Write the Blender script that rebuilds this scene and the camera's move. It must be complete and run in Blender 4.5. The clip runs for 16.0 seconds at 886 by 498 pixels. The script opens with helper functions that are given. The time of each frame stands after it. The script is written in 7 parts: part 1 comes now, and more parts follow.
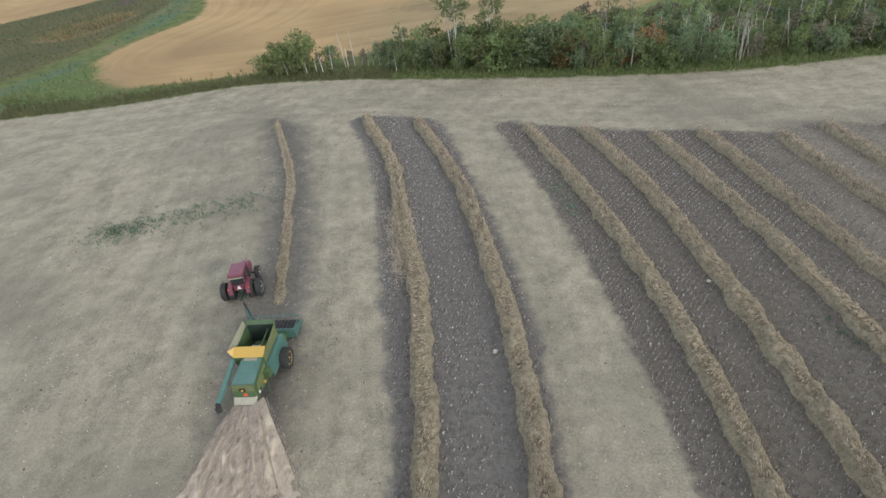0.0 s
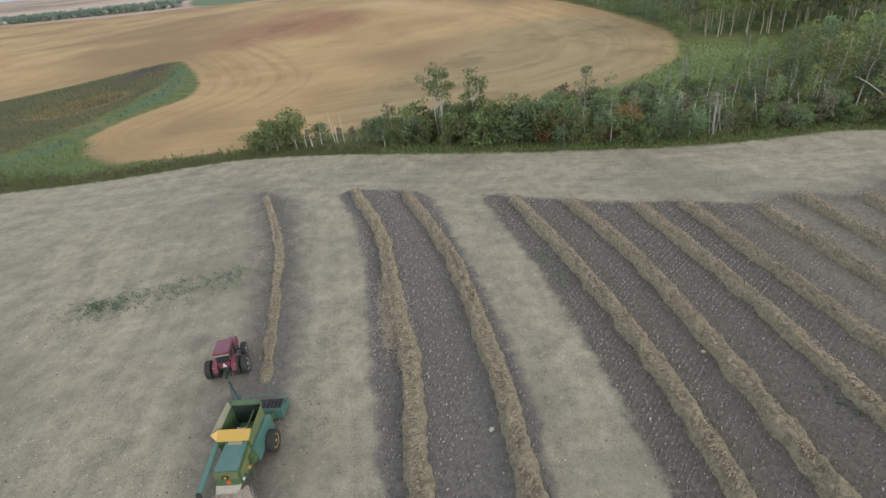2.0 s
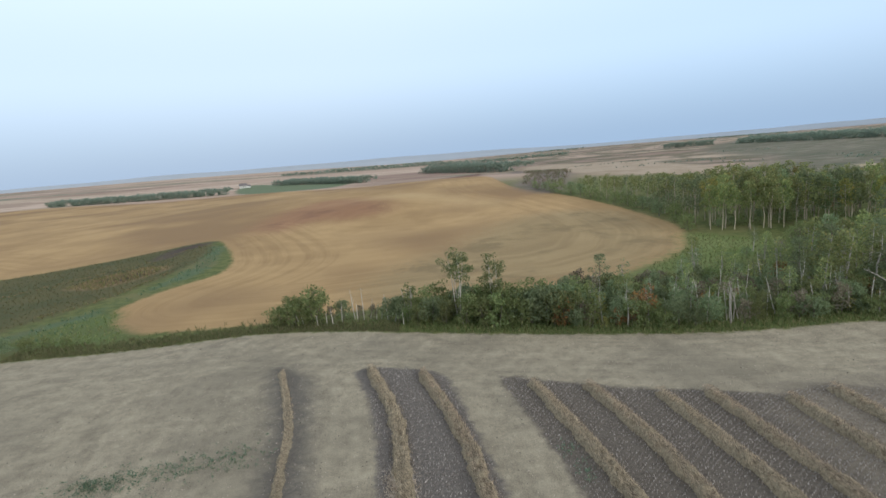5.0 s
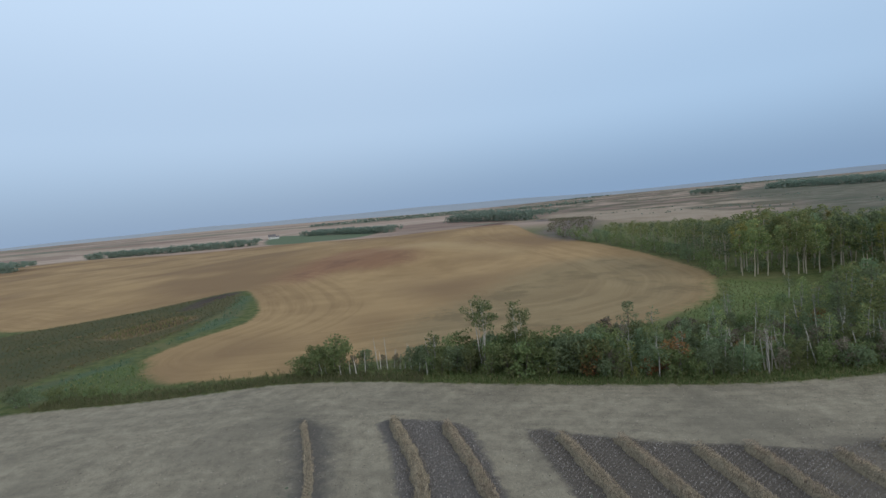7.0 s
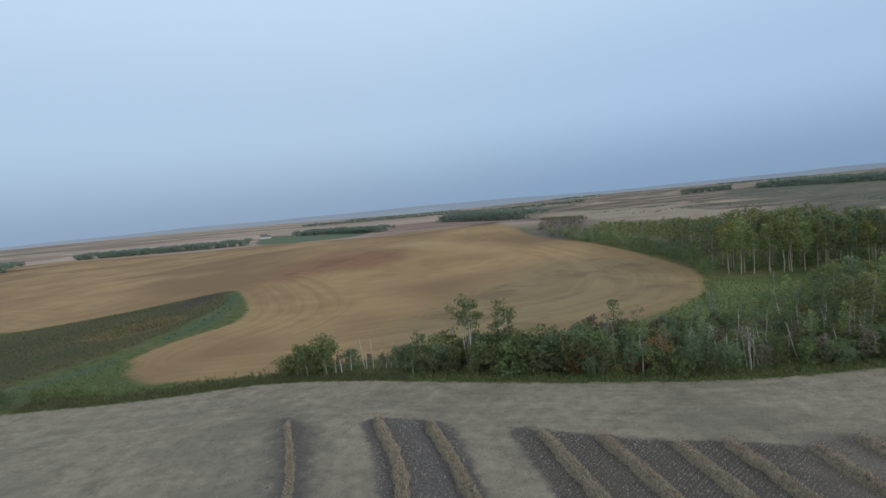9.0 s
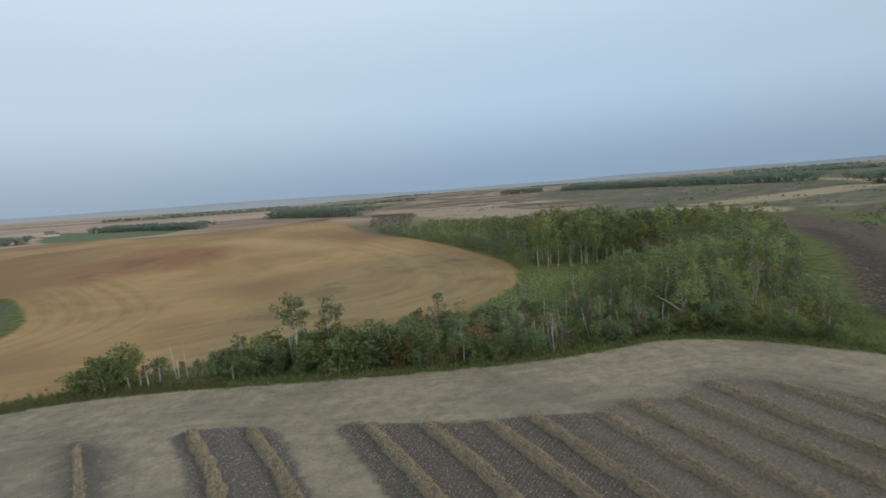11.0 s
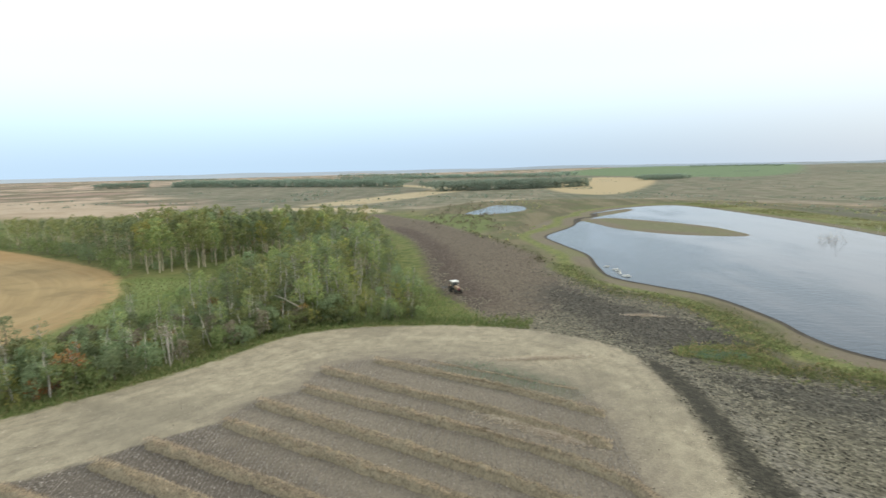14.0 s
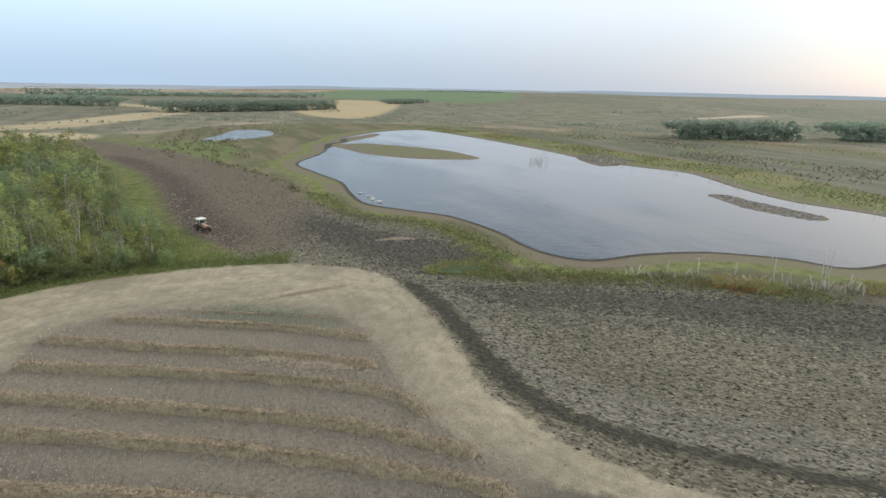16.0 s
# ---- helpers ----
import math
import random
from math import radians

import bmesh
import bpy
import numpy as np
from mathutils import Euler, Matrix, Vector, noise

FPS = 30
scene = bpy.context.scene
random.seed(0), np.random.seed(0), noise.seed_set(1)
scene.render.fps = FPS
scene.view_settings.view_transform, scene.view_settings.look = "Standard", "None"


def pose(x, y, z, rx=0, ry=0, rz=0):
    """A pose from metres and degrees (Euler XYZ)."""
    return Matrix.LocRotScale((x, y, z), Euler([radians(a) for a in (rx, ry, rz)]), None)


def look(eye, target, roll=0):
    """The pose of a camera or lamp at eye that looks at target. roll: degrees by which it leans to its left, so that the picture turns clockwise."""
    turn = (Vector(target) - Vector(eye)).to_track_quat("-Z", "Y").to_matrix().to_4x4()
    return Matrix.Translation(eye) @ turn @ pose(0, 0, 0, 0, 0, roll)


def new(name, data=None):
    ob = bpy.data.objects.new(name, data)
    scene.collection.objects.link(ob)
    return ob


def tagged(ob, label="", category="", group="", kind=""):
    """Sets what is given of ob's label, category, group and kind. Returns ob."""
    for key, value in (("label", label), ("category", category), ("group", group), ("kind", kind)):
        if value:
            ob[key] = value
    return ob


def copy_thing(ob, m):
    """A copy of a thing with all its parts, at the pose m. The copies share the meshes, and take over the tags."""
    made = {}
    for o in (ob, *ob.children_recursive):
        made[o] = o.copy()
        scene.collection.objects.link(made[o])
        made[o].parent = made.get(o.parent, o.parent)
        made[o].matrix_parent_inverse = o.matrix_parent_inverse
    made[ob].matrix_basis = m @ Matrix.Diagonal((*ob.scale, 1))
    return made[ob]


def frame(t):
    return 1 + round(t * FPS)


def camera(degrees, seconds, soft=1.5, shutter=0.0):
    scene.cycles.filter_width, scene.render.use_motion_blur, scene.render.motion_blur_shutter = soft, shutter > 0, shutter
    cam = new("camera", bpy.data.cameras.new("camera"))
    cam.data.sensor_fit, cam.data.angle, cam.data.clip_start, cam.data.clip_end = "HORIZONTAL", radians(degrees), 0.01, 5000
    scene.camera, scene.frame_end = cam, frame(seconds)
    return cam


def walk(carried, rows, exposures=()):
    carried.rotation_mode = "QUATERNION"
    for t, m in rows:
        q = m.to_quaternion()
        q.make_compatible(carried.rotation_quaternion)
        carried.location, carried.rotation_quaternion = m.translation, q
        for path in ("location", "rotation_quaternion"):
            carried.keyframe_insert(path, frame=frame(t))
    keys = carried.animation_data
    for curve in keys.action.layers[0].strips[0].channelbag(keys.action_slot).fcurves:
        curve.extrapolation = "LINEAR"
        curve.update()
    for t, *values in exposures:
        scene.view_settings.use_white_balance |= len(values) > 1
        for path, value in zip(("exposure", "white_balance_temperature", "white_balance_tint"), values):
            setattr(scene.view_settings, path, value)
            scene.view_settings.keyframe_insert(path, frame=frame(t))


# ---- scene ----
# ---- camera ----
cam = camera(79.33, 16.0, 1.5, 0.3)
PATH = [
    (0.0, (0.575, -0.366, 31.753), (-0.735, 15.686, 19.894), -7.76),
    (0.5, (0.609, -0.192, 31.852), (-0.584, 16.210, 20.468), -7.67),
    (1.0, (0.540, -0.053, 31.946), (-0.439, 16.708, 21.079), -7.45),
    (1.5, (0.315, 0.035, 32.009), (-0.383, 17.149, 21.683), -6.96),
    (2.0, (-0.000, -0.000, 32.000), (-0.508, 17.444, 22.229), -6.77),
    (2.5, (-0.243, -0.161, 31.956), (-0.649, 17.669, 22.906), -6.70),
    (3.0, (-0.338, -0.343, 31.969), (-0.649, 17.944, 23.875), -6.33),
    (3.5, (-0.279, -0.498, 32.029), (-0.574, 18.205, 24.949), -6.08),
    (4.0, (-0.178, -0.544, 32.121), (-0.489, 18.555, 26.194), -5.79),
    (4.5, (-0.115, -0.462, 32.229), (-0.507, 18.967, 27.500), -5.37),
    (5.0, (-0.090, -0.307, 32.280), (-0.605, 19.371, 28.743), -5.14),
    (5.2, (-0.065, -0.260, 32.274), (-0.638, 19.499, 29.235), -5.14),
    (7.5, (0.515, 0.059, 31.941), (-0.915, 19.942, 30.322), -6.11),
    (8.0, (0.895, 0.102, 31.845), (-0.617, 19.981, 30.242), -6.22),
    (8.2, (1.055, 0.109, 31.810), (-0.480, 19.986, 30.213), -6.18),
    (10.3, (2.692, 0.103, 31.544), (4.868, 19.873, 29.443), -5.10),
    (10.5, (2.756, 0.093, 31.502), (5.725, 19.751, 29.322), -4.98),
    (11.0, (2.710, 0.001, 31.358), (7.766, 19.208, 29.008), -4.59),
    (11.5, (2.590, -0.184, 31.216), (9.625, 18.369, 28.707), -4.14),
    (12.0, (2.456, -0.459, 31.174), (11.284, 17.291, 28.528), -3.67),
    (12.5, (2.334, -0.777, 31.270), (12.851, 16.006, 28.496), -3.26),
    (13.0, (2.304, -0.982, 31.502), (14.585, 14.534, 28.600), -2.68),
    (13.5, (2.314, -1.035, 31.833), (16.556, 12.676, 28.803), -1.91),
    (14.0, (2.312, -0.982, 32.178), (18.336, 10.578, 29.080), -1.18),
    (14.5, (2.249, -0.855, 32.524), (19.888, 8.033, 29.385), -0.32),
    (15.0, (2.105, -0.746, 32.863), (20.318, 5.951, 28.020), 0.26),
    (15.5, (2.017, -0.600, 33.258), (20.575, 3.940, 27.342), 0.86),
    (16.0, (1.974, -0.403, 33.627), (20.847, 2.667, 27.763), 1.05),
]
EXPOSURES = [(0.0, -0.14, 5900, 8), (2.0, -0.27, 5950, 8), (3.5, -0.4, 5950, 9), (5.0, -0.46, 6050, 8), (7.5, -1.06, 5620, 7), (8.2, -1.06, 5620, 7), (10.5, -1.0, 5950, 6), (12.0, -0.62, 6500, 6), (13.0, -0.28, 6550, 5), (14.0, 0.1, 6600, 4), (15.0, 0.10, 6550, 6), (16.0, -0.1, 6500, 7)]
walk(cam, [(t, look(eye, target, roll)) for t, eye, target, roll in PATH], EXPOSURES)

# ---- world, sun ----
SUN_AZ, SUN_EL = 132.0, 10.0          # degrees from +y towards +x, and above the horizon
world = bpy.data.worlds.new("world")
scene.world = world
world.use_nodes = True
wn, wl = world.node_tree.nodes, world.node_tree.links
wn.clear()
sky = wn.new("ShaderNodeTexSky")
sky.sky_type = "NISHITA"
sky.sun_disc = False
sky.sun_elevation, sky.sun_rotation = radians(SUN_EL), radians(SUN_AZ)
sky.altitude, sky.air_density, sky.dust_density, sky.ozone_density = 300, 1.0, 2.5, 2.0
# thin even high cloud over the sky's own colour: pale overhead, lilac-grey low down
wtc = wn.new("ShaderNodeTexCoord")
wsep = wn.new("ShaderNodeSeparateXYZ")
veil = wn.new("ShaderNodeValToRGB")
veil.color_ramp.interpolation = "EASE"
SKY_STOPS = [(0.0, (0.68, 0.83, 1.04)), (0.16, (1.09, 1.26, 1.46)), (0.40, (1.37, 1.54, 1.72)), (1.0, (1.04, 0.97, 0.93))]
for p, c in SKY_STOPS[1:-1]:
    veil.color_ramp.elements.new(p)
for i, (p, c) in enumerate(SKY_STOPS):
    veil.color_ramp.elements[i].position, veil.color_ramp.elements[i].color = p, (*c, 1)
wl.new(wtc.outputs["Generated"], wsep.inputs[0])
wl.new(wsep.outputs[2], veil.inputs[0])
lift = wn.new("ShaderNodeVectorMath")
lift.operation = "SCALE"
lift.inputs[3].default_value = 6.9
wl.new(veil.outputs[0], lift.inputs[0])
# the veil thins towards the low sun, where the sky's own warm glow shows through
toward = wn.new("ShaderNodeVectorMath")
toward.operation = "DOT_PRODUCT"
toward.inputs[1].default_value = (math.sin(radians(SUN_AZ)), math.cos(radians(SUN_AZ)), 0)
wl.new(wtc.outputs["Generated"], toward.inputs[0])
near_sun = wn.new("ShaderNodeMapRange")
near_sun.interpolation_type = "SMOOTHSTEP"
near_sun.inputs["From Min"].default_value, near_sun.inputs["From Max"].default_value = -0.35, 1.1
wl.new(toward.outputs["Value"], near_sun.inputs["Value"])
glow = wn.new("ShaderNodeMix")
glow.data_type, glow.blend_type = "RGBA", "MULTIPLY"
glow.inputs[7].default_value = (0.86, 0.80, 0.775, 1)
wl.new(near_sun.outputs[0], glow.inputs[0])
wl.new(lift.outputs[0], glow.inputs[6])
# deeper blue low down in the north-east, away from both the sun and the pale west
blue_side = wn.new("ShaderNodeVectorMath")
blue_side.operation = "DOT_PRODUCT"
blue_side.inputs[1].default_value = (math.sin(radians(38)), math.cos(radians(38)), -0.5)
wl.new(wtc.outputs["Generated"], blue_side.inputs[0])
blue_share = wn.new("ShaderNodeMapRange")
blue_share.interpolation_type = "SMOOTHSTEP"
blue_share.inputs["From Min"].default_value, blue_share.inputs["From Max"].default_value = 0.5, 1.1
wl.new(blue_side.outputs["Value"], blue_share.inputs["Value"])
deep = wn.new("ShaderNodeMix")
deep.data_type, deep.blend_type = "RGBA", "MULTIPLY"
deep.inputs[7].default_value = (0.86, 0.94, 1.0, 1)
wl.new(blue_share.outputs[0], deep.inputs[0])
wl.new(glow.outputs[2], deep.inputs[6])
haze = wn.new("ShaderNodeMix")
haze.data_type = "RGBA"
haze.inputs[0].default_value = 0.88
wl.new(deep.outputs[2], haze.inputs[7])
bg = wn.new("ShaderNodeBackground")
bg.inputs[1].default_value = 0.15
wout = wn.new("ShaderNodeOutputWorld")
wl.new(sky.outputs[0], haze.inputs[6])
wl.new(haze.outputs[2], bg.inputs[0])
wl.new(bg.outputs[0], wout.inputs[0])
lamp = bpy.data.lights.new("sun", "SUN")
lamp.energy, lamp.angle, lamp.color = 2.0, radians(14), (1.0, 0.93, 0.84)
sun = new("sun", lamp)
az = radians(SUN_AZ)
sun.matrix_world = look((0, 0, 0), (-math.sin(az), -math.cos(az), -math.tan(radians(SUN_EL + 9))))

# ---- small maths ----
def spline(points, closed=False, step=2.0):
    """A smooth line through the points, sampled about every step metres."""
    p = np.array(points, float)
    n = len(p)
    out = []
    for i in range(n if closed else n - 1):
        if closed:
            a, b, c, d = p[i - 1], p[i], p[(i + 1) % n], p[(i + 2) % n]
        else:
            a, b, c, d = p[max(i - 1, 0)], p[i], p[i + 1], p[min(i + 2, n - 1)]
        k = max(2, min(24, int(np.linalg.norm(c - b) / step)))
        t = np.arange(k)[:, None] / k
        out.append(0.5 * (2 * b + (c - a) * t + (2 * a - 5 * b + 4 * c - d) * t ** 2 + (3 * b - a - 3 * c + d) * t ** 3))
    if not closed:
        out.append(p[-1:])
    return np.concatenate(out)


def inside_distance(X, Y, outline, reach=40.0):
    """Distance from the closed outline, positive inside, held within +-reach."""
    D = np.full(X.shape, -reach)
    lo, hi = outline.min(0) - reach, outline.max(0) + reach
    sel = (X > lo[0]) & (X < hi[0]) & (Y > lo[1]) & (Y < hi[1])
    if not sel.any():
        return D
    x, y = X[sel], Y[sel]
    d2, inn = np.full(x.shape, 1e12), np.zeros(x.shape, bool)
    for (ax, ay), (bx, by) in zip(outline, np.roll(outline, -1, 0)):
        ex, ey = bx - ax, by - ay
        t = np.clip(((x - ax) * ex + (y - ay) * ey) / (ex * ex + ey * ey + 1e-12), 0, 1)
        d2 = np.minimum(d2, (x - ax - t * ex) ** 2 + (y - ay - t * ey) ** 2)
        if ay != by:
            inn ^= ((ay > y) != (by > y)) & (x < (bx - ax) * (y - ay) / (by - ay) + ax)
    D[sel] = np.where(inn, 1, -1) * np.minimum(np.sqrt(d2), reach)
    return D


def smooth(a, b, v):
    t = np.clip((v - a) / (b - a), 0, 1)
    return t * t * (3 - 2 * t)


# ---- plan of the land ----
FIELD_EDGE = [(-160, 92), (-120, 94), (-90, 96), (-66, 97), (-42, 100.5), (-24, 98.3), (-2, 92), (17, 87), (35, 82.8), (50, 81.7),
              (64, 81.8), (74, 77), (83, 67), (90, 56), (94, 44), (94.5, 34), (92.5, 27), (87.5, 21), (79, 15), (69, 9), (58.5, 4), (53, -0.5),
              (48, -6.5), (45, -13), (43.5, -20), (40, -60)]
PLAN = {
    "harvested": FIELD_EDGE + [(10, -120), (-120, -120)],
    "swath_east": [(4.5, 72), (9, 70.5), (16, 67.5), (24, 64.5), (30, 63.5), (37, 61), (44, 62.5), (50, 60), (57, 63.5), (65, 60), (70, 52), (72.5, 40),
                   (72, 26), (66, 19.5), (60, 15.5), (53, 11), (48, 6), (43, -1), (38, -18), (14, -30), (12.3, 0), (12.2, 16), (11.8, 26), (10.5, 38), (8.6, 51), (6.2, 63)],
    "swath_mid": [(-17.5, 79), (-9, 77.5), (-3.5, 74), (-0.5, 62), (2.6, 47), (4.6, 32), (4.8, 22), (4.6, -30), (-6.2, -30), (-6.3, 17), (-7, 25), (-9, 38), (-11, 54), (-14, 68)],
    "swath_west": [(-32, 82), (-25, 78), (-20.5, 62), (-17, 47), (-15, 33), (-14, 18), (-13, 4), (-17, 4), (-19, 20), (-21.5, 33), (-22.5, 44), (-25, 60)],
    "hill": [(-73, 109), (-63, 107.5), (-50, 107), (-38, 108), (-15, 114), (11, 118), (31, 120), (44, 128), (58, 138), (67, 154), (76, 183), (75, 222),
             (70, 257), (59, 293), (37, 345), (20, 460), (-60, 600), (-145, 655), (-266, 718), (-400, 715), (-720, 830), (-900, 500), (-420, 290),
             (-240, 225), (-175, 190), (-140, 212), (-113, 241), (-97, 221), (-82, 190), (-77, 168), (-85, 149), (-88, 132), (-84, 119)],
    "slough": [(-200, 108), (-190, 160), (-172, 186), (-142, 210), (-116, 239), (-106, 228), (-98, 210), (-96, 180), (-98, 150), (-106, 124), (-120, 108)],
    "reedbed": [(-125, 163), (-124, 178), (-113, 190), (-103, 186), (-104, 172), (-112, 159)],
    "lush": [(-99, 108), (-95, 120), (-86, 128), (-80, 117), (-70, 106), (-82, 101)],
    "glade": [(42, 122), (50, 133), (64, 147), (74, 168), (86, 152), (88, 138), (70, 128)],
    "plough": [(93, 53), (104, 66), (111, 77), (123, 90), (138, 102.5), (160, 122), (184, 147), (207, 178), (229, 209), (249, 240), (270, 244), (258, 211), (243, 177), (218, 140), (199, 113), (171, 79),
               (153, 68), (142, 50), (136, 35), (126, 22), (115, 15), (105, 13), (97, 20), (93, 14), (94, 3), (97, -9), (99, -25), (97, -40), (96, -52), (94, -66), (90, -130), (10, -130),
               (36, -60), (40, -18), (42, -11), (45, -4), (50, 2), (56, 7), (67, 12.5), (77, 18.5), (85, 24), (89.5, 28), (91, 35), (91, 44)],
    "tilled_dark": [(85, 24), (90, 22), (81, 12), (62, 1), (54, -6), (51, -14), (48.5, -26), (46, -50), (38, -60), (40, -18), (42, -11), (45, -4), (50, 2), (56, 7), (67, 12.5), (77, 18.5)],
    "damp_soil": [(135, 56), (123, 31), (117, 14), (104, 4), (95, 14), (93, 24), (98, 33), (108, 46), (120, 56)],
    "bare_soil": [(96, -66), (97, -30), (95, -6), (91, 14), (86, 14), (79, 3), (79, -20), (77, -64)],
    "marsh": [(93, 17), (98, 19.5), (104, 12), (112, 11), (118, 12), (127, 22), (128, 34), (136, 52), (150, 62), (163, 72), (188, 101), (219, 151), (260, 200),
              (330, 240), (420, 235), (470, 150), (470, 60), (440, -30), (420, -110), (360, -210), (220, -300), (95, -200), (93, -66), (95, -50), (97, -38), (98, -24), (96, -8), (93, 4)],
    "shore_mud": [(104, -80), (109, -60), (114.5, -53), (115.5, -43), (111, -30), (105.5, -17), (104, -9), (110, -2), (124, 6), (135.5, 16), (138, 27), (138, 42), (154, 53),
                  (173, 69), (205, 99), (226, 111), (276, 126), (345, 131), (400, 124), (428, 90), (382, 37), (318, -9), (274, -36), (250, -69), (212, -81), (190, -91), (172, -110), (140, -150)],
    "prairie_east": [(170, 330), (330, 250), (450, 230), (480, 100), (450, -60), (380, -220), (250, -330), (600, -1500), (4900, -2500), (4900, 600), (2600, 900), (1400, 900), (800, 1300), (420, 900), (300, 520)],
    "tan_a": [(661, 300), (1100, 400), (1000, 255), (546, 172)],
    "tan_b": [(296, 356), (391, 384), (500, 408), (561, 424), (620, 474), (700, 640), (724, 600), (650, 470), (606, 384), (540, 366), (489, 356), (420, 338), (330, 326)],
    "tan_c": [(250, 330), (266, 302), (271, 264), (280, 252), (300, 268), (302, 292), (286, 332), (264, 352)],
    "tan_d": [(95, 440), (107, 800), (231, 690), (200, 400), (189, 352), (145, 357)],
    "green_far": [(-309, 768), (-415, 1110), (-217, 865), (-160, 910), (-150, 720), (-206, 700)],
    "brown_far": [(-159, 690), (-40, 660), (40, 720), (0, 540), (-70, 640)],
    "green_crop": [(1176, 290), (1900, 800), (4700, 1100), (4700, 300), (1526, 60)],
    "green_bank": [(262, 202), (306, 185), (236, 138), (203, 136)],
    "scrubland": [(40, 345), (62, 420), (79, 690), (133, 650), (95, 430), (69, 326), (52, 303)],
    "tilled_red": [(97, 56), (104, 66), (111, 77), (123, 90), (138, 102.5), (160, 122), (184, 147), (207, 178), (229, 209), (249, 240), (270, 244), (258, 211), (243, 177), (218, 140), (199, 113), (171, 79), (150, 66), (138, 52), (124, 46), (106, 46)],
    "fresh_turned": [(102, 62), (104, 66), (111, 77), (123, 90), (138, 102.5), (160, 122), (184, 147), (207, 178), (218, 192), (216, 176), (196, 147), (172, 119), (150, 99), (134, 85), (121, 72), (112, 62)],
    "swath_far": [(38, 62), (50, 62), (57, 66), (66, 63), (72, 53), (75, 40), (74, 26), (67, 18), (60, 13), (53, 8.5), (48, 3.5), (43, -4), (37, 8), (34, 28), (35, 48)],
    "hill_dull": [(-18, 120), (11, 122), (31, 124), (44, 132), (57, 143), (68, 160), (73, 190), (71, 222), (48, 236), (20, 215), (0, 180), (-22, 142)],
    "red_knoll": [(-101, 268), (-100, 318), (-84, 352), (-56, 336), (-38, 300), (-34, 275), (-52, 262), (-72, 265), (-84, 250)],
    "sunlit_rise": [(-52, 322), (-32, 338), (4, 308), (24, 282), (18, 272), (-6, 288), (-32, 312)],
    "reed_core": [(-119, 168), (-118, 178), (-108, 184), (-104, 178), (-111, 166)],
    "slough_tip": [(-120, 203), (-122.5, 226), (-115, 238), (-109, 236), (-113, 222), (-114, 204)],
    "pale_track": [(690, -190), (755, -255), (800, -303), (850, -325), (835, -290), (770, -238), (705, -180)],
    "tilled_grey": [(93, 24), (86, 13), (72, 2), (64, -5), (60, -12), (57, -22), (55, -34), (52, -60), (46, -60), (50, -17), (54, -7), (62, 0.3), (81, 11.5)],
    "weedy": [(66.5, 48), (71.5, 47), (74, 38), (73, 28), (69.5, 26), (67, 36)],
    "slough_grass": [(-99, 104), (-104, 112), (-93, 135), (-92, 160), (-94, 185), (-101, 212), (-105, 226), (-99, 222), (-90, 196), (-85, 170), (-90, 150), (-92, 132), (-88, 116), (-84, 104)],
    "far_bank": [(170, -112), (190, -96), (212, -86), (240, -79), (268, -50), (295, -28), (325, -8), (380, 36), (425, 88), (445, 80), (400, 20), (345, -25), (310, -50), (285, -75), (255, -100), (220, -115), (195, -125)],
    "scrub_flat": [(195, -128), (255, -104), (288, -78), (314, -54), (350, -28), (405, 18), (430, 0), (420, -60), (390, -120), (330, -170), (260, -180)],
    "dark_track": [(90, 21), (88.5, 18), (81, 11.5), (69, 4.5), (62, 0.3), (57, -3.5), (54.2, -7), (52.2, -12), (50.5, -17), (49.5, -24), (48.4, -32), (46.5, -50), (44, -80), (42, -80), (44.5, -50), (46.2, -32), (47.4, -24),
                   (48.3, -16.5), (50, -10.5), (52, -5.5), (55, -1), (60, 3.2), (67, 7.2), (79, 14), (87, 20.5)],
}
POND = [(222, 100), (203, 84), (185, 67), (165, 56), (152, 47), (146.5, 33), (142, 20), (129, 6.5), (119, 0), (113, -6), (111, -14), (117, -24), (121, -34), (122.5, -42),
        (121, -56), (117, -65), (124, -78), (140, -98), (168, -103), (187, -84.5), (208, -75.5), (232, -70), (245, -64), (258, -45), (270, -31), (313, -4), (375, 42), (419, 87), (390, 113),
        (340, 121), (318, 114), (300, 117), (270, 106), (245, 103)]
POND_FAR = [(300, 196), (340, 206), (374, 214), (372, 190), (340, 172), (308, 179)]
ISLAND = [(297, 113), (280, 98), (264, 81), (254, 53), (262, 25), (280, 34), (293, 46), (302, 62), (309, 80), (313, 100)]
SPITS = [[(193, -60), (195, -66), (184, -72), (166, -84), (161, -78), (174, -65)], [(287, -22), (305, -36), (285, -44), (269, -50), (255, -31)],
         [(245, 106), (268, 116), (326, 121), (378, 112), (363, 105), (312, 111), (280, 109), (252, 103)]]
OUTLINES = {k: spline(v, True, 3.0) for k, v in PLAN.items()}
pond_line, pond_far_line, island_line = (spline(v, True, 2.0) for v in (POND, POND_FAR, ISLAND))
spit_lines = [spline(v, True, 1.5) for v in SPITS]


def wave(X, Y, size, seed):
    """Soft rolling unevenness between -1 and 1."""
    r = np.random.RandomState(seed)
    v = np.zeros(np.shape(X))
    for k in range(5):
        a, p = r.uniform(0, 6.28), r.uniform(0, 6.28)
        v = v + np.sin((X * math.cos(a) + Y * math.sin(a)) / size * r.uniform(0.6, 1.7) + p)
    return v / 5


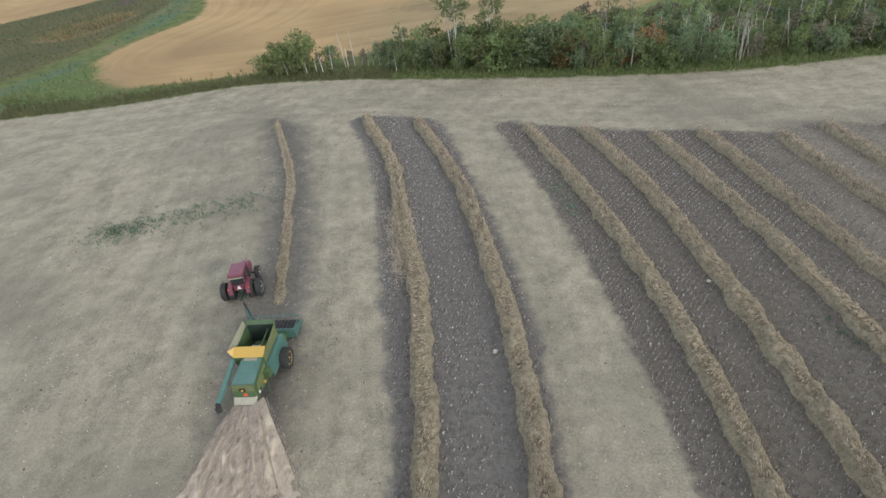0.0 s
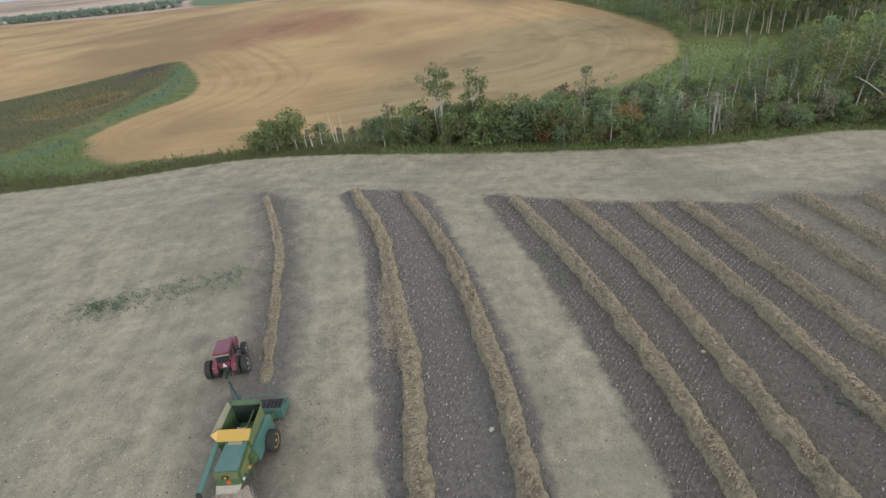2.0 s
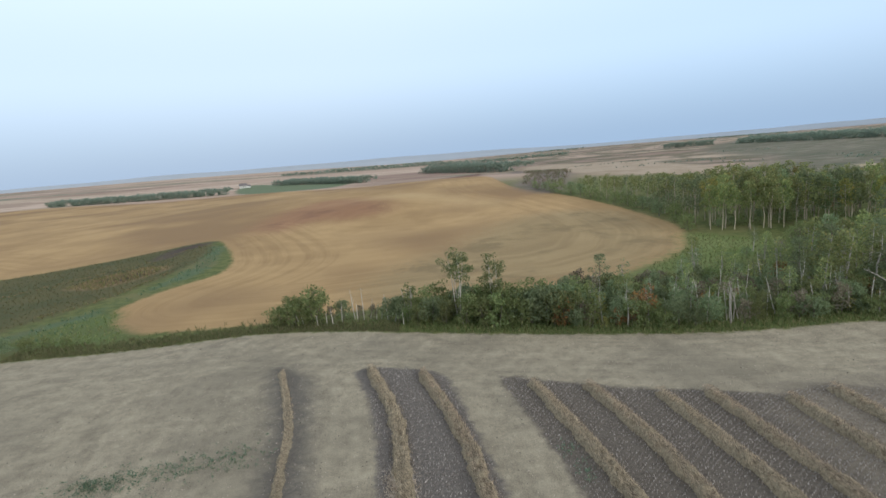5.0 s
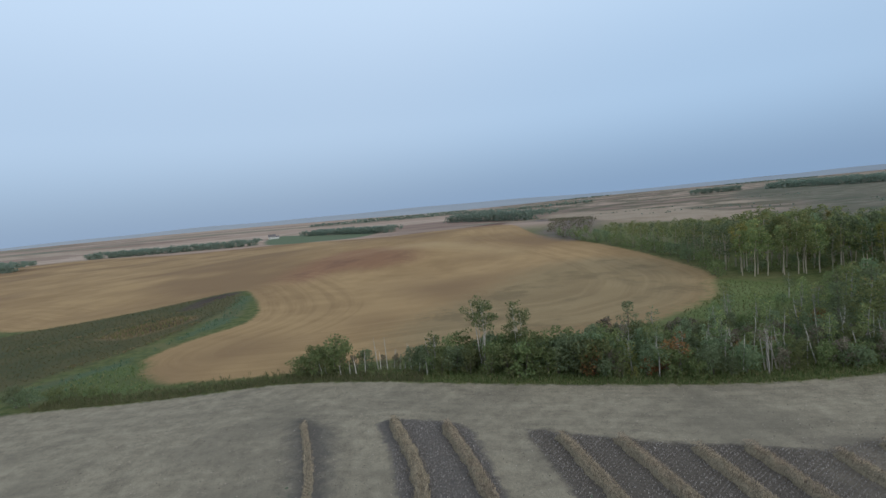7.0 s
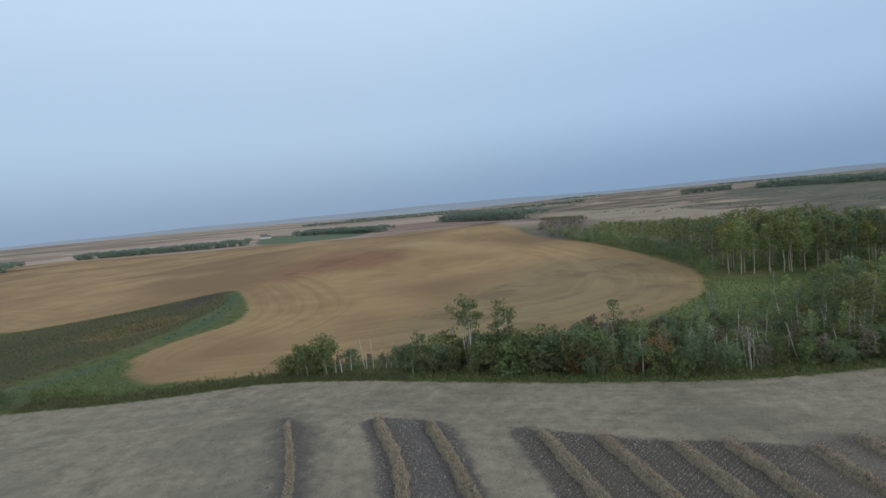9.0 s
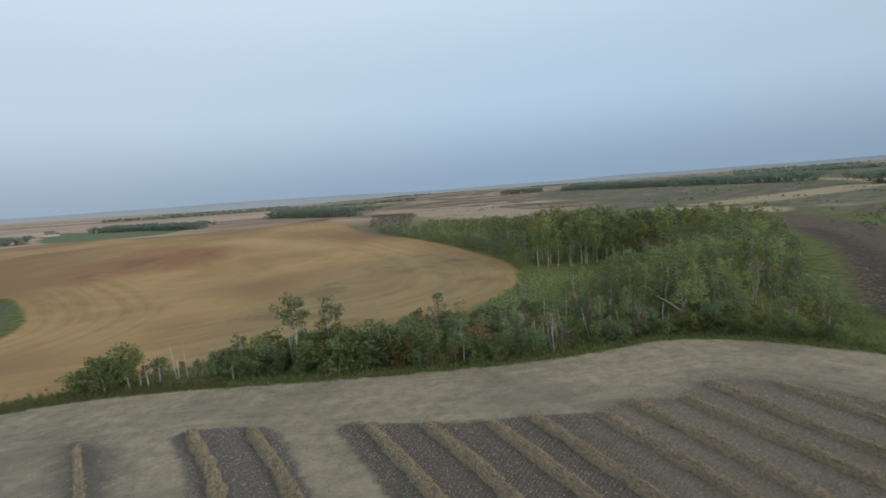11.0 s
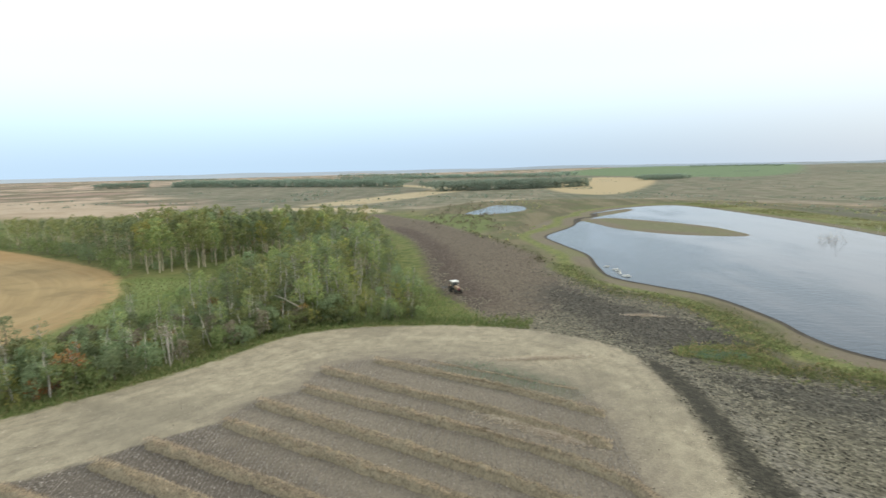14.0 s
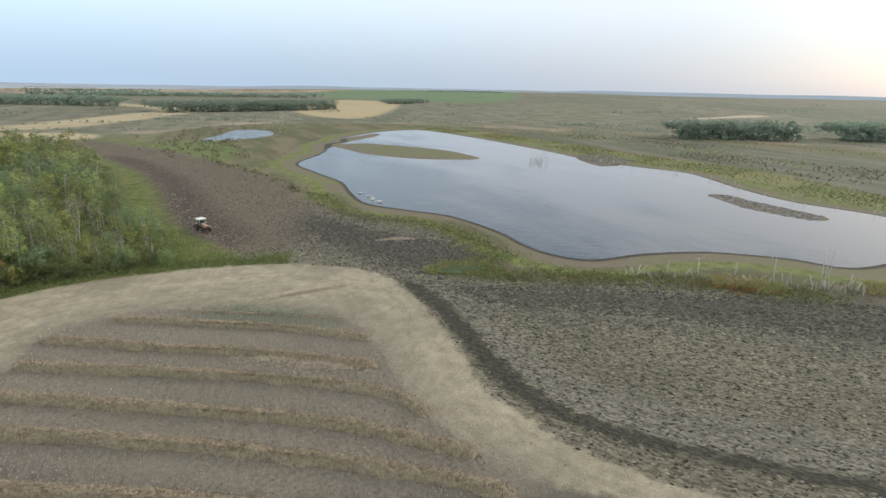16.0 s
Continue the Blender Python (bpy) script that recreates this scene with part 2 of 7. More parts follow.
def height(X, Y):
    """The lie of the land: a level field, a broad hill beyond the trees, hollows for the ponds."""
    X, Y = np.asarray(X, float), np.asarray(Y, float)
    z = 11 * np.exp(-((X + 10) / 200) ** 2 - ((Y - 420) / 140) ** 2)
    z = z + 3.2 * np.exp(-((X + 42) / 42) ** 2 - ((Y - 300) / 38) ** 2) + 1.2 * np.exp(-((X - 28) / 24) ** 2 - ((Y - 215) / 26) ** 2)
    away = np.hypot(X, Y)
    far = smooth(600, 1600, away)
    z = z + far * 5 * wave(X, Y, 420, 3)
    bearing = np.degrees(np.arctan2(X, Y))
    z = z - 13 * smooth(1600, 3000, away) * smooth(75, 55, bearing)
    z = z + 36 * smooth(1100, 3100, away) * smooth(2, -34, bearing)   # rising land in the north-west
    near = 1 - smooth(60, 200, np.hypot(X - 30, Y - 40))
    z = z + near * 0.12 * wave(X, Y, 9, 5)
    w = np.maximum(inside_distance(X, Y, pond_line), inside_distance(X, Y, pond_far_line))
    dry = np.maximum.reduce([inside_distance(X, Y, island_line)] + [inside_distance(X, Y, s) for s in spit_lines])
    sink = np.where(w > 0, -0.45 - np.minimum(w, 6) * 0.12, -0.45 * (1 - smooth(0, 14, -w)))
    sink = np.where((dry > -6) & (w > 0), np.maximum(sink, -0.43 + 0.06 * np.clip(dry, -6, 4)), sink)
    return z + sink


def ground_z(x, y):
    return float(height(np.array([x]), np.array([y]))[0])


# ---- materials ----
def mat(name):
    m = bpy.data.materials.new(name)
    m.use_nodes = True
    return m, m.node_tree.nodes, m.node_tree.links, m.node_tree.nodes["Principled BSDF"]


def mix(nodes, links, fac, a, b, blend="MIX"):
    n = nodes.new("ShaderNodeMix")
    n.data_type, n.blend_type = "RGBA", blend
    for sock, v in ((n.inputs[0], fac), (n.inputs[6], a), (n.inputs[7], b)):
        if isinstance(v, bpy.types.NodeSocket):
            links.new(v, sock)
        elif isinstance(v, (int, float)):
            sock.default_value = v
        else:
            sock.default_value = (*v, 1)
    return n.outputs[2]


def grain(nodes, links, scale, detail=4, rough=0.6, stretch=None, turn=0.0, kind="Object"):
    tc = nodes.new("ShaderNodeTexCoord")
    n = nodes.new("ShaderNodeTexNoise")
    n.inputs["Scale"].default_value, n.inputs["Detail"].default_value, n.inputs["Roughness"].default_value = scale, detail, rough
    if stretch:
        mp = nodes.new("ShaderNodeMapping")
        mp.vector_type = "TEXTURE"
        mp.inputs["Scale"].default_value = stretch
        mp.inputs["Rotation"].default_value = (0, 0, radians(turn))
        links.new(tc.outputs[kind], mp.inputs[0])
        links.new(mp.outputs[0], n.inputs["Vector"])
    else:
        links.new(tc.outputs[kind], n.inputs["Vector"])
    return n.outputs["Fac"]


def ramp(nodes, links, value, lo, hi):
    n = nodes.new("ShaderNodeMapRange")
    n.interpolation_type = "SMOOTHSTEP"
    links.new(value, n.inputs["Value"])
    n.inputs["From Min"].default_value, n.inputs["From Max"].default_value = lo, hi
    return n.outputs["Result"]


def bump(nodes, links, value, bsdf, strength, distance):
    n = nodes.new("ShaderNodeBump")
    n.inputs["Strength"].default_value, n.inputs["Distance"].default_value = strength, distance
    links.new(value, n.inputs["Height"])
    links.new(n.outputs[0], bsdf.inputs["Normal"])


def simple(name, a, b, scale=2.0, rough=0.8, metal=0.0, relief=0.0, vary=0.0):
    """Paint, wood, rubber and the like: two tones mixed by grain at two scales, a little change from piece to piece."""
    m, nodes, links, bs = mat(name)
    f = grain(nodes, links, scale, 6, 0.65)
    g = grain(nodes, links, scale * 9, 3, 0.6)
    c = mix(nodes, links, ramp(nodes, links, f, 0.35, 0.7), a, b)
    c = mix(nodes, links, 0.5, c, mix(nodes, links, ramp(nodes, links, g, 0.3, 0.7), a, b))
    if vary:
        info = nodes.new("ShaderNodeObjectInfo")
        hsv = nodes.new("ShaderNodeHueSaturation")
        mr = nodes.new("ShaderNodeMapRange")
        links.new(info.outputs["Random"], mr.inputs["Value"])
        mr.inputs["To Min"].default_value, mr.inputs["To Max"].default_value = 1 - vary, 1 + vary
        links.new(mr.outputs[0], hsv.inputs["Value"])
        links.new(c, hsv.inputs["Color"])
        c = hsv.outputs[0]
    links.new(c, bs.inputs["Base Color"])
    bs.inputs["Roughness"].default_value, bs.inputs["Metallic"].default_value = rough, metal
    if relief:
        bump(nodes, links, g, bs, 0.6, relief)
    return m


def leaf_mat(name, a, b, c=None, amount=0.15, hue=0.02, tone=0.29, glow=0.0):
    """Leaves: each clump of its own tone, each plant a little lighter or darker, some turned in colour."""
    m, nodes, links, bs = mat(name)
    geo = nodes.new("ShaderNodeNewGeometry")
    info = nodes.new("ShaderNodeObjectInfo")
    col = mix(nodes, links, geo.outputs["Random Per Island"], a, b)
    if c:
        gt = nodes.new("ShaderNodeMath")
        gt.operation = "GREATER_THAN"
        mul = nodes.new("ShaderNodeMath")
        mul.operation = "FRACT"
        m17 = nodes.new("ShaderNodeMath")
        m17.operation = "MULTIPLY"
        m17.inputs[1].default_value = 17.3
        links.new(geo.outputs["Random Per Island"], m17.inputs[0])
        links.new(m17.outputs[0], mul.inputs[0])
        links.new(mul.outputs[0], gt.inputs[0])
        gt.inputs[1].default_value = 1 - amount
        col = mix(nodes, links, gt.outputs[0], col, c)
    hsv = nodes.new("ShaderNodeHueSaturation")
    for i, (lo, hi) in ((0, (0.495 - hue, 0.495 + hue)), (2, (1 - tone, 1 + tone))):
        mr = nodes.new("ShaderNodeMapRange")
        links.new(info.outputs["Random"], mr.inputs["Value"])
        mr.inputs["To Min"].default_value, mr.inputs["To Max"].default_value = lo, hi
        links.new(mr.outputs[0], hsv.inputs[i])
    links.new(col, hsv.inputs["Color"])
    links.new(hsv.outputs[0], bs.inputs["Base Color"])
    bs.inputs["Roughness"].default_value = 0.75
    bs.inputs["Specular IOR Level"].default_value = 0.2
    if glow:      # thin leaves let some light through
        tr = nodes.new("ShaderNodeBsdfTranslucent")
        links.new(hsv.outputs[0], tr.inputs["Color"])
        both = nodes.new("ShaderNodeMixShader")
        both.inputs[0].default_value = glow
        links.new(bs.outputs[0], both.inputs[1])
        links.new(tr.outputs[0], both.inputs[2])
        links.new(both.outputs[0], nodes["Material Output"].inputs["Surface"])
    return m


GROUND_TONES = [  # zone, softness, wobble, dark, light, patch tone
    ("hill", 1.3, 2.0, (0.305, 0.198, 0.092), (0.50, 0.343, 0.164), (0.27, 0.176, 0.090)),
    ("hill_dull", 12, 12, (0.262, 0.190, 0.097), (0.435, 0.326, 0.170), (0.23, 0.173, 0.09)),
    # reddish soil of the knoll, with its slope's shading mixed into the tone
    ("red_knoll", 14, 10, (0.27, 0.145, 0.078), (0.43, 0.262, 0.138), (0.24, 0.13, 0.075)),
    # brighter yellow streak: sunlight on the rise put into the ground colour
    ("sunlit_rise", 14, 10, (0.38, 0.262, 0.128), (0.555, 0.40, 0.20), (0.42, 0.29, 0.145)),
    ("scrubland", 8, 8, (0.17, 0.13, 0.11), (0.24, 0.20, 0.17), (0.13, 0.12, 0.09)),
    ("brown_far", 8, 8, (0.14, 0.085, 0.065), (0.20, 0.12, 0.09), (0.24, 0.15, 0.10)),
    ("green_far", 6, 4, (0.12, 0.16, 0.09), (0.17, 0.21, 0.12), (0.14, 0.17, 0.09)),
    ("prairie_east", 30, 20, (0.086, 0.094, 0.062), (0.192, 0.185, 0.132), (0.100, 0.116, 0.068)),
    ("pale_track", 6, 6, (0.36, 0.31, 0.22), (0.46, 0.40, 0.30), (0.40, 0.35, 0.25)),
    ("green_crop", 30, 20, (0.11, 0.17, 0.08), (0.17, 0.22, 0.12), (0.12, 0.17, 0.09)),
    ("marsh", 6, 8, (0.092, 0.088, 0.048), (0.200, 0.170, 0.106), (0.108, 0.118, 0.054)),
    ("far_bank", 4, 6, (0.118, 0.130, 0.050), (0.228, 0.212, 0.095), (0.110, 0.142, 0.050)),
    ("scrub_flat", 6, 10, (0.088, 0.090, 0.062), (0.185, 0.172, 0.128), (0.102, 0.120, 0.058)),
    ("green_bank", 5, 4, (0.11, 0.14, 0.05), (0.17, 0.19, 0.08), (0.12, 0.15, 0.05)),
    ("tan_a", 8, 8, (0.36, 0.29, 0.17), (0.44, 0.36, 0.22), (0.40, 0.32, 0.19)),
    ("tan_b", 8, 8, (0.36, 0.30, 0.19), (0.45, 0.38, 0.25), (0.33, 0.27, 0.16)),
    ("tan_c", 5, 4, (0.36, 0.30, 0.19), (0.45, 0.38, 0.25), (0.40, 0.33, 0.20)),
    ("tan_d", 8, 10, (0.36, 0.28, 0.20), (0.45, 0.37, 0.27), (0.32, 0.25, 0.17)),
    ("slough", 3, 6, (0.080, 0.076, 0.033), (0.150, 0.138, 0.060), (0.082, 0.090, 0.040)),
    ("slough_tip", 2.5, 3, (0.045, 0.036, 0.028), (0.15, 0.12, 0.085), (0.07, 0.055, 0.042)),
    ("reedbed", 2, 3, (0.17, 0.125, 0.068), (0.27, 0.205, 0.115), (0.21, 0.155, 0.085)),
    ("reed_core", 1.5, 3, (0.055, 0.045, 0.032), (0.125, 0.10, 0.065), (0.075, 0.065, 0.042)),
    ("slough_grass", 2.5, 4, (0.068, 0.108, 0.058), (0.135, 0.18, 0.095), (0.125, 0.135, 0.065)),
    ("lush", 3, 3, (0.085, 0.122, 0.040), (0.150, 0.190, 0.068), (0.115, 0.130, 0.05)),
    ("glade", 5, 6, (0.12, 0.165, 0.05), (0.235, 0.265, 0.105), (0.12, 0.17, 0.045)),
    ("plough", 1.2, 2.0, (0.056, 0.052, 0.038), (0.278, 0.255, 0.180), (0.090, 0.083, 0.061)),
    ("tilled_red", 4, 4, (0.078, 0.063, 0.047), (0.200, 0.165, 0.121), (0.116, 0.095, 0.071)),
    ("fresh_turned", 4, 5, (0.040, 0.031, 0.025), (0.145, 0.112, 0.088), (0.075, 0.058, 0.046)),
    ("tilled_grey", 2.5, 3, (0.075, 0.069, 0.055), (0.285, 0.262, 0.208), (0.13, 0.12, 0.097)),
    ("tilled_dark", 1.2, 1.5, (0.07, 0.062, 0.045), (0.235, 0.212, 0.152), (0.12, 0.107, 0.08)),
    ("damp_soil", 9, 14, (0.036, 0.034, 0.029), (0.135, 0.124, 0.099), (0.066, 0.061, 0.050)),
    ("bare_soil", 8, 14, (0.038, 0.036, 0.029), (0.155, 0.145, 0.112), (0.068, 0.064, 0.051)),
    ("shore_mud", 2.0, 2.0, (0.12, 0.10, 0.072), (0.225, 0.195, 0.14), (0.165, 0.165, 0.085)),
    ("harvested", 0.8, 1.6, (0.160, 0.141, 0.104), (0.480, 0.422, 0.302), (0.20, 0.178, 0.133)),
    ("swath_east", 0.6, 1.0, (0.080, 0.069, 0.057), (0.200, 0.175, 0.142), (0.128, 0.110, 0.089)),
    ("swath_far", 5, 4, (0.132, 0.113, 0.087), (0.300, 0.262, 0.204), (0.20, 0.175, 0.132)),
    ("swath_mid", 0.6, 1.0, (0.090, 0.081, 0.072), (0.218, 0.196, 0.170), (0.145, 0.130, 0.111)),
    ("swath_west", 2.2, 1.8, (0.098, 0.088, 0.074), (0.205, 0.185, 0.152), (0.105, 0.094, 0.078)),
    ("weedy", 3.0, 3.0, (0.115, 0.118, 0.080), (0.205, 0.205, 0.145), (0.15, 0.152, 0.11)),
    ("dark_track", 0.8, 1.6, (0.030, 0.029, 0.022), (0.088, 0.081, 0.061), (0.052, 0.049, 0.038)),
]


TEXTURED = ("harvested", "plough", "tilled_red", "fresh_turned", "tilled_grey", "tilled_dark", "damp_soil", "bare_soil", "swath_east", "swath_far", "swath_mid", "swath_west")


def ground_material():
    m, nodes, links, bs = mat("land")
    fine = grain(nodes, links, 2.2, 6, 0.8)
    grit = grain(nodes, links, 7.0, 4, 0.75)
    broad = grain(nodes, links, 0.009, 2, 0.5)
    mid = grain(nodes, links, 0.35, 4, 0.65)
    big = grain(nodes, links, 0.045, 4, 0.6)
    swirl = grain(nodes, links, 0.017, 3, 0.5, (1.5, 0.65, 1), -14)
    bands = grain(nodes, links, 0.05, 4, 0.6, (4.5, 0.7, 1), 34)
    furrows = grain(nodes, links, 2.0, 3, 0.7, (2.0, 0.8, 1), 72)
    arcs = nodes.new("ShaderNodeTexWave")
    arcs.wave_type, arcs.rings_direction = "RINGS", "Z"
    arcs.inputs["Scale"].default_value, arcs.inputs["Distortion"].default_value, arcs.inputs["Detail"].default_value, arcs.inputs["Detail Scale"].default_value = 0.035, 14.0, 2.0, 0.25
    amap = nodes.new("ShaderNodeMapping")
    amap.inputs["Location"].default_value = (30, -260, 0)
    atc = nodes.new("ShaderNodeTexCoord")
    links.new(atc.outputs["Object"], amap.inputs[0])
    links.new(amap.outputs[0], arcs.inputs[0])
    edge = grain(nodes, links, 0.5, 5, 0.7)

    def along(zone, scale, drift):
        """Wheel tracks and passes that follow a zone's border."""
        za = nodes.new("ShaderNodeAttribute")
        za.attribute_name = zone
        ztc = nodes.new("ShaderNodeTexCoord")
        zs = nodes.new("ShaderNodeVectorMath")
        zs.operation = "SCALE"
        zs.inputs[3].default_value = drift
        links.new(ztc.outputs["Object"], zs.inputs[0])
        zc = nodes.new("ShaderNodeCombineXYZ")
        zm = nodes.new("ShaderNodeMath")
        zm.operation = "MULTIPLY"
        zm.inputs[1].default_value = scale
        links.new(za.outputs["Fac"], zm.inputs[0])
        links.new(zm.outputs[0], zc.inputs[2])
        zv = nodes.new("ShaderNodeVectorMath")
        links.new(zs.outputs[0], zv.inputs[0])
        links.new(zc.outputs[0], zv.inputs[1])
        zn = nodes.new("ShaderNodeTexNoise")
        zn.inputs["Scale"].default_value, zn.inputs["Detail"].default_value, zn.inputs["Roughness"].default_value = 1.0, 4, 0.65
        links.new(zv.outputs[0], zn.inputs["Vector"])
        return zn.outputs["Fac"]

    tracks = along("harvested", 0.75, 0.06)
    stripes = along("swath_mid", 0.55, 0.05)
    passes = along("plough", 1.1, 0.30)
    rounds = along("hill", 0.30, 0.012)
    mottle = grain(nodes, links, 0.9, 5, 0.75)
    # far farmland: a patchwork of stubble, pasture and fallow
    tc = nodes.new("ShaderNodeTexCoord")
    mp = nodes.new("ShaderNodeMapping")
    mp.inputs["Rotation"].default_value = (0, 0, radians(-28))
    mp.inputs["Scale"].default_value = (0.5, 1.9, 1)
    vor = nodes.new("ShaderNodeTexVoronoi")
    vor.distance = "CHEBYCHEV"
    vor.inputs["Scale"].default_value = 0.0032
    links.new(tc.outputs["Object"], mp.inputs[0])
    links.new(mp.outputs[0], vor.inputs["Vector"])
    sep = nodes.new("ShaderNodeSeparateColor")
    links.new(vor.outputs["Color"], sep.inputs[0])
    quilt = nodes.new("ShaderNodeValToRGB")
    quilt.color_ramp.interpolation = "CONSTANT"
    stops = [(0.0, (0.46, 0.34, 0.262)), (0.22, (0.34, 0.25, 0.195)), (0.36, (0.21, 0.205, 0.145)), (0.48, (0.54, 0.42, 0.325)), (0.68, (0.27, 0.185, 0.145)), (0.78, (0.24, 0.225, 0.155)), (0.88, (0.46, 0.365, 0.27))]
    while len(quilt.color_ramp.elements) < len(stops):
        quilt.color_ramp.elements.new(0.5)
    for e, (p, c) in zip(quilt.color_ramp.elements, stops):
        e.position, e.color = p, (*c, 1)
    links.new(sep.outputs[0], quilt.inputs[0])
    far = mix(nodes, links, ramp(nodes, links, swirl, 0.38, 0.70), quilt.outputs[0], (0.36, 0.275, 0.20))
    east = nodes.new("ShaderNodeSeparateXYZ")
    links.new(tc.outputs["Object"], east.inputs[0])
    hollow = nodes.new("ShaderNodeMath")
    hollow.operation = "MULTIPLY"
    links.new(ramp(nodes, links, east.outputs[0], 20, 180), hollow.inputs[0])
    links.new(ramp(nodes, links, grain(nodes, links, 0.013, 4, 0.6), 0.42, 0.56), hollow.inputs[1])
    far = mix(nodes, links, hollow.outputs[0], far, mix(nodes, links, ramp(nodes, links, big, 0.4, 0.6), (0.115, 0.115, 0.068), (0.20, 0.165, 0.108)))
    grass = mix(nodes, links, ramp(nodes, links, mid, 0.35, 0.65), (0.085, 0.11, 0.034), (0.16, 0.175, 0.06))
    grass = mix(nodes, links, ramp(nodes, links, big, 0.5, 0.7), grass, (0.19, 0.175, 0.075))
    at = nodes.new("ShaderNodeAttribute")
    at.attribute_name = "verge"
    col = mix(nodes, links, ramp(nodes, links, at.outputs["Fac"], -20, 20), far, grass)
    for name, soft, wobble, dark, light, patch in GROUND_TONES:
        at = nodes.new("ShaderNodeAttribute")
        at.attribute_name = name
        ad = nodes.new("ShaderNodeMath")
        ad.operation = "MULTIPLY_ADD"
        links.new(edge, ad.inputs[0])
        ad.inputs[1].default_value = wobble * 3
        links.new(at.outputs["Fac"], ad.inputs[2])
        mask = ramp(nodes, links, ad.outputs[0], wobble * 1.5 - soft, wobble * 1.5 + soft)
        if name in ("hill", "hill_dull", "red_knoll", "sunlit_rise"):
            f = mix(nodes, links, 0.35, ramp(nodes, links, swirl, 0.28, 0.7), mix(nodes, links, 0.35, arcs.outputs["Fac"], mid))
            f = mix(nodes, links, 0.48, f, ramp(nodes, links, rounds, 0.40, 0.60))
            f = mix(nodes, links, 0.30, f, ramp(nodes, links, big, 0.38, 0.60))
            f = mix(nodes, links, 0.12, f, fine)
        elif name == "harvested":
            headland = nodes.new("ShaderNodeAttribute")
            headland.attribute_name = "harvested"
            f = mix(nodes, links, ramp(nodes, links, headland.outputs["Fac"], 16, 26), ramp(nodes, links, tracks, 0.22, 0.74), ramp(nodes, links, stripes, 0.22, 0.74))
            f = mix(nodes, links, 0.55, f, ramp(nodes, links, mid, 0.32, 0.68))
            f = mix(nodes, links, 0.22, f, ramp(nodes, links, mottle, 0.38, 0.62))
            f = mix(nodes, links, 0.3, f, ramp(nodes, links, grit, 0.4, 0.6))
        elif name in ("plough", "tilled_red", "fresh_turned", "tilled_grey", "tilled_dark", "damp_soil", "bare_soil", "dark_track"):
            f = mix(nodes, links, 0.25, ramp(nodes, links, furrows, 0.46, 0.55), ramp(nodes, links, fine, 0.45, 0.56))
            f = mix(nodes, links, 0.2, f, ramp(nodes, links, passes, 0.38, 0.62))
        elif name in ("marsh", "prairie_east", "far_bank", "scrub_flat"):
            f = mix(nodes, links, 0.42, ramp(nodes, links, bands, 0.40, 0.60), mix(nodes, links, 0.5, ramp(nodes, links, mid, 0.36, 0.64), ramp(nodes, links, fine, 0.36, 0.64)))
        else:
            f = mix(nodes, links, 0.4, ramp(nodes, links, fine, 0.34, 0.66), mix(nodes, links, 0.5, mid, ramp(nodes, links, grit, 0.3, 0.7)))
        own = mix(nodes, links, f, dark, light)
        if name == "prairie_east":
            own = mix(nodes, links, 0.16, own, quilt.outputs[0])
        share = nodes.new("ShaderNodeMath")
        share.operation = "MULTIPLY"
        links.new(ramp(nodes, links, broad, 0.45, 0.62) if name == "hill" else ramp(nodes, links, big, 0.44, 0.66), share.inputs[0])
        share.inputs[1].default_value = 0.6 if name == "harvested" else 0.4 if name in TEXTURED else 0.9
        own = mix(nodes, links, share.outputs[0], own, patch)
        col = mix(nodes, links, mask, col, own)
        if name == "shore_mud":
            for ring, lo, hi, soft, wob, a, b in (("pond", -12.5, -7.5, 1.6, 7.0, (0.090, 0.108, 0.040), (0.205, 0.220, 0.078)),
                                                  ("pond", -1.3, 3.0, 0.5, 1.5, (0.050, 0.043, 0.034), (0.095, 0.082, 0.064)),
                                                  ("island", 8.5, 60.0, 1.5, 4.0, (0.115, 0.120, 0.065), (0.195, 0.190, 0.110))):
                ra = nodes.new("ShaderNodeAttribute")
                ra.attribute_name = ring
                rm = nodes.new("ShaderNodeMath")
                rm.operation = "MULTIPLY_ADD"
                links.new(mix(nodes, links, 0.5, edge, mid), rm.inputs[0])
                rm.inputs[1].default_value = wob
                links.new(ra.outputs["Fac"], rm.inputs[2])
                inner, outer = ramp(nodes, links, rm.outputs[0], hi + wob / 2 + soft, hi + wob / 2 - soft), ramp(nodes, links, rm.outputs[0], lo + wob / 2 - soft, lo + wob / 2 + soft)
                both = nodes.new("ShaderNodeMath")
                both.operation = "MULTIPLY"
                links.new(inner, both.inputs[0])
                links.new(outer, both.inputs[1])
                col = mix(nodes, links, both.outputs[0], col, mix(nodes, links, ramp(nodes, links, mix(nodes, links, 0.5, mid, fine), 0.36, 0.62), a, b))
    links.new(col, bs.inputs["Base Color"])
    bs.inputs["Roughness"].default_value = 0.95
    bs.inputs["Specular IOR Level"].default_value = 0.15
    bump(nodes, links, mix(nodes, links, 0.4, fine, grit), bs, 0.85, 0.2)
    return m


M_GROUND = ground_material()

# ---- ground: one sheet to the horizon ----
def axis(lo, hi, step, far_lo, far_hi, grow_lo, grow_hi):
    mid = np.arange(lo, hi + step / 2, step)
    def outward(start, end, grow):
        out, s, p = [], step, start
        while p < end:
            s *= grow
            p += s
            out.append(p)
        return np.array(out)
    up = outward(0, far_hi - hi, grow_hi) + hi
    down = lo - outward(0, lo - far_lo, grow_lo)
    return np.concatenate([down[::-1], mid, up])


